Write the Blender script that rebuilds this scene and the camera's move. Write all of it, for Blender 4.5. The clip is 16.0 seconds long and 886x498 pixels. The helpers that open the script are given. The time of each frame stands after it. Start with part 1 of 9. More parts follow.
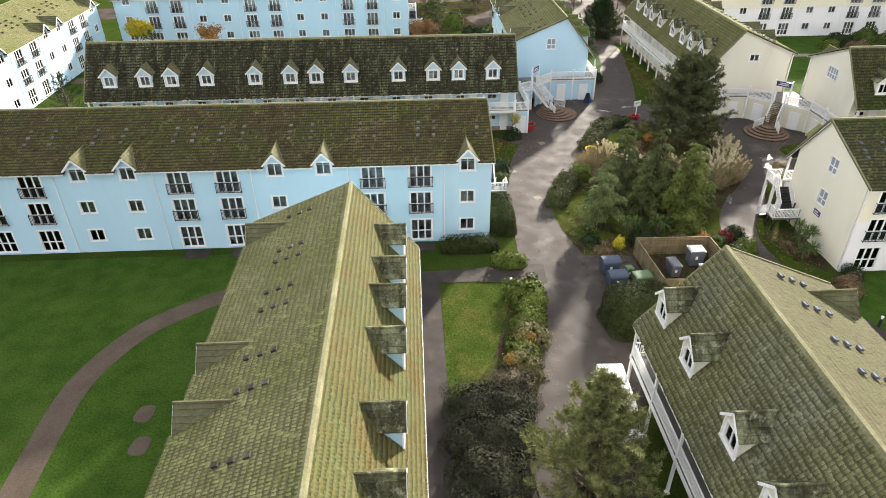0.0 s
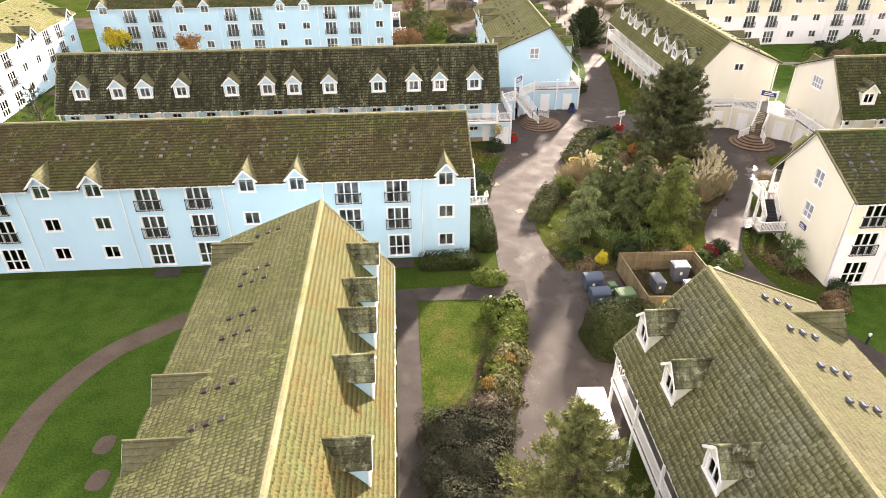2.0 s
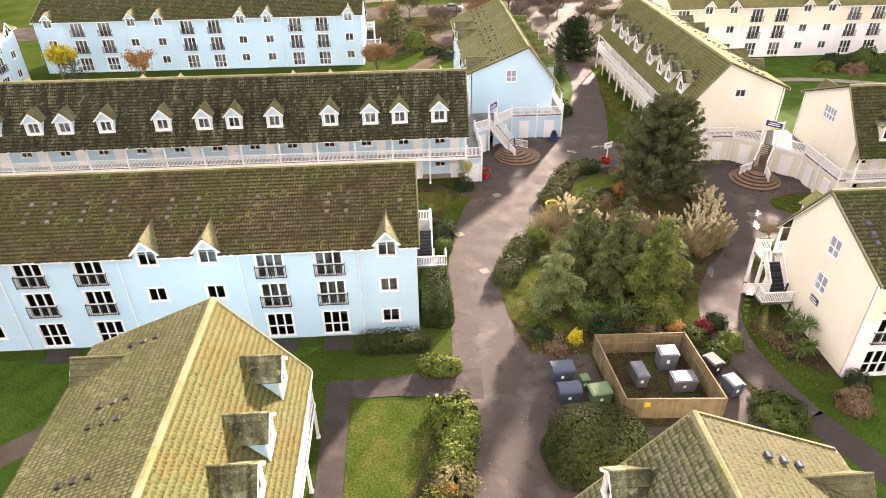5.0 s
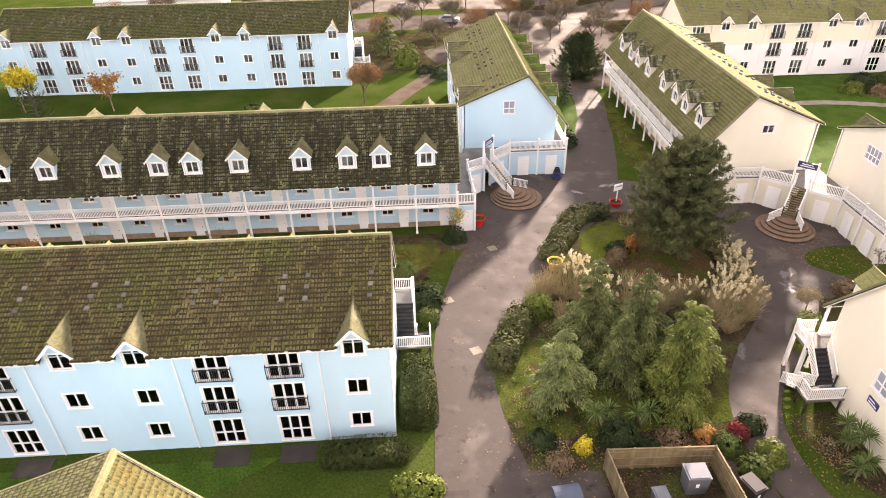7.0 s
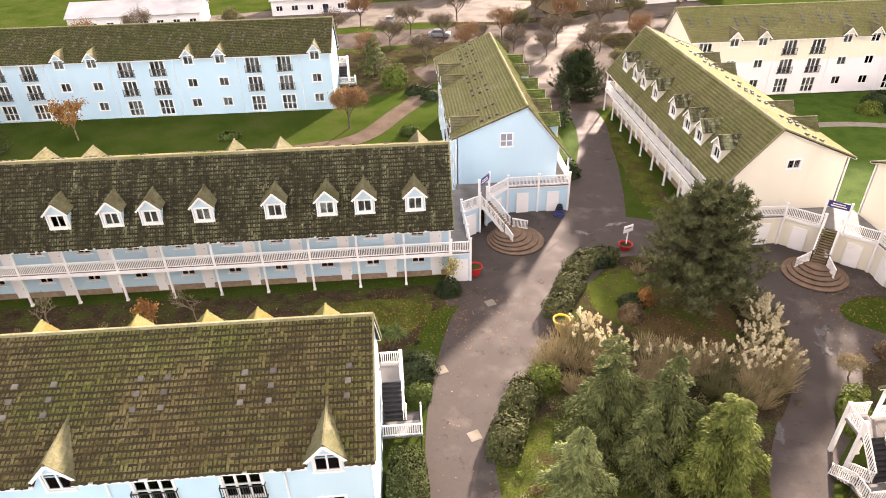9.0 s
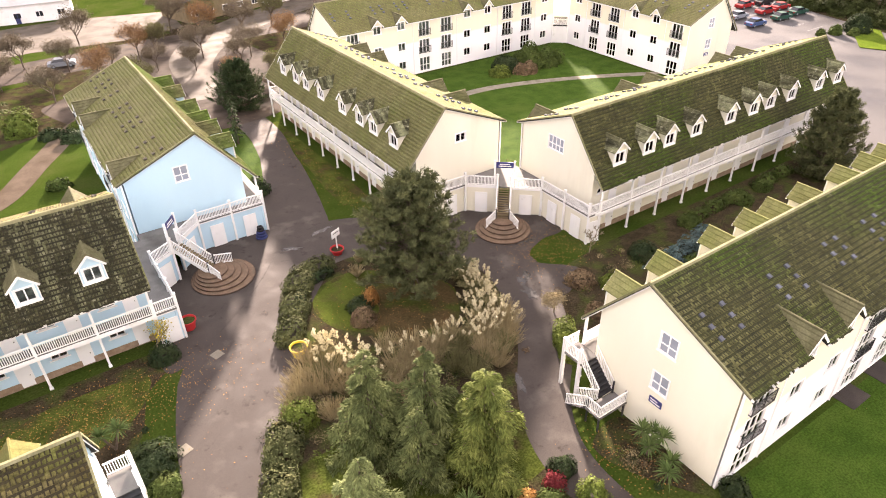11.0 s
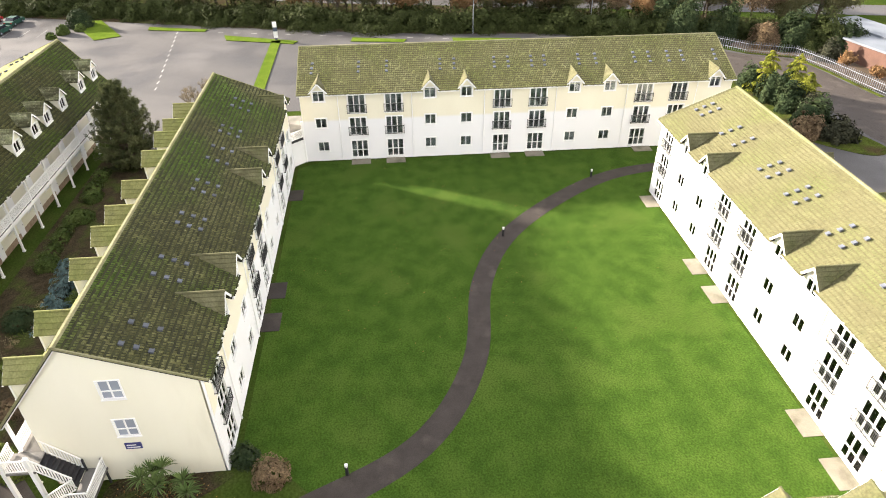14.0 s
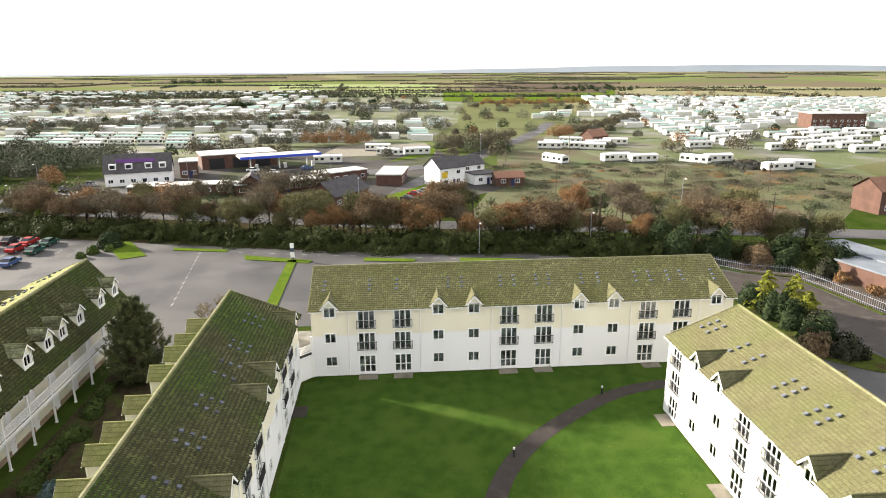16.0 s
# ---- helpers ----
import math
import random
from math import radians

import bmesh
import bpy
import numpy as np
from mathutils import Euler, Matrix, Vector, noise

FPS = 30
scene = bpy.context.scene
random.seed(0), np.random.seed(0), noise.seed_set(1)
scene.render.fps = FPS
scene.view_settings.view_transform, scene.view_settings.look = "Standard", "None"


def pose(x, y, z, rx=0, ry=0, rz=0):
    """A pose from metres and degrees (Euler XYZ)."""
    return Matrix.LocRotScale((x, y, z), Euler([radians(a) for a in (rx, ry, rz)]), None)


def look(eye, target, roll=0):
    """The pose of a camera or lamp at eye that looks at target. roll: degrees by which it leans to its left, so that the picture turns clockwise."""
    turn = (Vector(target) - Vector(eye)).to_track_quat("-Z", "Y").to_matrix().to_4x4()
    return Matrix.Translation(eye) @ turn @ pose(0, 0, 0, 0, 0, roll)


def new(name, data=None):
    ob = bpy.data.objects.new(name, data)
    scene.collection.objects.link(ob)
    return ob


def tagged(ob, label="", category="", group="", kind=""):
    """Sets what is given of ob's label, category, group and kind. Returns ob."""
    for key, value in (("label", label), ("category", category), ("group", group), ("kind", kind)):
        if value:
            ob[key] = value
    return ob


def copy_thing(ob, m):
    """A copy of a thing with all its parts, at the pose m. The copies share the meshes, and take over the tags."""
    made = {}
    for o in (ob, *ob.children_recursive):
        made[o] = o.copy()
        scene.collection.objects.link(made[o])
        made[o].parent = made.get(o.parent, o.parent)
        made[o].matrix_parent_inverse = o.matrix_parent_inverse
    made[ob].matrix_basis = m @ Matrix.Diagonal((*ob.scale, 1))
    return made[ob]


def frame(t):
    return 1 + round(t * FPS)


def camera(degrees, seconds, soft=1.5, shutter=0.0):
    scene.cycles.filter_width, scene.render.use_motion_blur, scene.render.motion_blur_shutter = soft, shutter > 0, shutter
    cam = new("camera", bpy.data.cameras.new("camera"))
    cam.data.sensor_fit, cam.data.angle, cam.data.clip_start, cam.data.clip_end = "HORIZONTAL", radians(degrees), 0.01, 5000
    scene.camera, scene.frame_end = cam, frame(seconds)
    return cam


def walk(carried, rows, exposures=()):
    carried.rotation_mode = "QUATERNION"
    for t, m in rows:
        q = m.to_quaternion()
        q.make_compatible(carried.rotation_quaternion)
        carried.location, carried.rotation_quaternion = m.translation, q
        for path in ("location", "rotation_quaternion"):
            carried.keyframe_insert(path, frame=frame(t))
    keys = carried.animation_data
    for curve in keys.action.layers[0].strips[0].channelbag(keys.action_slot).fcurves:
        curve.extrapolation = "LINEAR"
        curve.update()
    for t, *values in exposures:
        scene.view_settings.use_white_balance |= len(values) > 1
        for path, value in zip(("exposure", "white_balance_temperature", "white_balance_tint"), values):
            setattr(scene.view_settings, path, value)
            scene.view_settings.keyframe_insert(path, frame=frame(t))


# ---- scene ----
cam = camera(68.9, 16.0, soft=1.0)
SKY_STRENGTH, SUN_ENERGY = 0.05, 5.0
EXPOSURES = [(0.0, 1.8, 6300, 14), (1.0, 2.12, 6550, 16), (2.0, 2.36, 6900, 22), (4.0, 2.42, 7050, 26), (8.0, 2.34, 7150, 30), (10.4, 2.54, 7080, 29), (11.0, 2.55, 7050, 28), (13.0, 2.22, 6650, 18), (14.5, 2.3, 6550, 14), (15.2, 2.1, 6500, 13), (16.0, 1.8, 6500, 12)]
PATH = [
    (0, (-7.43, -51.052, 31.991), (-7.355, -49.373, 30.908), -0.5),
    (0.5, (-7.465, -50.313, 31.754), (-7.391, -48.631, 30.675), -0.6),
    (1, (-7.549, -49.788, 31.717), (-7.467, -48.103, 30.643), -0.4),
    (1.5, (-7.2, -49.626, 31.878), (-7.109, -47.94, 30.807), -0.7),
    (2, (-6.201, -49.285, 31.881), (-6.099, -47.597, 30.814), -0.4),
    (2.5, (-5.168, -48.47, 32.022), (-5.065, -46.786, 30.947), -0.3),
    (3, (-4.302, -47.161, 32.105), (-4.2, -45.479, 31.028), -0.4),
    (3.5, (-3.179, -45.423, 32.133), (-3.085, -43.743, 31.053), -0.6),
    (4, (-2.44, -43.315, 32.197), (-2.345, -41.635, 31.115), -0.6),
    (6.5, (0.743, -31.077, 32.833), (0.822, -29.402, 31.742), -1.0),
    (7, (0.995, -28.584, 32.846), (1.076, -26.909, 31.756), -1.0),
    (7.5, (1.288, -26.067, 33.123), (1.365, -24.395, 32.028), -1.1),
    (8, (1.401, -23.932, 32.885), (1.48, -22.252, 31.803), -1.2),
    (10.3, (1.876, -18.406, 33.128), (2.211, -16.764, 32.036), -1.3),
    (10.5, (1.928, -18.204, 33.209), (2.452, -16.617, 32.11), -1.1),
    (11, (2.078, -18.174, 33.38), (3.004, -16.79, 32.272), -1.1),
    (11.5, (1.821, -18.001, 33.681), (2.995, -16.832, 32.562), -0.9),
    (12, (1.853, -17.825, 33.727), (3.164, -16.816, 32.604), -0.9),
    (12.5, (2.032, -18.133, 33.506), (3.525, -17.415, 32.386), -0.7),
    (13, (2.144, -18.272, 33.662), (3.764, -17.958, 32.531), -0.5),
    (13.5, (2.143, -18.239, 33.84), (3.788, -18.306, 32.704), -0.3),
    (14, (2.125, -18.227, 34.03), (3.766, -18.369, 32.896), -0.4),
    (14.5, (2.137, -18.172, 34.174), (3.862, -18.315, 33.173), -0.4),
    (15, (2.179, -18.357, 34.15), (4.023, -18.501, 33.39), -0.5),
    (15.5, (2.282, -18.569, 34.015), (4.184, -18.709, 33.416), -0.5),
    (16, (2.203, -18.178, 34.17), (4.123, -18.325, 33.628), -0.4),
]
walk(cam, [(t, look(eye, target, roll)) for t, eye, target, roll in PATH], EXPOSURES)

# ---- world and sun ----
SUN_EL, SUN_AZ = radians(17.5), radians(29.0)
world = bpy.data.worlds.new("world")
scene.world = world
world.use_nodes = True
wn, wl = world.node_tree.nodes, world.node_tree.links
wn.clear()
w_out, w_bg = wn.new("ShaderNodeOutputWorld"), wn.new("ShaderNodeBackground")
w_sky, w_mix, w_noise = wn.new("ShaderNodeTexSky"), wn.new("ShaderNodeMix"), wn.new("ShaderNodeTexNoise")
w_ramp, w_coord, w_map = wn.new("ShaderNodeValToRGB"), wn.new("ShaderNodeTexCoord"), wn.new("ShaderNodeMapping")
w_sky.sky_type, w_sky.sun_disc = "NISHITA", False
w_sky.sun_elevation, w_sky.sun_rotation = SUN_EL, SUN_AZ
w_sky.dust_density, w_sky.air_density = 2.0, 1.0
w_mix.data_type = "RGBA"
w_noise.inputs["Scale"].default_value, w_noise.inputs["Detail"].default_value = 2.2, 6.0
w_map.inputs["Scale"].default_value = (1.0, 1.0, 4.5)
w_ramp.color_ramp.elements[0].color = (5.6, 5.85, 6.2, 1)
w_ramp.color_ramp.elements[1].color = (10.5, 10.5, 10.4, 1)
w_ramp.color_ramp.elements[0].position, w_ramp.color_ramp.elements[1].position = 0.36, 0.50
w_mix.inputs[0].default_value = 0.86
w_bg.inputs["Strength"].default_value = SKY_STRENGTH
wl.new(w_coord.outputs["Generated"], w_map.inputs["Vector"])
wl.new(w_map.outputs["Vector"], w_noise.inputs["Vector"])
wl.new(w_noise.outputs["Fac"], w_ramp.inputs["Fac"])
wl.new(w_sky.outputs["Color"], w_mix.inputs["A"])
wl.new(w_ramp.outputs["Color"], w_mix.inputs["B"])
wl.new(w_mix.outputs["Result"], w_bg.inputs["Color"])
wl.new(w_bg.outputs["Background"], w_out.inputs["Surface"])

sun = new("sun", bpy.data.lights.new("sun", "SUN"))
sun.data.energy, sun.data.angle, sun.data.color = SUN_ENERGY, radians(2.6), (1.0, 0.91, 0.76)
sun.matrix_world = look((math.sin(SUN_AZ) * math.cos(SUN_EL) * 300, math.cos(SUN_AZ) * math.cos(SUN_EL) * 300, math.sin(SUN_EL) * 300), (0, 0, 0))


# ---- materials ----
def surf(name, stops, scale=1.0, rough=0.85, bump=0.15, bump_scale=None, stain=None, grain=0.0, grain_scale=30.0, island=0.0, piece=0.0,
         stretch=(1, 1, 1), metallic=0.0, detail=5.0, spec=0.3, rough_var=0.0, moss=None):
    """A surface with colours from a noise at one scale, grain at a second, stains, and a fine relief."""
    m = bpy.data.materials.new(name)
    m.use_nodes = True
    nt = m.node_tree
    n, l = nt.nodes, nt.links
    bsdf = n["Principled BSDF"]
    bsdf.inputs["Roughness"].default_value, bsdf.inputs["Metallic"].default_value = rough, metallic
    bsdf.inputs["Specular IOR Level"].default_value = spec
    geo, mapping = n.new("ShaderNodeNewGeometry"), n.new("ShaderNodeMapping")
    mapping.inputs["Scale"].default_value = stretch
    l.new(geo.outputs["Position"], mapping.inputs["Vector"])
    big, ramp = n.new("ShaderNodeTexNoise"), n.new("ShaderNodeValToRGB")
    big.inputs["Scale"].default_value, big.inputs["Detail"].default_value = scale, detail
    l.new(mapping.outputs["Vector"], big.inputs["Vector"])
    el = ramp.color_ramp.elements
    while len(el) < len(stops):
        el.new(0.5)
    for i, c in enumerate(stops):
        el[i].position = 0.3 + 0.4 * i / max(1, len(stops) - 1)
        el[i].color = (*c, 1)
    l.new(big.outputs["Fac"], ramp.inputs["Fac"])
    col = ramp.outputs["Color"]

    def blend(colour, fac, kind, b):
        mix = n.new("ShaderNodeMix")
        mix.data_type, mix.blend_type = "RGBA", kind
        if isinstance(fac, float):
            mix.inputs[0].default_value = fac
        else:
            l.new(fac, mix.inputs[0])
        l.new(colour, mix.inputs["A"])
        if isinstance(b, tuple):
            mix.inputs["B"].default_value = (*b, 1)
        else:
            l.new(b, mix.inputs["B"])
        return mix.outputs["Result"]

    if stain:
        colour, s_scale, low, high = stain
        sn, sr = n.new("ShaderNodeTexNoise"), n.new("ShaderNodeMapRange")
        sn.inputs["Scale"].default_value, sn.inputs["Detail"].default_value = s_scale, 7.0
        l.new(mapping.outputs["Vector"], sn.inputs["Vector"])
        sr.inputs["From Min"].default_value, sr.inputs["From Max"].default_value = low, high
        l.new(sn.outputs["Fac"], sr.inputs["Value"])
        col = blend(col, sr.outputs["Result"], "MIX", colour)
    if moss:
        colour, s_scale, low, high = moss
        sn, sr = n.new("ShaderNodeTexNoise"), n.new("ShaderNodeMapRange")
        sn.inputs["Scale"].default_value, sn.inputs["Detail"].default_value, sn.inputs["Roughness"].default_value = s_scale, 9.0, 0.7
        l.new(geo.outputs["Position"], sn.inputs["Vector"])
        sr.inputs["From Min"].default_value, sr.inputs["From Max"].default_value = low, high
        l.new(sn.outputs["Fac"], sr.inputs["Value"])
        col = blend(col, sr.outputs["Result"], "MIX", colour)
    for amount, source in ((island, geo.outputs["Random Per Island"]), (piece, None)):
        if amount:
            if source is None:
                source = n.new("ShaderNodeObjectInfo").outputs["Random"]
            hv, mr = n.new("ShaderNodeHueSaturation"), n.new("ShaderNodeMapRange")
            mr.inputs["To Min"].default_value, mr.inputs["To Max"].default_value = 1 - amount, 1 + amount
            l.new(source, mr.inputs["Value"])
            l.new(mr.outputs["Result"], hv.inputs["Value"])
            l.new(col, hv.inputs["Color"])
            col = hv.outputs["Color"]
    fine = n.new("ShaderNodeTexNoise")
    fine.inputs["Scale"].default_value, fine.inputs["Detail"].default_value = grain_scale, 4.0
    l.new(geo.outputs["Position"], fine.inputs["Vector"])
    if grain:
        gr = n.new("ShaderNodeMapRange")
        gr.inputs["From Min"].default_value, gr.inputs["From Max"].default_value = 0.3, 0.7
        gr.inputs["To Min"].default_value, gr.inputs["To Max"].default_value = 1 - grain, 1 + grain
        l.new(fine.outputs["Fac"], gr.inputs["Value"])
        hv = n.new("ShaderNodeHueSaturation")
        l.new(gr.outputs["Result"], hv.inputs["Value"])
        l.new(col, hv.inputs["Color"])
        col = hv.outputs["Color"]
    l.new(col, bsdf.inputs["Base Color"])
    if rough_var:
        rr = n.new("ShaderNodeMapRange")
        rr.inputs["From Min"].default_value, rr.inputs["From Max"].default_value = 0.35, 0.65
        rr.inputs["To Min"].default_value, rr.inputs["To Max"].default_value = max(0.03, rough - rough_var), min(1, rough + rough_var)
        l.new(big.outputs["Fac"], rr.inputs["Value"])
        l.new(rr.outputs["Result"], bsdf.inputs["Roughness"])
    if bump:
        bn, bt = n.new("ShaderNodeBump"), fine
        if bump_scale:
            bt = n.new("ShaderNodeTexNoise")
            bt.inputs["Scale"].default_value, bt.inputs["Detail"].default_value = bump_scale, 4.0
            l.new(geo.outputs["Position"], bt.inputs["Vector"])
        bn.inputs["Strength"].default_value, bn.inputs["Distance"].default_value = bump, 0.05
        l.new(bt.outputs["Fac"], bn.inputs["Height"])
        l.new(bn.outputs["Normal"], bsdf.inputs["Normal"])
    return m


def two_tone(m, split, lower):
    """Paint below the height split takes another colour, with a soft rolled edge."""
    n, l = m.node_tree.nodes, m.node_tree.links
    bsdf = n["Principled BSDF"]
    old = bsdf.inputs["Base Color"].links[0].from_socket
    geo, sep, mr, mix = n.new("ShaderNodeNewGeometry"), n.new("ShaderNodeSeparateXYZ"), n.new("ShaderNodeMapRange"), n.new("ShaderNodeMix")
    mix.data_type = "RGBA"
    l.new(geo.outputs["Position"], sep.inputs[0])
    l.new(sep.outputs["Z"], mr.inputs["Value"])
    mr.inputs["From Min"].default_value, mr.inputs["From Max"].default_value = split - 0.15, split + 0.15
    l.new(mr.outputs["Result"], mix.inputs[0])
    mix.inputs["A"].default_value = (*lower, 1)
    l.new(old, mix.inputs["B"])
    l.new(mix.outputs["Result"], bsdf.inputs["Base Color"])
    return m


def glass_material(name, tint):
    m = bpy.data.materials.new(name)
    m.use_nodes = True
    n, l = m.node_tree.nodes, m.node_tree.links
    n.clear()
    out, mix = n.new("ShaderNodeOutputMaterial"), n.new("ShaderNodeMixShader")
    tr, gl, fr = n.new("ShaderNodeBsdfTransparent"), n.new("ShaderNodeBsdfGlossy"), n.new("ShaderNodeFresnel")
    tr.inputs["Color"].default_value = (*tint, 1)
    gl.inputs["Roughness"].default_value = 0.02
    fr.inputs["IOR"].default_value = 1.6
    l.new(fr.outputs["Fac"], mix.inputs["Fac"])
    l.new(tr.outputs[0], mix.inputs[1])
    l.new(gl.outputs[0], mix.inputs[2])
    l.new(mix.outputs[0], out.inputs["Surface"])
    return m


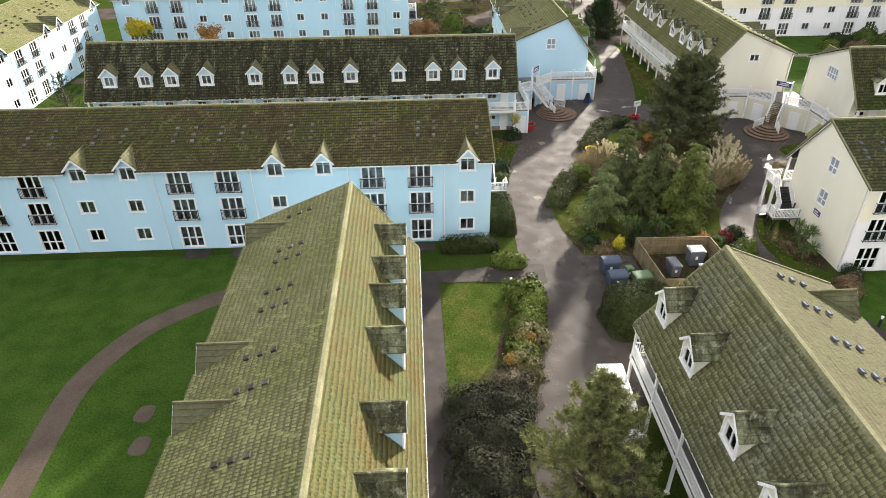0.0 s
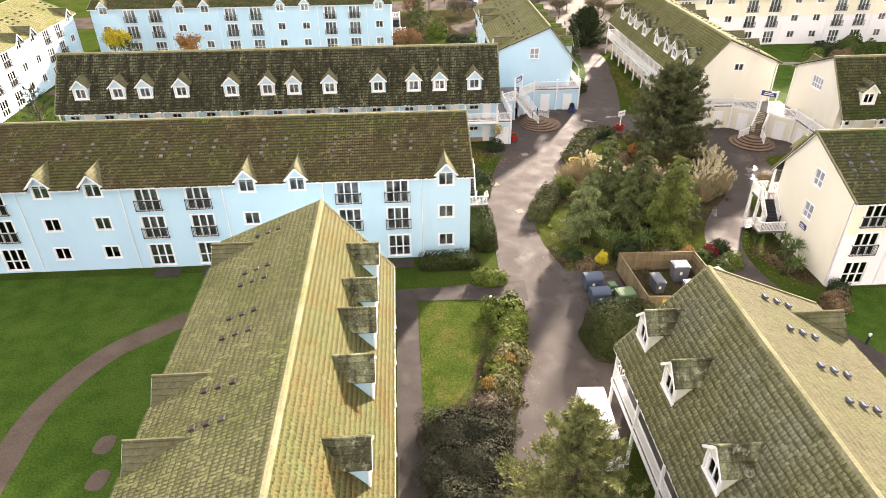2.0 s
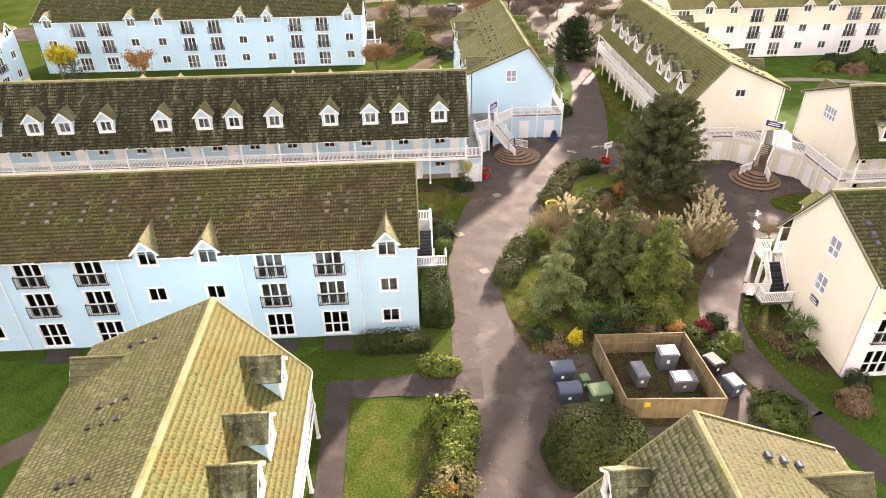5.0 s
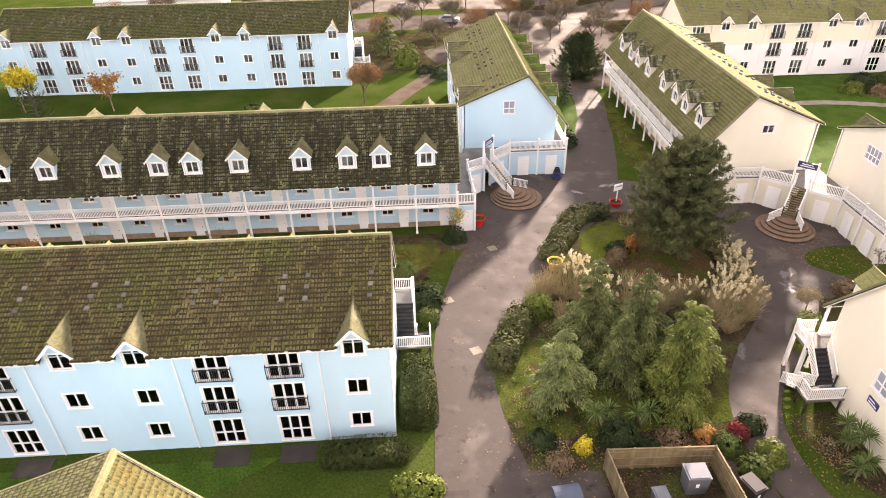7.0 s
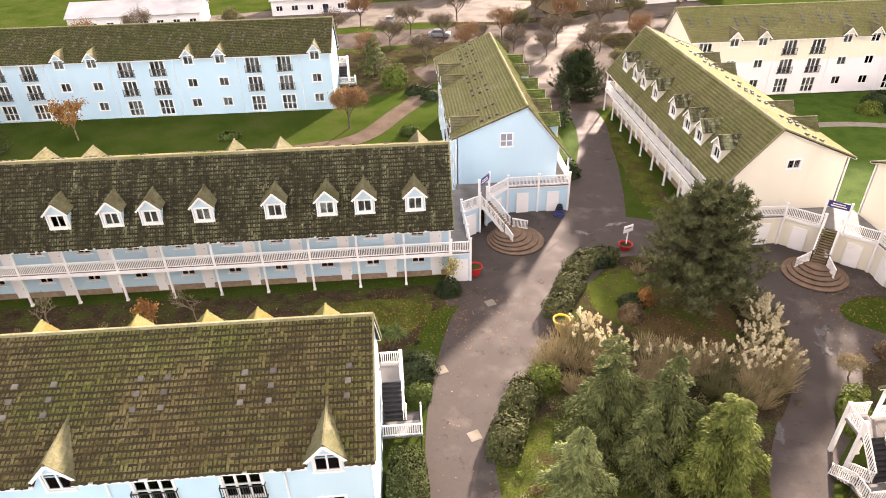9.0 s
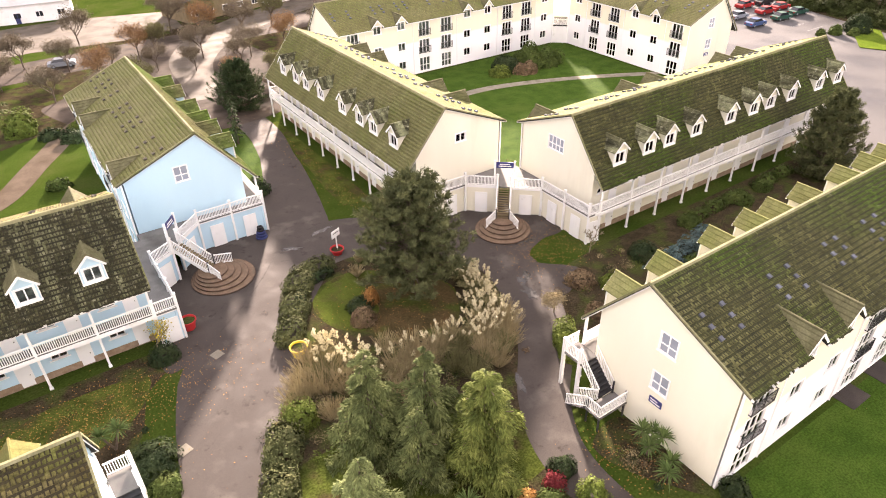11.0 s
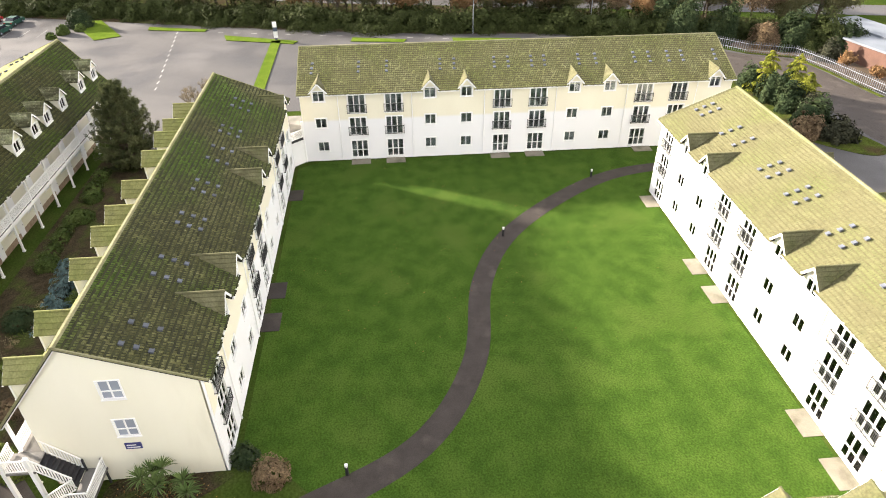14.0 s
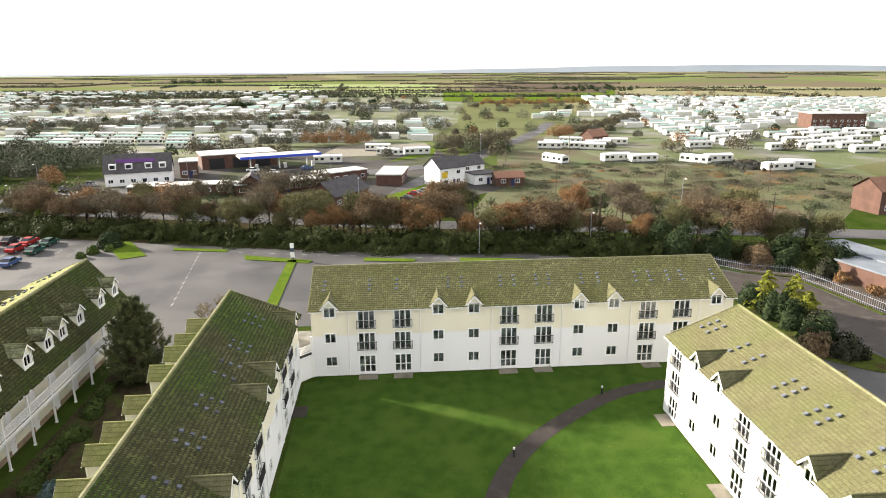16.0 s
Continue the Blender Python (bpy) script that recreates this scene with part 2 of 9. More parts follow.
GRIME = (0.30, 0.30, 0.24)
M = {
    "blue": surf("blue_render", [(0.44, 0.63, 0.735), (0.485, 0.68, 0.775)], 0.35, 0.8, 0.1, 60, stain=((0.42, 0.60, 0.68), 0.6, 0.55, 0.85), grain=0.03, stretch=(1, 1, 0.25)),
    "cream": surf("cream_render", [(0.705, 0.68, 0.555), (0.75, 0.725, 0.61)], 0.35, 0.8, 0.1, 60, stain=((0.62, 0.59, 0.47), 0.6, 0.58, 0.9), grain=0.03, stretch=(1, 1, 0.25)),
    "cream_white": two_tone(surf("cream_over_white_render", [(0.715, 0.675, 0.535), (0.755, 0.72, 0.585)], 0.35, 0.8, 0.1, 60, grain=0.03, stretch=(1, 1, 0.25)), 4.95, (0.76, 0.76, 0.77)),
    "white": surf("white_paint", [(0.76, 0.76, 0.74), (0.82, 0.82, 0.81)], 0.8, 0.55, 0.05, 40, stain=((0.50, 0.50, 0.44), 1.4, 0.62, 0.95), spec=0.4),
    "upvc": surf("white_window_frame", [(0.78, 0.78, 0.78), (0.83, 0.83, 0.82)], 1.0, 0.4, 0.0, spec=0.5),
    "glass": glass_material("window_glass", (0.84, 0.88, 0.88)),
    "grey_panel": surf("grey_window_panel", [(0.24, 0.27, 0.33), (0.30, 0.33, 0.38)], 0.8, 0.3, 0.0, spec=0.5, piece=0.12),
    "iron": surf("black_metal", [(0.02, 0.02, 0.022), (0.035, 0.035, 0.038)], 3.0, 0.5, 0.1, spec=0.4),
    "plinth": surf("brown_brick_plinth", [(0.22, 0.15, 0.10), (0.32, 0.24, 0.17)], 2.5, 0.9, 0.3, 25, grain=0.15),
    "inside": surf("interior_paint", [(0.16, 0.14, 0.12), (0.22, 0.20, 0.17)], 0.8, 0.9, 0.0),
    "curtain": surf("grey_net_curtain", [(0.10, 0.104, 0.11), (0.30, 0.31, 0.32), (0.55, 0.56, 0.56)], 0.9, 0.9, 0.0, detail=1.0),
    "deck": surf("grey_walkway_deck", [(0.13, 0.125, 0.12), (0.18, 0.175, 0.165)], 0.9, 0.8, 0.1, 30, stain=((0.08, 0.08, 0.07), 0.5, 0.5, 0.75), grain=0.12),
    "joint_mossy": surf("joint_dark_brown", [(0.022, 0.018, 0.009), (0.042, 0.036, 0.016)], 1.5, 1.0, 0.3, 18, grain=0.3, grain_scale=9),
    "joint_dark": surf("joint_black", [(0.015, 0.015, 0.009), (0.03, 0.028, 0.015)], 1.5, 1.0, 0.3, 18, grain=0.3, grain_scale=9),
    "joint_olive": surf("joint_olive_moss", [(0.095, 0.09, 0.04), (0.13, 0.12, 0.054)], 1.5, 1.0, 0.3, 18, grain=0.2, grain_scale=9),
    "joint_ochre": surf("joint_ochre_moss", [(0.098, 0.085, 0.03), (0.12, 0.106, 0.04)], 1.5, 1.0, 0.3, 18, grain=0.2, grain_scale=9),
    "joint_pale": surf("joint_dark_olive_moss", [(0.075, 0.07, 0.032), (0.105, 0.098, 0.045)], 1.5, 1.0, 0.3, 18, grain=0.2, grain_scale=9),
    "joint_grey": surf("joint_grey_green_moss", [(0.055, 0.056, 0.025), (0.08, 0.08, 0.036)], 1.5, 1.0, 0.3, 18, grain=0.2, grain_scale=9),
    "joint_tan": surf("joint_tan_moss", [(0.086, 0.08, 0.038), (0.104, 0.098, 0.047)], 1.5, 1.0, 0.3, 18, grain=0.2, grain_scale=9),
    "joint_green": surf("joint_green_moss", [(0.016, 0.017, 0.008), (0.035, 0.038, 0.013)], 1.5, 1.0, 0.3, 18, grain=0.3, grain_scale=9),
    "felt": surf("roof_felt", [(0.02, 0.02, 0.018), (0.03, 0.03, 0.026)], 1.0, 0.95, 0.0),
    "ridge": surf("ridge_tile", [(0.155, 0.15, 0.08), (0.23, 0.22, 0.13)], 0.8, 0.95, 0.4, 18, stain=((0.12, 0.13, 0.045), 0.4, 0.5, 0.75), grain=0.2, grain_scale=9, island=0.1, spec=0.1),
    "vent": surf("roof_vent_plastic", [(0.09, 0.085, 0.07), (0.16, 0.15, 0.125)], 2.0, 0.7, 0.1, piece=0.35, spec=0.1),
    "vent_blue": surf("blue_grey_roof_vent_plastic", [(0.07, 0.078, 0.096), (0.12, 0.132, 0.16)], 2.0, 0.6, 0.1, piece=0.35, spec=0.2),
    "vent_dark": surf("dark_roof_vent_plastic", [(0.035, 0.032, 0.025), (0.07, 0.065, 0.05)], 2.0, 0.8, 0.1, piece=0.4, spec=0.1),
    "sign_blue": surf("navy_sign_paint", [(0.03, 0.035, 0.13), (0.045, 0.05, 0.17)], 2.0, 0.4, 0.0),
    "lawn": surf("mown_lawn", [(0.026, 0.054, 0.008), (0.035, 0.068, 0.010), (0.046, 0.081, 0.013)], 0.55, 0.95, 0.3, 30, stain=((0.056, 0.088, 0.016), 0.16, 0.54, 0.76), grain=0.34, grain_scale=8, detail=11.0, moss=((0.024, 0.043, 0.009), 0.9, 0.58, 0.76), spec=0.03),
    "bright_lawn": surf("bright_grass", [(0.06, 0.10, 0.012), (0.095, 0.135, 0.02)], 0.5, 0.95, 0.7, 14, grain=0.35, grain_scale=7, detail=8.0, spec=0.0),
    "asphalt": surf("worn_asphalt", [(0.037, 0.030, 0.026), (0.049, 0.041, 0.036), (0.062, 0.053, 0.047)], 0.5, 0.8, 0.15, 45, stain=((0.082, 0.071, 0.062), 0.35, 0.56, 0.70), grain=0.15, grain_scale=20, rough_var=0.12, spec=0.2, detail=9.0, moss=((0.024, 0.019, 0.016), 0.8, 0.57, 0.68)),
    "brown_path": surf("brown_gravel_path", [(0.085, 0.066, 0.05), (0.11, 0.088, 0.068)], 0.5, 0.95, 0.3, 30, stain=((0.07, 0.055, 0.04), 0.3, 0.5, 0.7), grain=0.2, grain_scale=14, spec=0.0),
    "wet_paving": surf("wet_brown_paving", [(0.05, 0.039, 0.031), (0.075, 0.06, 0.048)], 0.4, 0.9, 0.15, 30, stain=((0.032, 0.026, 0.02), 0.3, 0.45, 0.65), grain=0.15, grain_scale=12, spec=0.05),
    "carpark": surf("car_park_tarmac", [(0.034, 0.032, 0.032), (0.046, 0.044, 0.044), (0.058, 0.056, 0.056)], 0.12, 0.66, 0.15, 30, stain=((0.078, 0.075, 0.075), 0.06, 0.52, 0.7), grain=0.14, grain_scale=12, rough_var=0.2, spec=0.4, detail=8.0),
    "dark_path": surf("dark_tarmac_path", [(0.030, 0.025, 0.022), (0.044, 0.037, 0.033)], 0.8, 0.85, 0.2, 45, stain=((0.06, 0.05, 0.043), 0.5, 0.56, 0.72), grain=0.18, grain_scale=20, spec=0.2, detail=8.0),
    "worn_lawn": surf("worn_yellowing_lawn", [(0.028, 0.046, 0.009), (0.04, 0.058, 0.012), (0.054, 0.068, 0.016)], 0.5, 0.95, 0.7, 14, stain=((0.085, 0.078, 0.024), 0.3, 0.5, 0.66), grain=0.4, grain_scale=7, detail=9.0, spec=0.0),
    "paving": surf("pale_concrete", [(0.155, 0.14, 0.11), (0.21, 0.19, 0.15)], 0.8, 0.85, 0.2, 25, stain=((0.09, 0.085, 0.055), 0.7, 0.5, 0.75), grain=0.15),
    "brick_step": surf("brown_step_brick", [(0.12, 0.08, 0.052), (0.17, 0.115, 0.076)], 2.0, 0.85, 0.3, 25, stain=((0.09, 0.075, 0.05), 0.8, 0.5, 0.8), grain=0.2),
    # Step brick darkened: the shade on the risers is painted into its colour.
    "step_edge": surf("dark_step_edge_brick", [(0.075, 0.048, 0.034), (0.12, 0.078, 0.054)], 2.0, 0.85, 0.3, 25, grain=0.2),
    "soil": surf("leafy_soil", [(0.026, 0.021, 0.013), (0.05, 0.039, 0.024)], 1.2, 0.95, 0.6, 12, stain=((0.042, 0.052, 0.016), 0.5, 0.48, 0.62), grain=0.45, grain_scale=8, detail=8.0, moss=((0.085, 0.058, 0.03), 2.2, 0.58, 0.7), spec=0.0),
    "timber": surf("weathered_fence_timber", [(0.15, 0.115, 0.065), (0.22, 0.175, 0.10)], 1.5, 0.85, 0.3, 20, grain=0.15, piece=0.15),
}


ROOF_TILES = {
    "roof_brown": ("mossy_brown_roof_tile", [(0.078, 0.06, 0.025), (0.122, 0.10, 0.042), (0.165, 0.145, 0.064)], 0.9, ((0.11, 0.128, 0.032), 0.25, 0.45, 0.7), 0.3, 0.2, ((0.03, 0.026, 0.015), 1.6, 0.55, 0.68), 0.45),
    "roof_dark": ("dark_lichen_roof_tile", [(0.026, 0.027, 0.015), (0.054, 0.054, 0.028), (0.098, 0.10, 0.053)], 0.6, ((0.165, 0.175, 0.098), 0.45, 0.49, 0.65), 0.4, 0.32, ((0.24, 0.24, 0.165), 2.6, 0.53, 0.67), 0.5),
    "roof_olive": ("olive_lichen_roof_tile", [(0.145, 0.148, 0.058), (0.178, 0.18, 0.074), (0.208, 0.208, 0.095)], 0.5, ((0.13, 0.158, 0.043), 0.2, 0.45, 0.75), 0.18, 0.11, ((0.10, 0.098, 0.046), 0.9, 0.57, 0.72), 0.3),
    # Lighter copy of the olive tile; its colour makes up for slopes in shade.
    "roof_pale": ("pale_olive_roof_tile", [(0.225, 0.225, 0.092), (0.28, 0.278, 0.12), (0.32, 0.315, 0.155)], 0.5, ((0.205, 0.235, 0.07), 0.2, 0.45, 0.75), 0.22, 0.16, ((0.155, 0.15, 0.072), 0.9, 0.57, 0.72), 0.3),
    # Grey lichen tile, its colour lightened to offset a shaded slope.
    "roof_lichen": ("grey_lichen_roof_tile", [(0.165, 0.166, 0.078), (0.20, 0.20, 0.098), (0.232, 0.23, 0.125)], 0.5, ((0.215, 0.225, 0.16), 0.18, 0.5, 0.72), 0.22, 0.13, ((0.10, 0.105, 0.04), 0.7, 0.56, 0.7), 0.35),
    "roof_green": ("green_brown_roof_tile", [(0.085, 0.083, 0.032), (0.115, 0.113, 0.045), (0.145, 0.14, 0.062)], 0.8, ((0.085, 0.105, 0.028), 0.25, 0.45, 0.68), 0.3, 0.24, ((0.05, 0.045, 0.022), 1.5, 0.56, 0.7), 0.4),
    "roof_ochre": ("ochre_lichen_roof_tile", [(0.112, 0.106, 0.034), (0.132, 0.13, 0.046), (0.146, 0.148, 0.064)], 0.4, ((0.112, 0.136, 0.048), 0.25, 0.45, 0.68), 0.16, 0.07, ((0.15, 0.095, 0.024), 0.55, 0.5, 0.66), 0.25),
    "roof_tan": ("tan_lichen_roof_tile", [(0.094, 0.089, 0.046), (0.108, 0.104, 0.055), (0.122, 0.118, 0.064)], 0.4, ((0.094, 0.106, 0.038), 0.2, 0.45, 0.7), 0.14, 0.08, ((0.08, 0.072, 0.034), 0.8, 0.58, 0.72), 0.2),
    "roof_gablet": ("mossy_gablet_roof_tile", [(0.082, 0.08, 0.042), (0.108, 0.105, 0.056), (0.13, 0.126, 0.072)], 0.9, ((0.07, 0.078, 0.028), 0.5, 0.5, 0.75), 0.2, 0.12, ((0.06, 0.05, 0.025), 1.3, 0.55, 0.7), 0.3),
    "roof_moss": ("green_moss_roof_tile", [(0.064, 0.063, 0.029), (0.10, 0.10, 0.042), (0.135, 0.132, 0.06)], 0.8, ((0.066, 0.108, 0.019), 0.13, 0.44, 0.6), 0.34, 0.3, ((0.25, 0.25, 0.17), 2.4, 0.60, 0.72), 0.45),
}
for key, (name, stops, scale, stain, grain, vary, moss, bump) in ROOF_TILES.items():
    M[key] = surf(name, stops, scale, 0.95, bump, 18, stain=stain, grain=grain, grain_scale=9, island=vary, moss=moss, spec=0.15, stretch=(3.0, 0.6, 0.6) if key == "roof_dark" else (1, 1, 1))
    M[key + "_piece"] = surf(name + "_piece", stops, scale, 0.95, bump, 18, stain=stain, grain=grain, grain_scale=9, piece=vary, moss=moss, spec=0.15)


# ---- builders ----
class Mesh:
    """Gathers boxes, prisms and faces, and turns them into one mesh."""

    def __init__(self):
        self.v, self.f = [], []

    def quad(self, *pts):
        k = len(self.v)
        self.v += [tuple(p) for p in pts]
        self.f.append(tuple(range(k, k + len(pts))))
        return self

    def box(self, x0, x1, y0, y1, z0, z1, m=None):
        k = len(self.v)
        c = [Vector((x, y, z)) for z in (z0, z1) for y in (y0, y1) for x in (x0, x1)]
        self.v += [tuple(m @ p) if m else tuple(p) for p in c]
        self.f += [(k, k + 2, k + 3, k + 1), (k + 4, k + 5, k + 7, k + 6), (k, k + 1, k + 5, k + 4), (k + 2, k + 6, k + 7, k + 3), (k, k + 4, k + 6, k + 2), (k + 1, k + 3, k + 7, k + 5)]
        return self

    def bar(self, a, b, w=0.05, h=None):
        """A square bar from a to b."""
        a, b = Vector(a), Vector(b)
        h = h or w
        d = b - a
        q = d.to_track_quat("Y", "Z").to_matrix().to_4x4()
        return self.box(-w / 2, w / 2, 0, d.length, -h / 2, h / 2, Matrix.Translation(a) @ q)

    def prism(self, outline, z0, z1):
        k, n = len(self.v), len(outline)
        self.v += [(x, y, z0) for x, y in outline] + [(x, y, z1) for x, y in outline]
        self.f += [tuple(range(k + n, k + 2 * n)), tuple(reversed(range(k, k + n)))]
        self.f += [(k + i, k + (i + 1) % n, k + n + (i + 1) % n, k + n + i) for i in range(n)]
        return self

    def tube(self, a, b, r0, r1, sides=8):
        a, b = Vector(a), Vector(b)
        q = (b - a).to_track_quat("Z", "Y").to_matrix()
        k = len(self.v)
        for p, r in ((a, r0), (b, r1)):
            self.v += [tuple(p + q @ Vector((math.cos(i * math.tau / sides) * r, math.sin(i * math.tau / sides) * r, 0))) for i in range(sides)]
        self.f += [(k + i, k + (i + 1) % sides, k + sides + (i + 1) % sides, k + sides + i) for i in range(sides)]
        self.f += [tuple(range(k + sides, k + 2 * sides)), tuple(reversed(range(k, k + sides)))]
        return self

    def lathe(self, profile, sides=20, centre=(0, 0)):
        k = len(self.v)
        for r, z in profile:
            self.v += [(centre[0] + math.cos(i * math.tau / sides) * r, centre[1] + math.sin(i * math.tau / sides) * r, z) for i in range(sides)]
        for j in range(len(profile) - 1):
            for i in range(sides):
                self.f.append((k + j * sides + i, k + j * sides + (i + 1) % sides, k + (j + 1) * sides + (i + 1) % sides, k + (j + 1) * sides + i))
        return self

    def done(self, name, material, smooth=False):
        me = bpy.data.meshes.new(name)
        me.from_pydata(self.v, [], self.f)
        me.materials.append(material)
        if smooth:
            me.polygons.foreach_set("use_smooth", [True] * len(me.polygons))
        me.update()
        return me


def raw_mesh(name, verts, quads, material):
    """A mesh from arrays of corners and of four-cornered faces."""
    me = bpy.data.meshes.new(name)
    me.vertices.add(len(verts))
    me.vertices.foreach_set("co", np.asarray(verts, np.float32).ravel())
    me.loops.add(quads.size)
    me.loops.foreach_set("vertex_index", quads.astype(np.int32).ravel())
    me.polygons.add(len(quads))
    me.polygons.foreach_set("loop_start", np.arange(0, quads.size, 4, dtype=np.int32))
    me.materials.append(material)
    me.update(calc_edges=True)
    return me


def part(name, mesh, material, parent, label="", m=None):
    """Links a mesh as one object under a thing or a part; mesh is a Mesh still to be finished, or mesh data."""
    data = mesh.done(name, material) if isinstance(mesh, Mesh) else mesh
    ob = new(name, data)
    ob.parent = parent
    if m is not None:
        ob.matrix_basis = m
    return tagged(ob, label)


def thing(name, label, category, m=None, group="", kind="", data=None):
    ob = new(name, data)
    if m is not None:
        ob.matrix_basis = m
    return tagged(ob, label, category, group, kind)


def structure(name, mesh, material, label, category):
    data = mesh.done(name, material) if isinstance(mesh, Mesh) else mesh
    return tagged(new(name, data), label, category, kind="structure")


def curve_ribbon(pts, widths, z, steps=8):
    """The outline of a bent strip through pts."""
    P = [Vector((*p, 0)) for p in pts]
    ext = [2 * P[0] - P[1]] + P + [2 * P[-1] - P[-2]]
    W = [widths] * len(P) if isinstance(widths, (int, float)) else list(widths)
    out = []
    for i in range(1, len(ext) - 2):
        a, b, c, d = ext[i - 1], ext[i], ext[i + 1], ext[i + 2]
        for s in range(steps + (i == len(ext) - 3)):
            u = s / steps
            p = 0.5 * ((2 * b) + (c - a) * u + (2 * a - 5 * b + 4 * c - d) * u * u + (3 * b - a - 3 * c + d) * u ** 3)
            g = 0.5 * ((c - a) + 2 * (2 * a - 5 * b + 4 * c - d) * u + 3 * (3 * b - a - 3 * c + d) * u * u)
            out.append((p, g.normalized(), W[i - 1] + (W[min(i, len(W) - 1)] - W[i - 1]) * u))
    me = Mesh()
    left = [(p.x - g.y * w / 2, p.y + g.x * w / 2) for p, g, w in out]
    right = [(p.x + g.y * w / 2, p.y - g.x * w / 2) for p, g, w in out]
    for i in range(len(out) - 1):
        me.quad((*right[i], z), (*right[i + 1], z), (*left[i + 1], z), (*left[i], z))
    return me


def smooth_outline(pts, steps=6):
    """A closed curve through the points."""
    n, out = len(pts), []
    for i in range(n):
        a, b, c, d = (Vector((*pts[(i + k) % n], 0)) for k in (-1, 0, 1, 2))
        for s in range(steps):
            u = s / steps
            p = 0.5 * ((2 * b) + (c - a) * u + (2 * a - 5 * b + 4 * c - d) * u * u + (3 * b - a - 3 * c + d) * u ** 3)
            out.append((p.x, p.y))
    return out

# ---- apartment blocks ----
COL = 4.09                                   # spacing of the window columns
GW, AW, GE, AE = 6.9, 3.3, 7.3, 4.65         # garden wall, access wall, garden eave, access eave, from the ridge
RIDGE_Z, G_SLOPE, A_SLOPE = 11.12, 0.413, 1.21
DECK_Z, RAIL_Z, GALLERY = 3.08, 4.1, 4.5
STOREYS = (0.0, 2.62, 5.24)
DORMER_STEP = (2.8, 6.76, 9.7, 13.7)


def roof_z(v):
    return RIDGE_Z - (G_SLOPE * v if v >= 0 else -A_SLOPE * v)


def wall_mesh(breaks, top, openings, thick, place):
    """A wall of that thickness along a line, with openings (s0, s1, z0, z1) that go through it. place(s, w, z) sets a point, w inward."""
    me = Mesh()
    cuts = sorted(set(breaks) | {s for o in openings for s in o[:2]})
    for s0, s1 in zip(cuts, cuts[1:]):
        mid = (s0 + s1) / 2
        holes = sorted((o[2], o[3]) for o in openings if o[0] - 1e-6 < mid < o[1] + 1e-6)
        z, spans = 0.0, []
        for a, b in holes:
            if a > z:
                spans.append((z, a))
            z = b
        spans = [(a, a, b, b) for a, b in spans] + [(z, z, top(s0 + 1e-6), top(s1 - 1e-6))]
        for a0, a1, b0, b1 in spans:
            me.quad(place(s0, 0, a0), place(s1, 0, a1), place(s1, 0, b1), place(s0, 0, b0))
            me.quad(place(s0, thick, b0), place(s1, thick, b1), place(s1, thick, a1), place(s0, thick, a0))
        me.quad(place(s0, 0, top(s0 + 1e-6)), place(s1, 0, top(s1 - 1e-6)), place(s1, thick, top(s1 - 1e-6)), place(s0, thick, top(s0 + 1e-6)))
    for s0, s1, z0, z1 in openings:
        for p, q in (((s0, z0), (s1, z0)), ((s1, z0), (s1, z1)), ((s1, z1), (s0, z1)), ((s0, z1), (s0, z0))):
            me.quad(place(p[0], 0, p[1]), place(q[0], 0, q[1]), place(q[0], thick, q[1]), place(p[0], thick, p[1]))
    return me


SHARED = {}


def shared(key, make):
    if key not in SHARED:
        SHARED[key] = make()
    return SHARED[key]


def lattice(solid, back, closed=False):
    """One joined mesh of flat bars (x0, x1, z0, z1, front) in a wall plane, each as deep as its front lets it."""
    cx, cz = sorted({round(v, 4) for o in solid for v in o[:2]}), sorted({round(v, 4) for o in solid for v in o[2:4]})
    me, index = Mesh(), {}

    def vert(*p):
        key = tuple(round(v, 4) for v in p)
        if key not in index:
            index[key] = len(me.v)
            me.v.append(key)
        return index[key]

    def front(i, j):
        if not (0 <= i < len(cx) - 1 and 0 <= j < len(cz) - 1):
            return None
        x, z = (cx[i] + cx[i + 1]) / 2, (cz[j] + cz[j + 1]) / 2
        return min((o[4] for o in solid if o[0] < x < o[1] and o[2] < z < o[3]), default=None)

    for i in range(len(cx) - 1):
        for j in range(len(cz) - 1):
            y = front(i, j)
            if y is None:
                continue
            x0, x1, z0, z1 = cx[i], cx[i + 1], cz[j], cz[j + 1]
            me.f.append((vert(x0, y, z0), vert(x1, y, z0), vert(x1, y, z1), vert(x0, y, z1)))
            if closed:
                me.f.append((vert(x0, back, z1), vert(x1, back, z1), vert(x1, back, z0), vert(x0, back, z0)))
            for di, dj, (p, q) in ((-1, 0, ((x0, z1), (x0, z0))), (1, 0, ((x1, z0), (x1, z1))), (0, -1, ((x0, z0), (x1, z0))), (0, 1, ((x1, z1), (x0, z1)))):
                other = front(i + di, j + dj)
                deep = back if other is None else other
                if deep > y + 1e-5:
                    me.f.append((vert(p[0], y, p[1]), vert(p[0], deep, p[1]), vert(q[0], deep, q[1]), vert(q[0], y, q[1])))
    return me


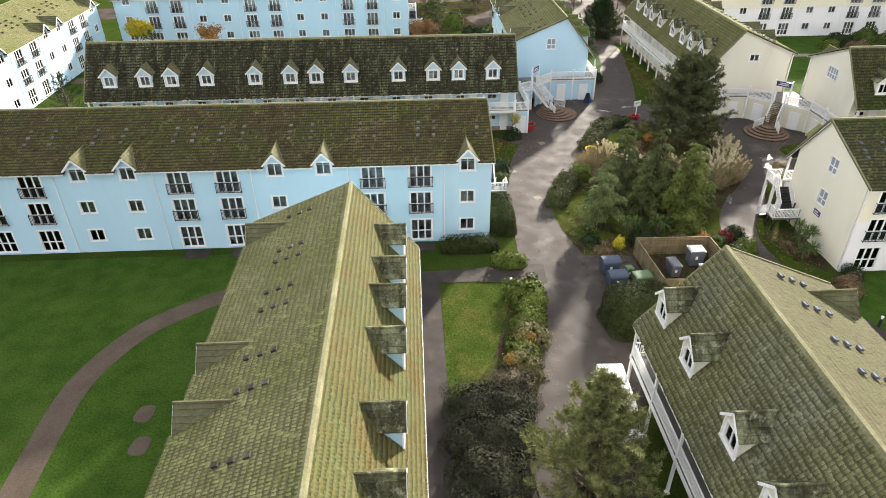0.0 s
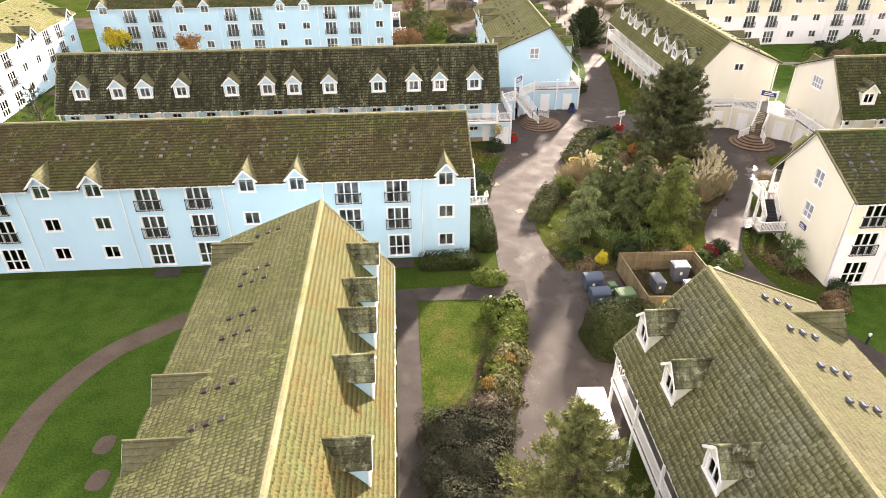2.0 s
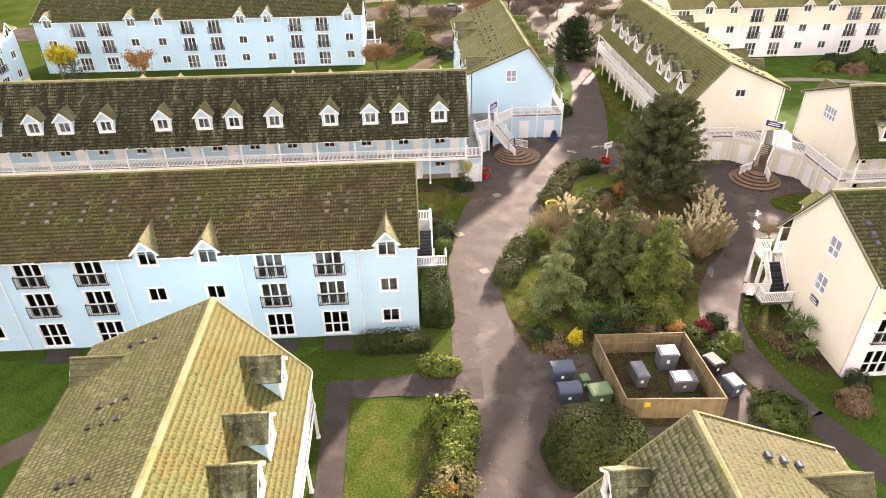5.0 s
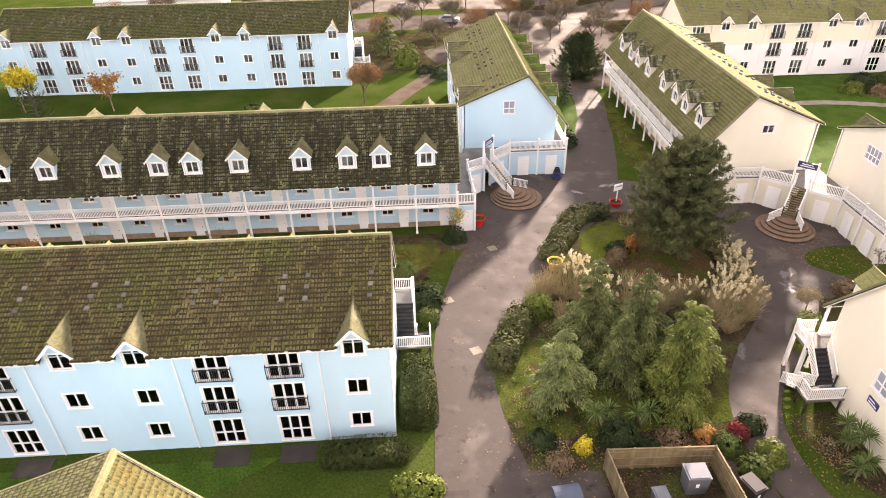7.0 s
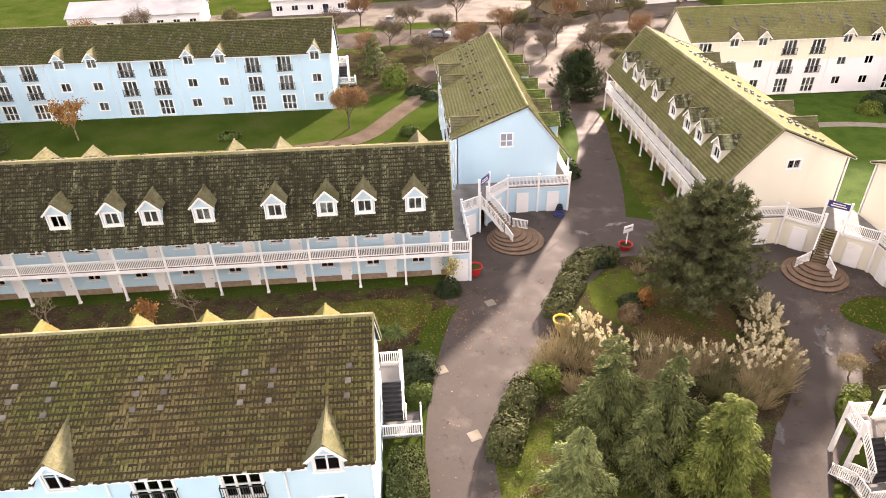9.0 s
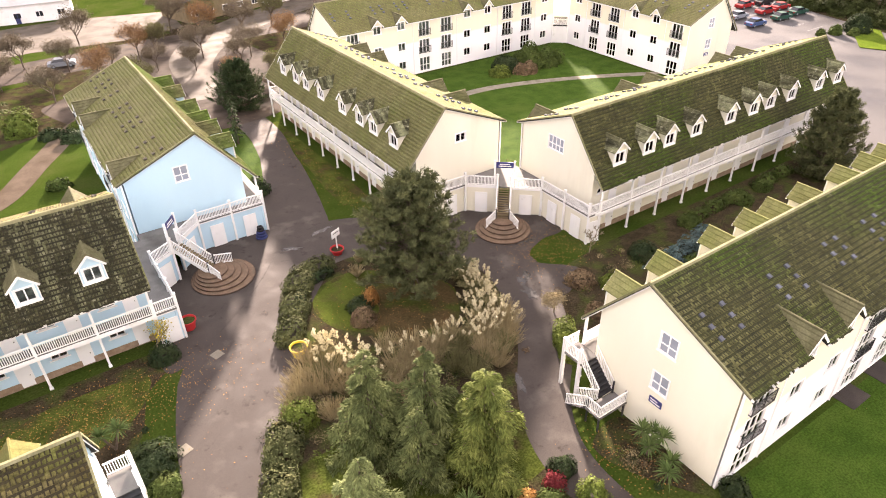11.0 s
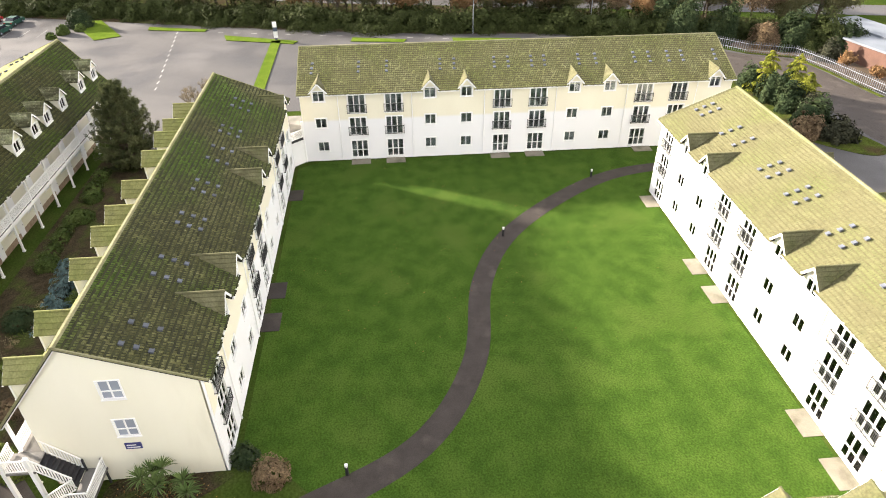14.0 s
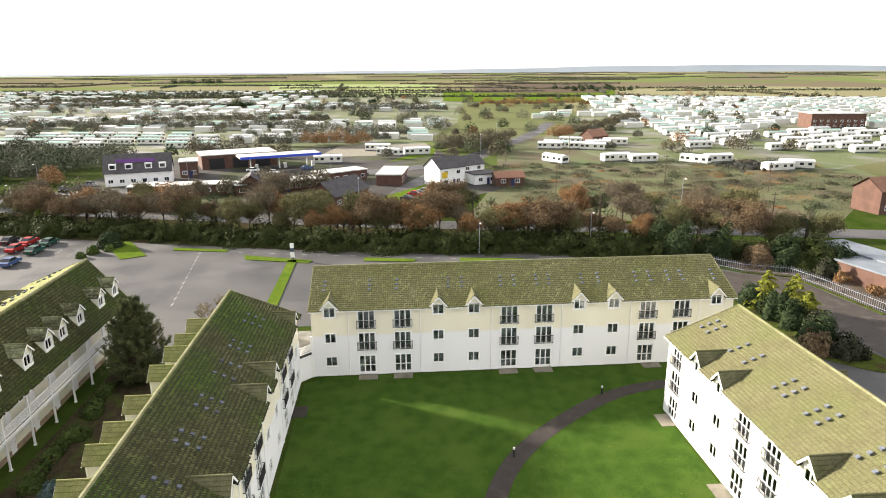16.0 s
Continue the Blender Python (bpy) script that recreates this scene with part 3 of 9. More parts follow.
def window_meshes(kind):
    """Frame and panes of a window that faces -y, its sill's middle at the origin. Returns frame data and a list of (pane data, place)."""
    spec = {"small": (1.24, 1.15, [0.5], [1.0]), "french": (1.86, 2.1, [1 / 3, 2 / 3], [0.44]), "gable": (1.2, 1.4, [0.5], [0.42]), "pair": (2.0, 1.35, [0.25, 0.5, 0.75], [0.42]),
            "low": (1.15, 0.85, [0.5], [1.0]), "high": (1.1, 0.55, [0.5], [1.0]), "dormer": (1.1, 1.05, [0.5], [1.0]), "long": (1.1, 1.1, [0.5], [1.0])}[kind]
    w, h, xs, zs = spec
    xs, zs = [0, *xs, 1], sorted({0, *zs, 1})
    trim = 0.11 if kind not in ("gable", "pair") else 0.07
    bar = 0.13 if kind == "french" else 0.09
    solid = [(-w / 2, -w / 2 + 0.06, 0, h, 0.02), (w / 2 - 0.06, w / 2, 0, h, 0.02), (-w / 2, w / 2, 0, 0.06, 0.02), (-w / 2, w / 2, h - 0.06, h, 0.02)]
    solid += [(-w / 2 + w * x - bar / 2, -w / 2 + w * x + bar / 2, 0.06, h - 0.06, 0.023) for x in xs[1:-1]]
    solid += [(-w / 2 + 0.06, w / 2 - 0.06, h * z - 0.045, h * z + 0.045, 0.026) for z in zs[1:-1]]
    if kind != "high":       # surround, proud of the wall
        solid += [(-w / 2 - trim, -w / 2, 0, h, -0.035), (w / 2, w / 2 + trim, 0, h, -0.035), (-w / 2 - trim, w / 2 + trim, h, h + trim, -0.035)]
    solid.append((-w / 2 - trim - 0.03, w / 2 + trim + 0.03, -0.08, 0, -0.07))
    frame_data = lattice(solid, 0.1).done("window", M["upvc"])
    panes = []
    glass = M["grey_panel"] if kind in ("gable", "pair") else M["glass"]
    for a, b in zip(xs, xs[1:]):
        for c, d in zip(zs, zs[1:]):
            pw, ph = (b - a) * w - 0.08, (d - c) * h - 0.08
            me = shared(("pane", round(pw, 3), round(ph, 3), glass.name), lambda: Mesh().box(-pw / 2, pw / 2, -0.006, 0.006, -ph / 2, ph / 2).done("pane", glass))
            panes.append((me, Matrix.Translation((-w / 2 + (a + b) / 2 * w, 0.06, (c + d) / 2 * h))))
    return frame_data, panes, w, h


def joined_panes(kind, panes):
    me = Mesh()
    for data, pm in panes:
        k = len(me.v)
        me.v += [tuple(pm @ v.co) for v in data.vertices]
        me.f += [tuple(k + i for i in p.vertices) for p in data.polygons]
    return me.done("glazing", panes[0][0].materials[0])


def add_window(kind, parent, m, name="window", far=False):
    frame_data, panes, w, h = shared(("window", kind), lambda: window_meshes(kind))
    win = part(name, frame_data, None, parent, m=m)
    if far:
        part("glazing", shared(("glazing", kind), lambda: joined_panes(kind, panes)), None, win)
        return win
    for data, pm in panes:
        part("pane", data, None, win, m=pm)
    return win


def juliet_mesh():
    solid = [(-1.1, 1.1, 0.055, 0.105, -0.22), (-1.1, 1.1, 0.975, 1.03, -0.22)] + [(x - 0.025, x + 0.025, 0.02, 1.03, -0.22) for x in (-1.075, 0.0, 1.075)]
    solid += [(x - 0.011, x + 0.011, 0.08, 1.0, -0.205) for x in (-1.08 + i * 0.12 for i in range(1, 18)) if abs(x) > 0.03]
    me = lattice(solid, -0.18, True)
    for z in (0.08, 1.0):
        for x in (-1.075, 1.075):
            me.bar((x, -0.2, z), (x, 0.02, z), 0.045)
    return me.done("balcony_rail", M["iron"])


def rail_mesh(length):
    """A white balustrade bay along x, from z 0 (deck) up."""
    n = max(2, int(length / 0.135))
    solid = [(0, length, 0.93, 1.02, -0.05), (0, length, 0.08, 0.15, -0.035)]
    solid += [((i + 0.5) * length / n - 0.026, (i + 0.5) * length / n + 0.026, 0.15, 0.93, -0.02) for i in range(n)]
    return lattice(solid, 0.025, True)


def add_rail(parent, a, b, name="railing"):
    """A balustrade between two deck points, level or down a flight."""
    a, b = Vector(a), Vector(b)
    d = b - a
    flat = math.hypot(d.x, d.y)
    me = shared(("rail", round(flat, 1)), lambda: rail_mesh(round(flat, 1)).done("railing", M["white"]))
    shear = Matrix.Identity(4)
    shear[2][0] = d.z / flat
    turn = Matrix.Rotation(math.atan2(d.y, d.x), 4, "Z")
    ob = part(name, me, None, parent)
    mm = Matrix.Translation(a) @ turn
    if abs(d.z) > 1e-4:
        # a sloped bay is built on its own, since a shear is no pose
        s = rail_mesh(flat)
        s.v = [(x, y, z + x * d.z / flat) for x, y, z in s.v]
        ob.data = s.done("railing", M["white"])
    ob.matrix_basis = mm
    return ob


TILE_PROFILE = [(0.0, 0.0), (0.46, 0.003), (0.64, 0.036), (0.95, -0.004)]


def tile_field(name, length, slope_len, near, material, keep=None, seed=1, w=0.205, e=0.35, spare=None, relief=1.0):
    """Overlapping roof tiles: x along the eave, y up the slope, z out of it. Each has a flat pan, a raised roll and a lower edge."""
    rng = np.random.default_rng(seed)
    cols, rows = int(round(length / w)), int(round(slope_len / e))
    w, e = length / cols, slope_len / rows
    cx, ry = np.meshgrid(np.arange(cols) * w, np.arange(rows) * e)
    cx, ry = cx.ravel(), ry.ravel()
    ok = keep(cx + w / 2, ry + e / 2)
    cx, ry = cx[ok], ry[ok]
    mine = ~spare(cx + w / 2, ry + e / 2)
    n = len(cx)
    prof = TILE_PROFILE
    k = len(prof)
    lift = rng.normal(0, 0.006, n)
    tilt = rng.normal(0, 0.008, n)
    slide = rng.normal(0, 0.008, n)
    V = np.zeros((n, 3 * k, 3))
    for j, (px, pz) in enumerate(prof):
        x = cx + px * w
        t = tilt * (px - 0.5)
        V[:, j] = np.stack([x, ry + slide + 0.03, 0.0 * x - 0.01], -1)              # foot of the lower edge
        V[:, k + j] = np.stack([x, ry + slide - 0.035, (0.06 + pz) * relief + lift + t], -1)             # lower edge
        V[:, 2 * k + j] = np.stack([x, ry + e + 0.02, 0.012 + pz * 0.9 * relief + lift * 0.3 + t * 0.3], -1)  # upper end
    Q = []
    for j in range(k - 1):
        Q.append([j, j + 1, k + j + 1, k + j])
        Q.append([k + j, k + j + 1, 2 * k + j + 1, 2 * k + j])
    Q = np.array(Q)
    quads = (np.arange(n)[mine][:, None, None] * 3 * k + Q[None]).reshape(-1, 4)
    # moss in the joints: a ragged bead under each lower edge and along each side
    J = np.zeros((n, 8, 3))
    wide = 0.04 if relief > 0.9 else 0.0
    d0, d1 = rng.uniform(0.05, 0.13, n) + wide, rng.uniform(0.05, 0.13, n) + wide
    xa, xb = cx - 0.01, cx + w * 0.98
    up = 0.006 + 0.06 * relief
    J[:, 0] = np.stack([xa, ry - 0.03, np.full(n, up)], -1)
    J[:, 1] = np.stack([xb, ry - 0.03, np.full(n, up + 0.012)], -1)
    J[:, 2] = np.stack([xb, ry - 0.03 - d0, np.full(n, 0.006 + 0.06 * relief)], -1)
    J[:, 3] = np.stack([xa, ry - 0.03 - d1, np.full(n, 0.052 * relief)], -1)
    g = rng.uniform(0.008, 0.028, n) + wide * 0.8
    J[:, 4] = np.stack([cx + 0.93 * w, ry, np.full(n, 0.004 + 0.06 * relief)], -1)
    J[:, 5] = np.stack([cx + 0.97 * w + g, ry, np.full(n, 0.008 + 0.06 * relief)], -1)
    J[:, 6] = np.stack([cx + 0.97 * w + g * 0.6, ry + e, np.full(n, 0.03)], -1)
    J[:, 7] = np.stack([cx + 0.93 * w, ry + e, np.full(n, 0.03)], -1)
    jq = (np.arange(n)[:, None, None] * 8 + np.array([[3, 2, 1, 0], [4, 5, 6, 7]])[None])[rng.uniform(0, 1, n) < 0.9].reshape(-1, 4)
    joints = raw_mesh("joint_moss", J.reshape(-1, 3), jq, M["joint_" + material.name.split("_")[0] if "joint_" + material.name.split("_")[0] in M else "joint_olive"])
    return raw_mesh(name, V.reshape(-1, 3), quads, material), joints, w, e


def single_tile(w, e, material, relief=1.0):
    me, k = Mesh(), len(TILE_PROFILE)
    me.v = [(x * w, 0.03, -0.01) for x, z in TILE_PROFILE] + [(x * w, -0.035, (0.06 + z) * relief) for x, z in TILE_PROFILE] + [(x * w, e + 0.02, 0.012 + z * 0.9 * relief) for x, z in TILE_PROFILE]
    me.f = [(r * k + j, r * k + j + 1, (r + 1) * k + j + 1, (r + 1) * k + j) for r in (0, 1) for j in range(k - 1)]
    return me.done("roof_tile", material)


def slope_matrix(side, length):
    """Local frame of a slope: x along the eave, y up towards the ridge, z out."""
    if side > 0:
        d = Vector((0, -GE, RIDGE_Z - roof_z(GE))).normalized()
        x = Vector((-1, 0, 0))
        o = Vector((length + 0.25, GE, roof_z(GE)))
    else:
        d = Vector((0, AE, RIDGE_Z - roof_z(-AE))).normalized()
        x = Vector((1, 0, 0))
        o = Vector((-0.25, -AE, roof_z(-AE)))
    z = x.cross(d)
    m = Matrix((x, d, z)).transposed().to_4x4()
    m.translation = o
    return m


def gablet(parent, u, roof_mat, wall_mat):
    """The small gabled half-dormer over a garden window column."""
    half, apex = 1.08, 9.3
    back = (RIDGE_Z - apex) / G_SLOPE
    ob = part("gablet", shared(("gablet", wall_mat.name), lambda: gablet_wall(wall_mat)), None, parent, m=Matrix.Translation((u, 0, 0)))
    roof = shared(("gablet_roof", roof_mat.name), lambda: gablet_roof(half, apex, back, roof_mat))
    part("gablet_roof", roof, None, ob)
    part("barge_board", shared("gablet_barge", lambda: gablet_barge(half, apex)), None, ob)


def gablet_wall(mat):
    me = Mesh()
    top, z0 = 9.22, 7.9
    w, wz = 0.62, 8.32
    for y, flip in ((GW + 0.012, 1), (GW - 0.2, -1)):
        for pts in (((-0.85, z0), (-w, z0), (-w, 8.56), (-0.85, 8.29)), ((w, z0), (0.85, z0), (0.85, 8.29), (w, 8.56)),
                    ((-w, wz), (w, wz), (w, 8.56), (0, top), (-w, 8.56))):
            p = [(x, y, z) for x, z in pts]
            me.quad(*(p if flip < 0 else reversed(p)))
    for a, b in (((-w, z0), (-w, wz)), ((-w, wz), (w, wz)), ((w, wz), (w, z0))):
        me.quad((a[0], GW + 0.012, a[1]), (b[0], GW + 0.012, b[1]), (b[0], GW - 0.2, b[1]), (a[0], GW - 0.2, a[1]))
    # cheeks
    for s in (-1, 1):
        me.quad((s * 0.85, GW + 0.012, z0), (s * 0.85, GW + 0.012, 8.29), (s * 0.85, 6.3, 8.5), (s * 0.85, 6.3, z0))
    return me.done("gablet", mat)


def gablet_roof(half, apex, back, mat):
    me = Mesh()
    low = apex - 1.17
    front = GW + 0.32
    v_low = (RIDGE_Z - low) / G_SLOPE
    for s in (-1, 1):
        rows = 5
        for i in range(rows):
            t0, t1 = i / rows, (i + 1) / rows
            a0, a1 = Vector((s * half * (1 - t0), 0, low + 1.17 * t0)), Vector((s * half * (1 - t1), 0, low + 1.17 * t1))
            lift = Vector((s * 0.03, 0, 0.03))
            b0, b1 = v_low + (back - v_low) * t0, v_low + (back - v_low) * t1
            cols = 7
            for c in range(cols):
                f0, f1 = c / cols, (c + 1) / cols
                y00, y01 = front + (b0 - front) * f0, front + (b0 - front) * f1
                y10, y11 = front + (b1 - front) * f0, front + (b1 - front) * f1
                up = Vector((0, 0, 0.05 + 0.008 * (c % 2)))
                me.quad((a0 + lift + up + Vector((0, y00, 0))), (a0 + lift + up + Vector((0, y01, 0))), (a1 + up + Vector((0, y11, 0))), (a1 + up + Vector((0, y10, 0))))
                me.quad((a0 + Vector((0, y00, 0))), (a0 + Vector((0, y01, 0))), (a0 + lift + up + Vector((0, y01, 0))), (a0 + lift + up + Vector((0, y00, 0))))
        me.quad((s * half, front, low), (0, front, apex), (0, front, apex + 0.08), (s * (half + 0.03), front, low + 0.08))
        me.quad((s * half, front, low - 0.02), (0, front, apex - 0.02), (0, back, apex - 0.02), (s * half, v_low, low - 0.02))
    me.tube((0, front + 0.02, apex + 0.06), (0, back - 0.25, apex + 0.06), 0.09, 0.09, 6)
    return me.done("gablet_roof", mat)


def gablet_barge(half, apex):
    me = Mesh()
    for s in (-1, 1):
        me.bar((s * half, GW + 0.33, apex - 1.24), (0, GW + 0.33, apex - 0.07), 0.03, 0.16)
    return me.done("barge_board", M["white"])


def dormer_data(wall_mat):
    """Walls of a dormer on the access slope."""
    me = Mesh()
    f, half, eave, apex = -3.6, 0.78, 8.3, 9.08
    base = roof_z(f) - 0.05
    w, w0, w1 = 0.55, base + 0.22, base + 1.27
    for pts in (((-half, base), (half, base), (half, w0), (-half, w0)), ((-half, w0), (-w, w0), (-w, w1), (-half, w1)), ((w, w0), (half, w0), (half, w1), (w, w1)),
                ((-half, w1), (half, w1), (half, eave), (0, apex), (-half, eave))):
        for y, flip in ((f, 1), (f + 0.12, -1)):
            p = [(x, y, z) for x, z in pts]
            me.quad(*(p if flip > 0 else reversed(p)))
    for a, b in (((-w, w0), (w, w0)), ((w, w0), (w, w1)), ((w, w1), (-w, w1)), ((-w, w1), (-w, w0))):
        me.quad((a[0], f, a[1]), (b[0], f, b[1]), (b[0], f + 0.12, b[1]), (a[0], f + 0.12, a[1]))
    yb = -(RIDGE_Z - eave) / A_SLOPE + 0.1
    for s in (-1, 1):
        me.quad((s * half, f, base), (s * half, f, eave), (s * half, yb, eave))
        me.quad((s * (half - 0.1), f, base), (s * (half - 0.1), f, eave), (s * (half - 0.1), yb, eave))
    return me.done("dormer", wall_mat), w0


def dormer_roof(mat):
    me = Mesh()
    f, half, eave, apex = -3.6 - 0.22, 0.78 + 0.22, 8.1, 9.12
    for s in (-1, 1):
        rows, cols = 4, 6
        for i in range(rows):
            t0, t1 = i / rows, (i + 1) / rows
            z0, z1 = eave + (apex - eave) * t0, eave + (apex - eave) * t1
            x0, x1 = s * half * (1 - t0), s * half * (1 - t1)
            b0, b1 = -(RIDGE_Z - z0) / A_SLOPE + 0.05, -(RIDGE_Z - z1) / A_SLOPE + 0.05
            for c in range(cols):
                y = [f + (b - f) * k / cols for b in (b0, b1) for k in (c, c + 1)]
                up = 0.05 + 0.008 * (c % 2)
                me.quad((x0 + s * 0.03, y[0], z0 + up + 0.02), (x0 + s * 0.03, y[1], z0 + up + 0.02), (x1, y[3], z1 + up), (x1, y[2], z1 + up))
                me.quad((x0, y[0], z0), (x0, y[1], z0), (x0 + s * 0.03, y[1], z0 + up + 0.02), (x0 + s * 0.03, y[0], z0 + up + 0.02))
        me.quad((s * half, f, eave), (0, f, apex), (0, f, apex + 0.07), (s * half, f, eave + 0.07))
        me.quad((s * half, f, eave), (0, f, apex), (0, -(RIDGE_Z - apex) / A_SLOPE, apex), (s * half, -(RIDGE_Z - eave) / A_SLOPE, eave))
    me.tube((0, f - 0.02, apex + 0.05), (0, -(RIDGE_Z - apex) / A_SLOPE + 0.2, apex + 0.05), 0.085, 0.085, 6)
    return me.done("dormer_roof", mat)


def dormer_barge():
    me = Mesh()
    for s in (-1, 1):
        me.bar((s * 1.0, -3.83, 8.04), (0, -3.83, 9.03), 0.03, 0.15)
        me.bar((s * 0.8, -3.62, 6.75), (s * 0.8, -3.62, 8.2), 0.06, 0.1)
    me.bar((-0.85, -3.64, 6.8), (0.85, -3.64, 6.8), 0.1, 0.14)
    return me.done("barge_board", M["white"])


def end_stair(parent, sign, length):
    """The outside stair at a gable end: upper deck, a flight along the gable, a landing, and a second flight back."""
    X = lambda d: -d if sign < 0 else length + d
    st = part("stair_landing", Mesh().box(min(X(0.02), X(1.5)), max(X(0.02), X(1.5)), -4.9, -3.1, DECK_Z - 0.15, DECK_Z), M["deck"], parent, "outside stair with white rails and dark treads")
    part("half_landing", Mesh().box(min(X(0.05), X(2.6)), max(X(0.05), X(2.6)), -1.35, -0.1, 1.15, 1.28), M["deck"], st)
    steps, n1, n2 = Mesh(), 8, 7
    for i in range(n1):
        z, y = DECK_Z - (i + 1) * (DECK_Z - 1.28) / (n1 + 1), -3.1 + i * 1.75 / n1
        steps.box(min(X(0.1), X(1.4)), max(X(0.1), X(1.4)), y, y + 1.75 / n1 + 0.04, z - 0.05, z)
        steps.box(min(X(0.1), X(1.4)), max(X(0.1), X(1.4)), y, y + 0.02, z - 0.0, z + 0.16)
    part("stair_treads", steps, M["iron"], st)
    low = Mesh()
    for i in range(n2):
        z, y = 1.28 - (i + 1) * 1.28 / (n2 + 1), -1.35 - (i + 1) * 1.8 / n2
        low.box(min(X(1.6), X(2.55)), max(X(1.6), X(2.55)), y, y + 1.8 / n2 + 0.04, z - 0.05, z)
    part("stair_treads", low, M["iron"], st)
    for d, y in ((1.42, -4.8), (1.42, -3.3)):
        part("stair_post", Mesh().box(min(X(d - 0.11), X(d + 0.11)), max(X(d - 0.11), X(d + 0.11)), y - 0.11, y + 0.11, 0, RAIL_Z + 0.12), M["white"], st)
    for d, y in ((0.2, -0.2), (2.5, -0.2), (2.5, -1.25), (0.2, -1.25)):
        part("stair_leg", Mesh().box(min(X(d - 0.05), X(d + 0.05)), max(X(d - 0.05), X(d + 0.05)), y - 0.05, y + 0.05, 0, 2.3), M["iron"], st)
    for a, b in (((X(1.45), -4.85, DECK_Z), (X(1.45), -3.1, DECK_Z)), ((X(0.05), -4.85, DECK_Z), (X(1.45), -4.85, DECK_Z)),
                 ((X(1.45), -3.1, DECK_Z), (X(1.45), -1.35, 1.28)), ((X(0.1), -3.1, DECK_Z), (X(0.1), -1.35, 1.28)),
                 ((X(0.1), -0.14, 1.28), (X(2.55), -0.14, 1.28)), ((X(2.55), -0.14, 1.28), (X(2.55), -1.35, 1.28)),
                 ((X(2.55), -1.35, 1.28), (X(2.55), -3.15, 0.0)), ((X(1.58), -1.35, 1.28), (X(1.58), -3.15, 0.0))):
        add_rail(st, a, b)


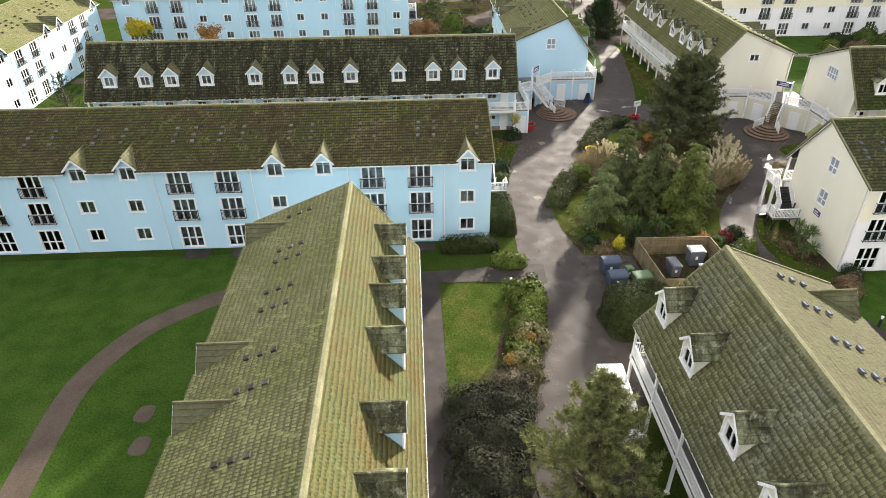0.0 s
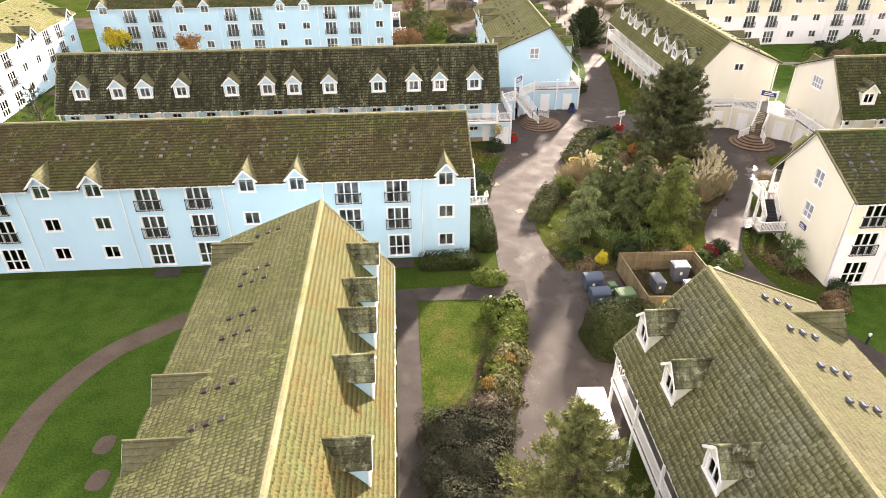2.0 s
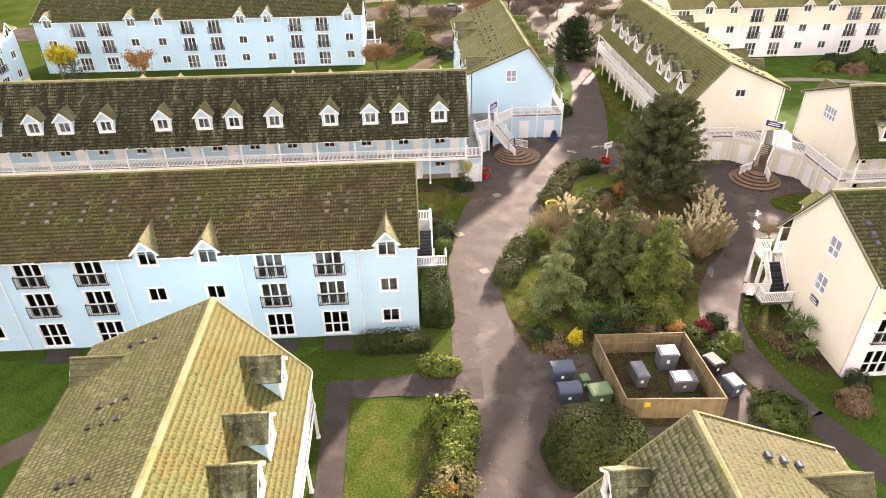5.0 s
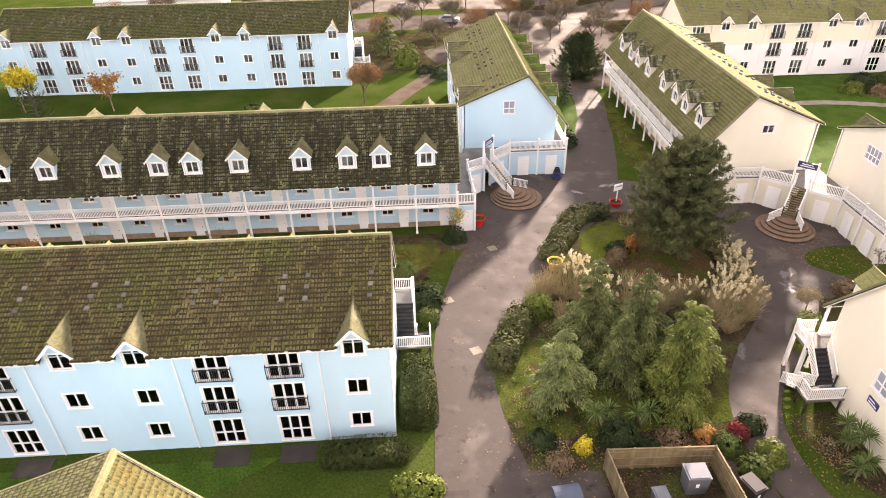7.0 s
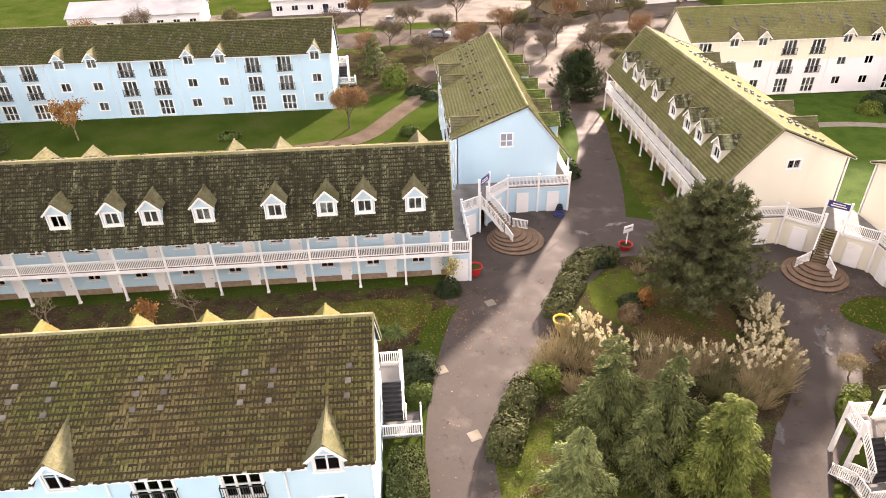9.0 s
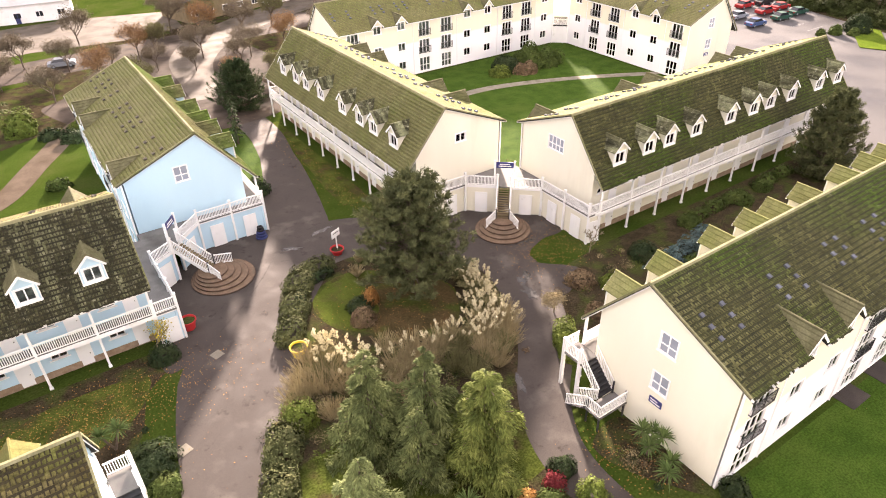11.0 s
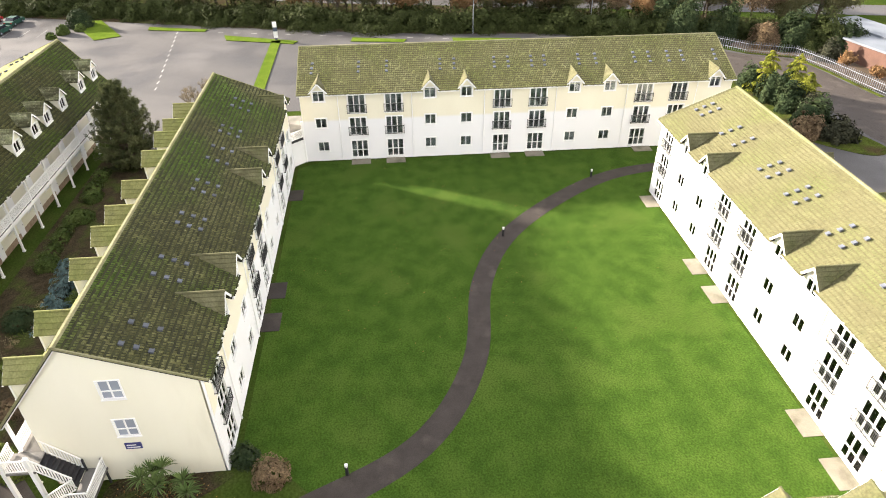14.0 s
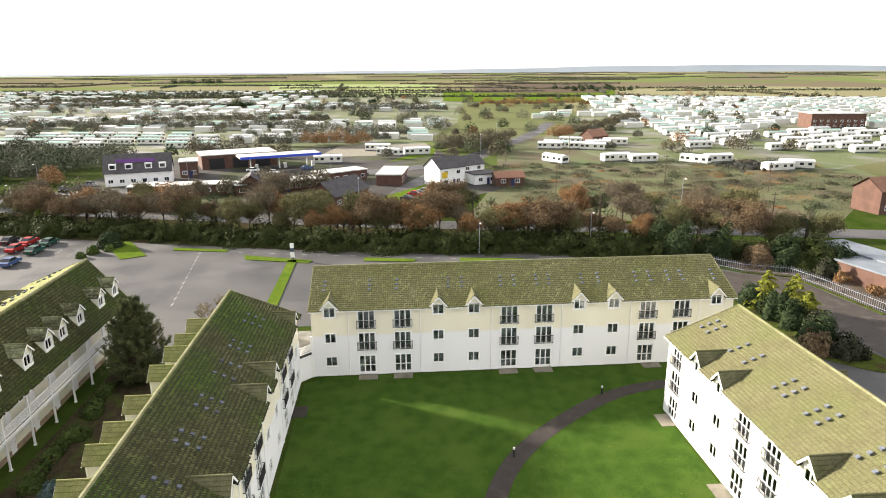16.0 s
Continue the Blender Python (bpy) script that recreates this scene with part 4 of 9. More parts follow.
def block(label, origin, angle, cols, wall, garden_wall, g_roof, a_roof, dormers=(), access=True, ends=("", ""), stairs=(), near=False, length=None, seed=1, tiles_from=None, far=False, open_ends=(), dormer_mat=None, vents_at=None):
    """A three-storey apartment block. x runs along it, the garden side faces +y, the ridge is at y = 0."""
    L = length or len(cols) * COL
    step = L / len(cols)
    top = thing("apartment_block", label, "building", pose(*origin, 0, 0, angle))
    gw, ew = M[garden_wall], M[wall]
    # Garden wall, with its openings
    opens, wins = [], []
    for i, c in enumerate(cols):
        u = (i + 0.5) * step
        for s, z in enumerate(STOREYS):
            if c == "F":
                z0 = (0.28, 3.06, 5.7)[s]
                opens.append((u - 0.93, u + 0.93, z0, z0 + 2.1))
                wins.append(("french", u, z0))
                if s:
                    wins.append(("juliet", u, z0))
            else:
                z0 = (1.2, 4.05, 7.17)[s]
                z1 = (2.35, 5.2, 8.1)[s]
                opens.append((u - 0.62, u + 0.62, z0, z1))
                wins.append(("small", u, z0))
    wall_part = part("wall", wall_mesh([0, L], lambda s: roof_z(GW) - 0.16, opens, 0.25, lambda s, w, z: (s, GW - w, z)), gw, top)
    half_turn = Matrix.Rotation(math.pi, 4, "Z")
    for kind, u, z in wins:
        m = Matrix.Translation((u, GW, z)) @ half_turn
        if kind == "juliet":
            part("balcony_rail", shared("juliet", juliet_mesh), None, top, "black metal balcony rail", m)
        else:
            add_window(kind, top, m, far=far)
    for i in range(0, len(cols) + 1, 1):
        if i and i < len(cols) and cols[i - 1] != cols[i]:
            part("downpipe", shared("downpipe", lambda: Mesh().tube((0, 0, 0.05), (0, 0, 8.0), 0.045, 0.045, 6).done("downpipe", M["upvc"])), None, top, m=Matrix.Translation((i * step, GW + 0.07, 0)))
    for i, c in enumerate(cols):
        if c == "D":
            gablet(top, (i + 0.5) * step, M["roof_gablet"], gw)
    # Gable ends
    for e, kind in enumerate(ends):
        holes = []
        vw = 1.87
        if kind in ("gable", "gable2"):
            holes.append((vw - 0.6, vw + 0.6, 6.95, 8.35, "gable"))
        if kind == "gable2":
            holes.append((vw - 0.6, vw + 0.6, 3.85, 5.25, "gable"))
        if kind == "pair":
            holes.append((vw - 1.0, vw + 1.0, 6.9, 8.25, "pair"))
        if kind == "low":
            holes.append((vw - 0.58, vw + 0.58, 7.2, 8.05, "low"))
        u0 = 0.0 if e == 0 else L
        inward = 1 if e == 0 else -1
        me = wall_mesh([-AW, 0, GW - 0.25], lambda s: roof_z(s) - 0.16, [h[:4] for h in holes], 0.25, lambda s, w, z: (u0 + inward * w, s, z))
        part("gable_wall", me, ew, top)
        for h in holes:
            add_window(h[4], top, Matrix.Translation((u0, (h[0] + h[1]) / 2, h[2])) @ Matrix.Rotation(-math.pi / 2 if e == 0 else math.pi / 2, 4, "Z"))
        if kind == "gable2":
            part("name_board", Mesh().box(u0 - (0.06 if e == 0 else -0.002), u0 + (-0.002 if e == 0 else 0.06), 1.4, 2.35, 2.75, 3.25), M["sign_blue"], top, "navy name board with pale lettering")
            for k in range(2):
                part("lettering", Mesh().box(u0 - (0.066 if e == 0 else -0.06), u0 + (-0.06 if e == 0 else 0.066), 1.5, 2.25 - 0.2 * k, 2.85 + 0.2 * k, 2.93 + 0.2 * k), M["white"], top)
        # Barge boards
        d = -0.2 if e == 0 else 0.2
        bb = Mesh()
        for va, vb in ((0.0, GE), (0.0, -AE)):
            bb.bar((u0 + d, va, roof_z(va) - 0.1), (u0 + d, vb, roof_z(vb) - 0.1), 0.035, 0.2)
        part("barge_board", bb, M["white"], top)
        part("corner_board", Mesh().box(min(u0, u0 - 0.02 * inward), max(u0, u0 - 0.02 * inward), GW - 0.14, GW + 0.02, 0.05, 8.0), M["upvc"], top)
    # Inside floors and a spine wall, so that the rooms are closed
    ins = Mesh()
    for z in (-0.02, 2.5, 5.1):
        ins.box(0.3, L - 0.3, -AW + 0.3, GW - 0.3, z, z + 0.08)
    ins.box(0.3, L - 0.3, 2.0, 2.1, 0, 9.5)
    part("interior", ins, M["inside"], top)
    part("net_curtain", Mesh().box(0.3, L - 0.3, GW - 0.40, GW - 0.385, 0.1, 8.2), M["curtain"], top, "grey net curtain behind the windows")
    # Roof: board, tiles, ridge
    slab = Mesh()
    cut = 6.55
    def strip(u0, u1, v0, v1):
        z = [roof_z(v0), roof_z(v1)]
        a = [(u0, v0, z[0]), (u1, v0, z[0]), (u1, v1, z[1]), (u0, v1, z[1])]
        b = [(x, y, q - 0.16) for x, y, q in a]
        slab.quad(*(a if v1 > v0 else reversed(a)))
        slab.quad(*(reversed(b) if v1 > v0 else b))
        for i in range(4):
            slab.quad(a[i], b[i], b[(i + 1) % 4], a[(i + 1) % 4])
    strip(-0.25, L + 0.25, 0, cut)
    strip(-0.25, L + 0.25, -0.0001, -AE)
    edges = [-0.25] + [e for i, c in enumerate(cols) if c == "D" for e in ((i + 0.5) * step - 0.86, (i + 0.5) * step + 0.86)] + [L + 0.25]
    for a, b in zip(edges[::2], edges[1::2]):
        strip(a, b, cut, GE)
    roof = part("roof", slab, M["felt"], top)
    dus = np.array([(i + 0.5) * step for i, c in enumerate(cols) if c == "D"])
    sg, sa = math.hypot(GE, GE * G_SLOPE), math.hypot(AE, AE * A_SLOPE)
    mg, ma = slope_matrix(1, L), slope_matrix(-1, L)

    def keep_g(x, y):
        u, v = L + 0.25 - x, GE * (1 - y / sg)
        ok = np.ones(len(x), bool)
        for d in dus:
            ok &= np.abs(u - d) > 0.98 * np.clip(1 - (GE - v) / 2.9, 0, 1) - 0.02
        return ok

    def keep_a(x, y):
        u, v = x - 0.25, AE * (1 - y / sa)
        ok = np.ones(len(x), bool)
        for d in dormers:
            ok &= ~((np.abs(u - d) < np.clip((v - 1.72) * 0.95, 0, 0.72)) & (v < 3.55) & (v > 1.75))
        return ok

    span = {1: None, -1: None}
    if tiles_from:
        span[tiles_from[0]] = tiles_from[1:]

    def held(side, x, y):
        if span[side] is None:
            return np.zeros(len(x), bool)
        x0, x1, y0, y1 = span[side]
        return (x > x0) & (x < x1) & (y > y0) & (y < y1)

    for side, m, s, mat, keep in ((1, mg, sg, g_roof, keep_g), (-1, ma, sa, a_roof, keep_a)):
        relief = {"roof_ochre": 0.3, "roof_tan": 0.5, "roof_olive": 0.6, "roof_lichen": 0.8, "roof_pale": 1.0}.get(mat, 1.2)
        data, joints, w, e = tile_field("roof_tiles", L + 0.5, s, near, M[mat], keep, seed + side, spare=lambda x, y: held(side, x, y), relief=relief)
        tagged(part("roof_tiles", data, None, roof, m=m), kind="stuff")
        tagged(part("joint_moss", joints, None, roof, m=m), kind="stuff")
        if span[side]:
            x0, x1, y0, y1 = span[side]
            one = single_tile(w, e, M[mat + "_piece"], relief)
            rng = random.Random(seed)
            for r in range(int(round(s / e))):
                for c in range(int(round((L + 0.5) / w))):
                    px, py = (c + 0.5) * w, (r + 0.5) * e
                    if x0 < px < x1 and y0 < py < y1:
                        part("roof_tile", one, None, roof, m=m @ Matrix.Translation((c * w, r * e + rng.gauss(0, 0.008), rng.gauss(0, 0.006))) @ Matrix.Rotation(rng.gauss(0, 0.015), 4, "Y"))
    ridge = Mesh()
    n = int(L / 0.45)
    for i in range(n):
        a = -0.25 + i * (L + 0.5) / n
        b = a + (L + 0.5) / n + 0.03
        for p, q in (((-0.17, -0.13), (-0.08, 0.06)), ((-0.08, 0.06), (0.08, 0.075)), ((0.08, 0.075), (0.19, -0.02))):
            ridge.quad((a, p[0], RIDGE_Z + p[1] + 0.065), (b, p[0], RIDGE_Z + p[1] + 0.061), (b, q[0], RIDGE_Z + q[1] + 0.061), (a, q[0], RIDGE_Z + q[1] + 0.065))
    tagged(part("ridge_tiles", ridge, M["ridge"], roof, "pale ridge tiles"), kind="stuff")
    for u in (-0.25, L + 0.25):
        verge = Mesh()
        for va, vb in ((0, GE), (0, -AE)):
            verge.bar((u, va, roof_z(va) + 0.03), (u, vb, roof_z(vb) + 0.03), 0.1, 0.13)
        part("verge", verge, M["ridge"], roof)
    part("gutter", Mesh().box(-0.2, L + 0.2, -AE - 0.1, -AE + 0.02, roof_z(-AE) - 0.18, roof_z(-AE) - 0.06), M["white"], roof)
    gut = Mesh()
    for a, b in zip(edges[::2], edges[1::2]):
        gut.box(a, b, GE - 0.02, GE + 0.1, roof_z(GE) - 0.16, roof_z(GE) - 0.05)
    part("gutter", gut, M["white"], roof)
    # Vents in the garden slope
    vent_mat = M["vent_blue" if wall == "cream" else "vent_dark" if wall == "blue" and g_roof in ("roof_olive", "roof_pale") else "vent"]
    vent = shared(("vent", vent_mat.name), lambda: Mesh().box(-0.14, 0.14, -0.12, 0.14, 0.0, 0.13).box(-0.16, 0.16, -0.15, -0.1, 0.02, 0.16).done("roof_vent", vent_mat))
    vents = Mesh()
    if vents_at is None:
        vents_at = [i * step + du for i in range(len(cols) + 1) for du in (-0.75, 0.75) if (i * 7 + (du > 0)) % 5 != 3]
    for u in vents_at:
        if not 0.5 < u < L - 0.5:
            continue
        for r in range(3):
            vm = mg @ Matrix.Translation((L + 0.25 - u + 0.05 * r, sg * 0.42 + r * 0.8, 0.06))
            if near:
                part("roof_vent", vent, None, roof, m=vm)
            else:
                vents.box(-0.14, 0.14, -0.12, 0.14, 0.0, 0.13, vm).box(-0.16, 0.16, -0.15, -0.1, 0.02, 0.16, vm)
    if vents.v:
        tagged(part("roof_vents", vents, vent_mat, roof), kind="stuff")
    # Access side: wall, doors, gallery, dormers
    a_open, a_wins = [], []
    bays = int(round(L / COL))
    for i in range(bays):
        u = (i + 0.5) * L / bays
        for z in (0.0, DECK_Z):
            if access:
                up = 1.45 if z < 1 else 1.1
                a_open.append((u - 1.35, u - 0.25, z + up, z + up + 0.55))
                a_wins.append(("high", u - 0.8, z + up))
    part("access_wall", wall_mesh([0, L], lambda s: roof_z(-AW) - 0.2, a_open, 0.25, lambda s, w, z: (s, -AW + w, z)), ew, top)
    if access:
        for kind, u, z in a_wins:
            add_window(kind, top, Matrix.Translation((u, -AW, z)), far=True)
        door = shared("gallery_door", lambda: Mesh().box(-0.5, 0.5, -0.05, 0.02, 0, 2.1).box(-0.41, 0.41, -0.075, -0.04, 0.06, 2.0).box(-0.3, -0.05, -0.085, -0.07, 1.5, 1.85).box(0.05, 0.3, -0.085, -0.07, 1.5, 1.85).done("door", M["upvc"]))
        handle = shared("door_handle", lambda: Mesh().box(0.28, 0.34, -0.12, -0.07, 0.98, 1.04).done("door_handle", M["iron"]))
        for i in range(bays):
            for z in (0.02, DECK_Z):
                d = part("door", door, None, top, "white panelled flat door", Matrix.Translation(((i + 0.5) * L / bays + 0.75, -AW, z)))
                part("door_handle", handle, None, d)
        part("plinth", Mesh().box(0.0, L, -AW - 0.06, -AW + 0.02, 0, 0.55), M["plinth"], top, "brown brick plinth")
        part("gallery_deck", Mesh().box(0, L, -GALLERY - 0.1, -AW, DECK_Z - 0.14, DECK_Z), M["deck"], top)
        part("gallery_fascia", Mesh().box(0, L, -GALLERY - 0.14, -GALLERY - 0.1, DECK_Z - 0.3, DECK_Z + 0.02), M["white"], top)
        post = shared("gallery_post", lambda: Mesh().box(-0.08, 0.08, -0.08, 0.08, 0, 5.6).box(-0.12, 0.12, -0.12, 0.12, 0, 0.12).done("gallery_post", M["white"]))
        for i in range(bays + 1):
            part("gallery_post", post, None, top, m=Matrix.Translation((min(max(i * L / bays, 0.1), L - 0.1), -GALLERY, 0)))
        for i in range(bays):
            add_rail(top, (i * L / bays, -GALLERY, DECK_Z), ((i + 1) * L / bays, -GALLERY, DECK_Z))
        for u in [(0.0, L)[e] for e in (0, 1) if e not in open_ends]:
            add_rail(top, (u, -GALLERY, DECK_Z), (u, -AW, DECK_Z))
    for u in dormers:
        data, w0 = shared(("dormer", wall), lambda: dormer_data(ew))
        d = part("dormer", data, None, top, m=Matrix.Translation((u, 0, 0)))
        part("dormer_roof", shared(("dormer_roof", dormer_mat or a_roof), lambda: dormer_roof(M[dormer_mat or a_roof])), None, d)
        part("barge_board", shared("dormer_barge", dormer_barge), None, d)
        frame_data, panes, _, _ = shared(("window", "dormer"), lambda: window_meshes("dormer"))
        wm = Matrix.Translation((u, -3.6, w0))
        win = part("dormer_window", frame_data, None, top, m=wm)
        # Added grey panel that lifts the black panes towards a reflective grey.
        part("blind", shared("blind", lambda: Mesh().box(-0.52, 0.52, 0.16, 0.17, 0.03, 1.02).done("blind", M["curtain"])), None, win)
        for data, pm in panes:
            part("pane", data, None, win, m=pm)
    for s in stairs:
        end_stair(top, s, L)
    return top


def dormer_row(n, extra=0.0, module=COL):
    return [(p + 4 * COL * k) * module / COL + extra for k in range((n + 3) // 4) for p in DORMER_STEP][:n]


LONG, MID = "DFFDDFFDDFFD", "DFFDDFFDDF"
BLUE_L, CREAM_L = "pale blue three-storey apartment block", "cream three-storey apartment block"
block(BLUE_L + " with brown mossy roof", (-0.85, 6.87, 0), 180, LONG, "blue", "blue", "roof_brown", "roof_ochre", dormer_row(12, 0.0, 4.165), length=49.98, vents_at=(1.1, 4.95, 6.35, 10.2, 11.55, 15.8, 17.7, 21.85, 23.75, 26.1, 27.7, 32.2, 34.6, 38.3, 40.4, 44.6), stairs=(-1,), open_ends=(0,), near=True, seed=11, tiles_from=(1, 37.9, 42.0, 2.0, 7.2))
block(BLUE_L + " with ochre lichened roof", (-12.1, -9.9 - 49.98, 0), 90, LONG, "blue", "blue", "roof_pale", "roof_ochre", dormer_row(12, 0.3, 4.165), length=49.98, vents_at=(7.0, 11.0, 15.0, 17.2, 21.2, 23.5, 27.4, 31.7, 34.05, 38.0, 39.7, 42.9, 44.2, 48.6), near=True, seed=12, dormer_mat="roof_dark")
block(BLUE_L + " with dark roof and twelve dormers", (5.05 - 51.3, 29.46, 0), 0, LONG, "blue", "blue", "roof_brown", "roof_dark", [51.3 - u for u in dormer_row(12, -0.1, 4.28)], length=51.3, open_ends=(1,), near=True, seed=13, far=True, dormer_mat="roof_gablet")
block(BLUE_L + " with olive roof, gable on the avenue", (13.45, 37.45, 0), 90, "DFFDDF", "blue", "blue", "roof_olive", "roof_moss", dormer_row(6), ends=("gable", ""), open_ends=(0,), seed=14, length=26.4, far=True)
block(BLUE_L + " facing an open lawn", (-7.9, 76.0, 0), 180, LONG, "blue", "blue", "roof_green", "roof_green", (), length=51.2, access=False, seed=15, far=True, stairs=(-1,))
block(BLUE_L + " with olive roof among trees", (-67.6, 66.0, 0), -90, MID, "blue", "blue", "roof_olive", "roof_olive", (), access=False, seed=16, far=True)
# Tan darkens the sunlit slope, lichen lightens the shaded one, to even the light.
block(CREAM_L + " with gallery over a parked van", (10.85, -19.75, 0), -90, LONG, "cream", "cream_white", "roof_tan", "roof_lichen", [1.05, 5.25, *dormer_row(10, 7.95, 4.165)], length=49.98, vents_at=(1.5, 4.25, 7.15, 9.5, 13.2, 15.6, 19.4, 21.9, 25.6, 28.0, 32.0, 34.4), near=True, seed=17, dormer_mat="roof_dark")
block(CREAM_L + " with mossy roof and outside stair", (28.5 + 40.9, -0.25, 0), 180, MID, "cream", "cream_white", "roof_moss", "roof_olive", dormer_row(10), ends=("", "gable2"), stairs=(1,), open_ends=(1,), near=True, seed=18, vents_at=[69.4 - x for x in (29.4, 31.2, 35.75, 37.6, 41.75, 43.05, 46.55, 48.0, 51.85, 54.15, 57.2, 58.4, 63.2, 65.0)], tiles_from=(1, 36.6, 40.7, 2.0, 7.2))
block(CREAM_L + " closing the lawn court", (77.65, -57.6, 0), 90, LONG, "cream", "cream_white", "roof_pale", "roof_olive", (), access=False, seed=19, vents_at=(1.2, 5.1, 6.8, 9.05, 10.8, 15.4, 17.4, 21.4, 22.9, 25.6, 27.2, 31.8, 33.4, 39.45, 42.6, 47.8))
block(CREAM_L + " in sun along the lawn", (19.1, -52.2, 0), 0, MID, "cream", "cream_white", "roof_tan", "roof_tan", (9.7, 13.7, 23.2, 30.2), access=False, seed=20, vents_at=[x - 19.1 for x in (59.0, 57.7, 53.45, 51.05, 46.5, 45.15, 42.4, 41.1, 36.9, 35.3, 31.0, 29.4, 25.2, 23.4)])
block(CREAM_L + " with arcaded gallery on the avenue", (34.2, 64.0, 0), -90, "FDDFFDDF", "cream", "cream_white", "roof_olive", "roof_olive", dormer_row(8, 1.2), ends=("", "low"), open_ends=(1,), seed=21, dormer_mat="roof_dark", length=34.8, far=True)
block(CREAM_L + " with gallery over a shrub border", (42.55, 20.8, 0), 0, MID, "cream", "cream_white", "roof_olive", "roof_moss", dormer_row(10), ends=("pair", ""), open_ends=(0,), seed=22, dormer_mat="roof_dark", far=True)
block(CREAM_L + " round a further court", (83.0, 74.0, 0), 180, MID, "cream", "cream_white", "roof_olive", "roof_olive", (), access=False, seed=23, far=True)
block(CREAM_L + " beside the car park", (92.0, 40.6, 0), 90, "FDDFFD", "cream", "cream_white", "roof_olive", "roof_olive", (), access=False, ends=("gable2", ""), seed=24, far=True)

# ---- ground, roads and lawns ----
def field_material():
    m = surf("grass_and_fields", [(0.022, 0.040, 0.007), (0.033, 0.052, 0.010), (0.046, 0.058, 0.016)], 0.2, 0.95, 0.5, 8, grain=0.3, grain_scale=6, spec=0.0, detail=8.0)
    n, l = m.node_tree.nodes, m.node_tree.links
    bsdf = n["Principled BSDF"]
    old = bsdf.inputs["Base Color"].links[0].from_socket
    geo, mp, vor, ramp = n.new("ShaderNodeNewGeometry"), n.new("ShaderNodeMapping"), n.new("ShaderNodeTexVoronoi"), n.new("ShaderNodeValToRGB")
    mp.inputs["Scale"].default_value = (0.0022, 0.0035, 0)
    l.new(geo.outputs["Position"], mp.inputs["Vector"])
    l.new(mp.outputs["Vector"], vor.inputs["Vector"])
    vor.inputs["Scale"].default_value = 1.0
    el = ramp.color_ramp.elements
    ramp.color_ramp.interpolation = "CONSTANT"
    cols = [(0.115, 0.125, 0.06), (0.15, 0.14, 0.08), (0.12, 0.145, 0.055), (0.13, 0.11, 0.075), (0.18, 0.17, 0.10)]
    while len(el) < len(cols):
        el.new(0.5)
    for i, c in enumerate(cols):
        el[i].position, el[i].color = i / len(cols), (*c, 1)
    sep = n.new("ShaderNodeSeparateColor")
    l.new(vor.outputs["Color"], sep.inputs[0])
    l.new(sep.outputs[0], ramp.inputs["Fac"])
    ln, mr, mix = n.new("ShaderNodeVectorMath"), n.new("ShaderNodeMapRange"), n.new("ShaderNodeMix")
    ln.operation = "LENGTH"
    l.new(geo.outputs["Position"], ln.inputs[0])
    mr.inputs["From Min"].default_value, mr.inputs["From Max"].default_value = 190, 330
    l.new(ln.outputs["Value"], mr.inputs["Value"])
    mix.data_type = "RGBA"
    l.new(mr.outputs["Result"], mix.inputs[0])
    l.new(old, mix.inputs["A"])
    l.new(ramp.outputs["Color"], mix.inputs["B"])
    l.new(mix.outputs["Result"], bsdf.inputs["Base Color"])
    return m


structure("ground", Mesh().quad((-4500, -4500, 0), (4500, -4500, 0), (4500, 4500, 0), (-4500, 4500, 0)), field_material(), "flat grass and farmland reaching the horizon", "ground")


M["dry_field"] = surf("stubble_field", [(0.13, 0.125, 0.05), (0.17, 0.155, 0.07)], 0.02, 0.95, 0.2, 2, grain=0.15, grain_scale=0.5, stretch=(1, 3, 1))
M["pasture"] = surf("pasture_grass", [(0.12, 0.16, 0.035), (0.17, 0.20, 0.05)], 0.01, 0.95, 0.2, 2, grain=0.15, grain_scale=0.5, stretch=(1, 3, 1))


M["mossy_ground"] = surf("mossy_thin_grass", [(0.03, 0.04, 0.010), (0.05, 0.065, 0.014), (0.065, 0.082, 0.018)], 0.7, 0.95, 0.6, 14, stain=((0.05, 0.038, 0.02), 0.5, 0.5, 0.68), grain=0.4, grain_scale=7, detail=8.0, spec=0.0)


M["yard_tarmac"] = surf("patched_yard_tarmac", [(0.034, 0.032, 0.030), (0.05, 0.047, 0.044), (0.075, 0.07, 0.064)], 0.08, 0.9, 0.2, 20, stain=((0.05, 0.058, 0.024), 0.05, 0.5, 0.6), grain=0.2, grain_scale=3, spec=0.1, detail=8.0)


def sheet(name, outline, z, mat, label, category, smooth=True):
    return structure(name, Mesh().prism(smooth_outline(outline) if smooth else outline, z - 0.06, z), M[mat], label, category)


# lawns between the blocks
sheet("lawn_east", [(29, -7.6), (69, -7.6), (70.4, -10), (70.4, -57), (61, -57), (60.5, -45), (19, -45), (18.5, -20), (28, -10.5)], 0.012, "lawn", "mown lawn court, partly in shade", "lawn", False)
sheet("lawn_west", [(-19.4, -9), (-8, -1.2), (-2, -1.2), (-50, -1.2), (-60, -10), (-60, -70), (-19.4, -70)], 0.012, "lawn", "mown lawn below the blue blocks", "lawn", False)
sheet("lawn_north", [(42, 28.2), (84.5, 28.2), (84.5, 66.5), (42, 66.5)], 0.012, "lawn", "lawn of the further court", "lawn", False)
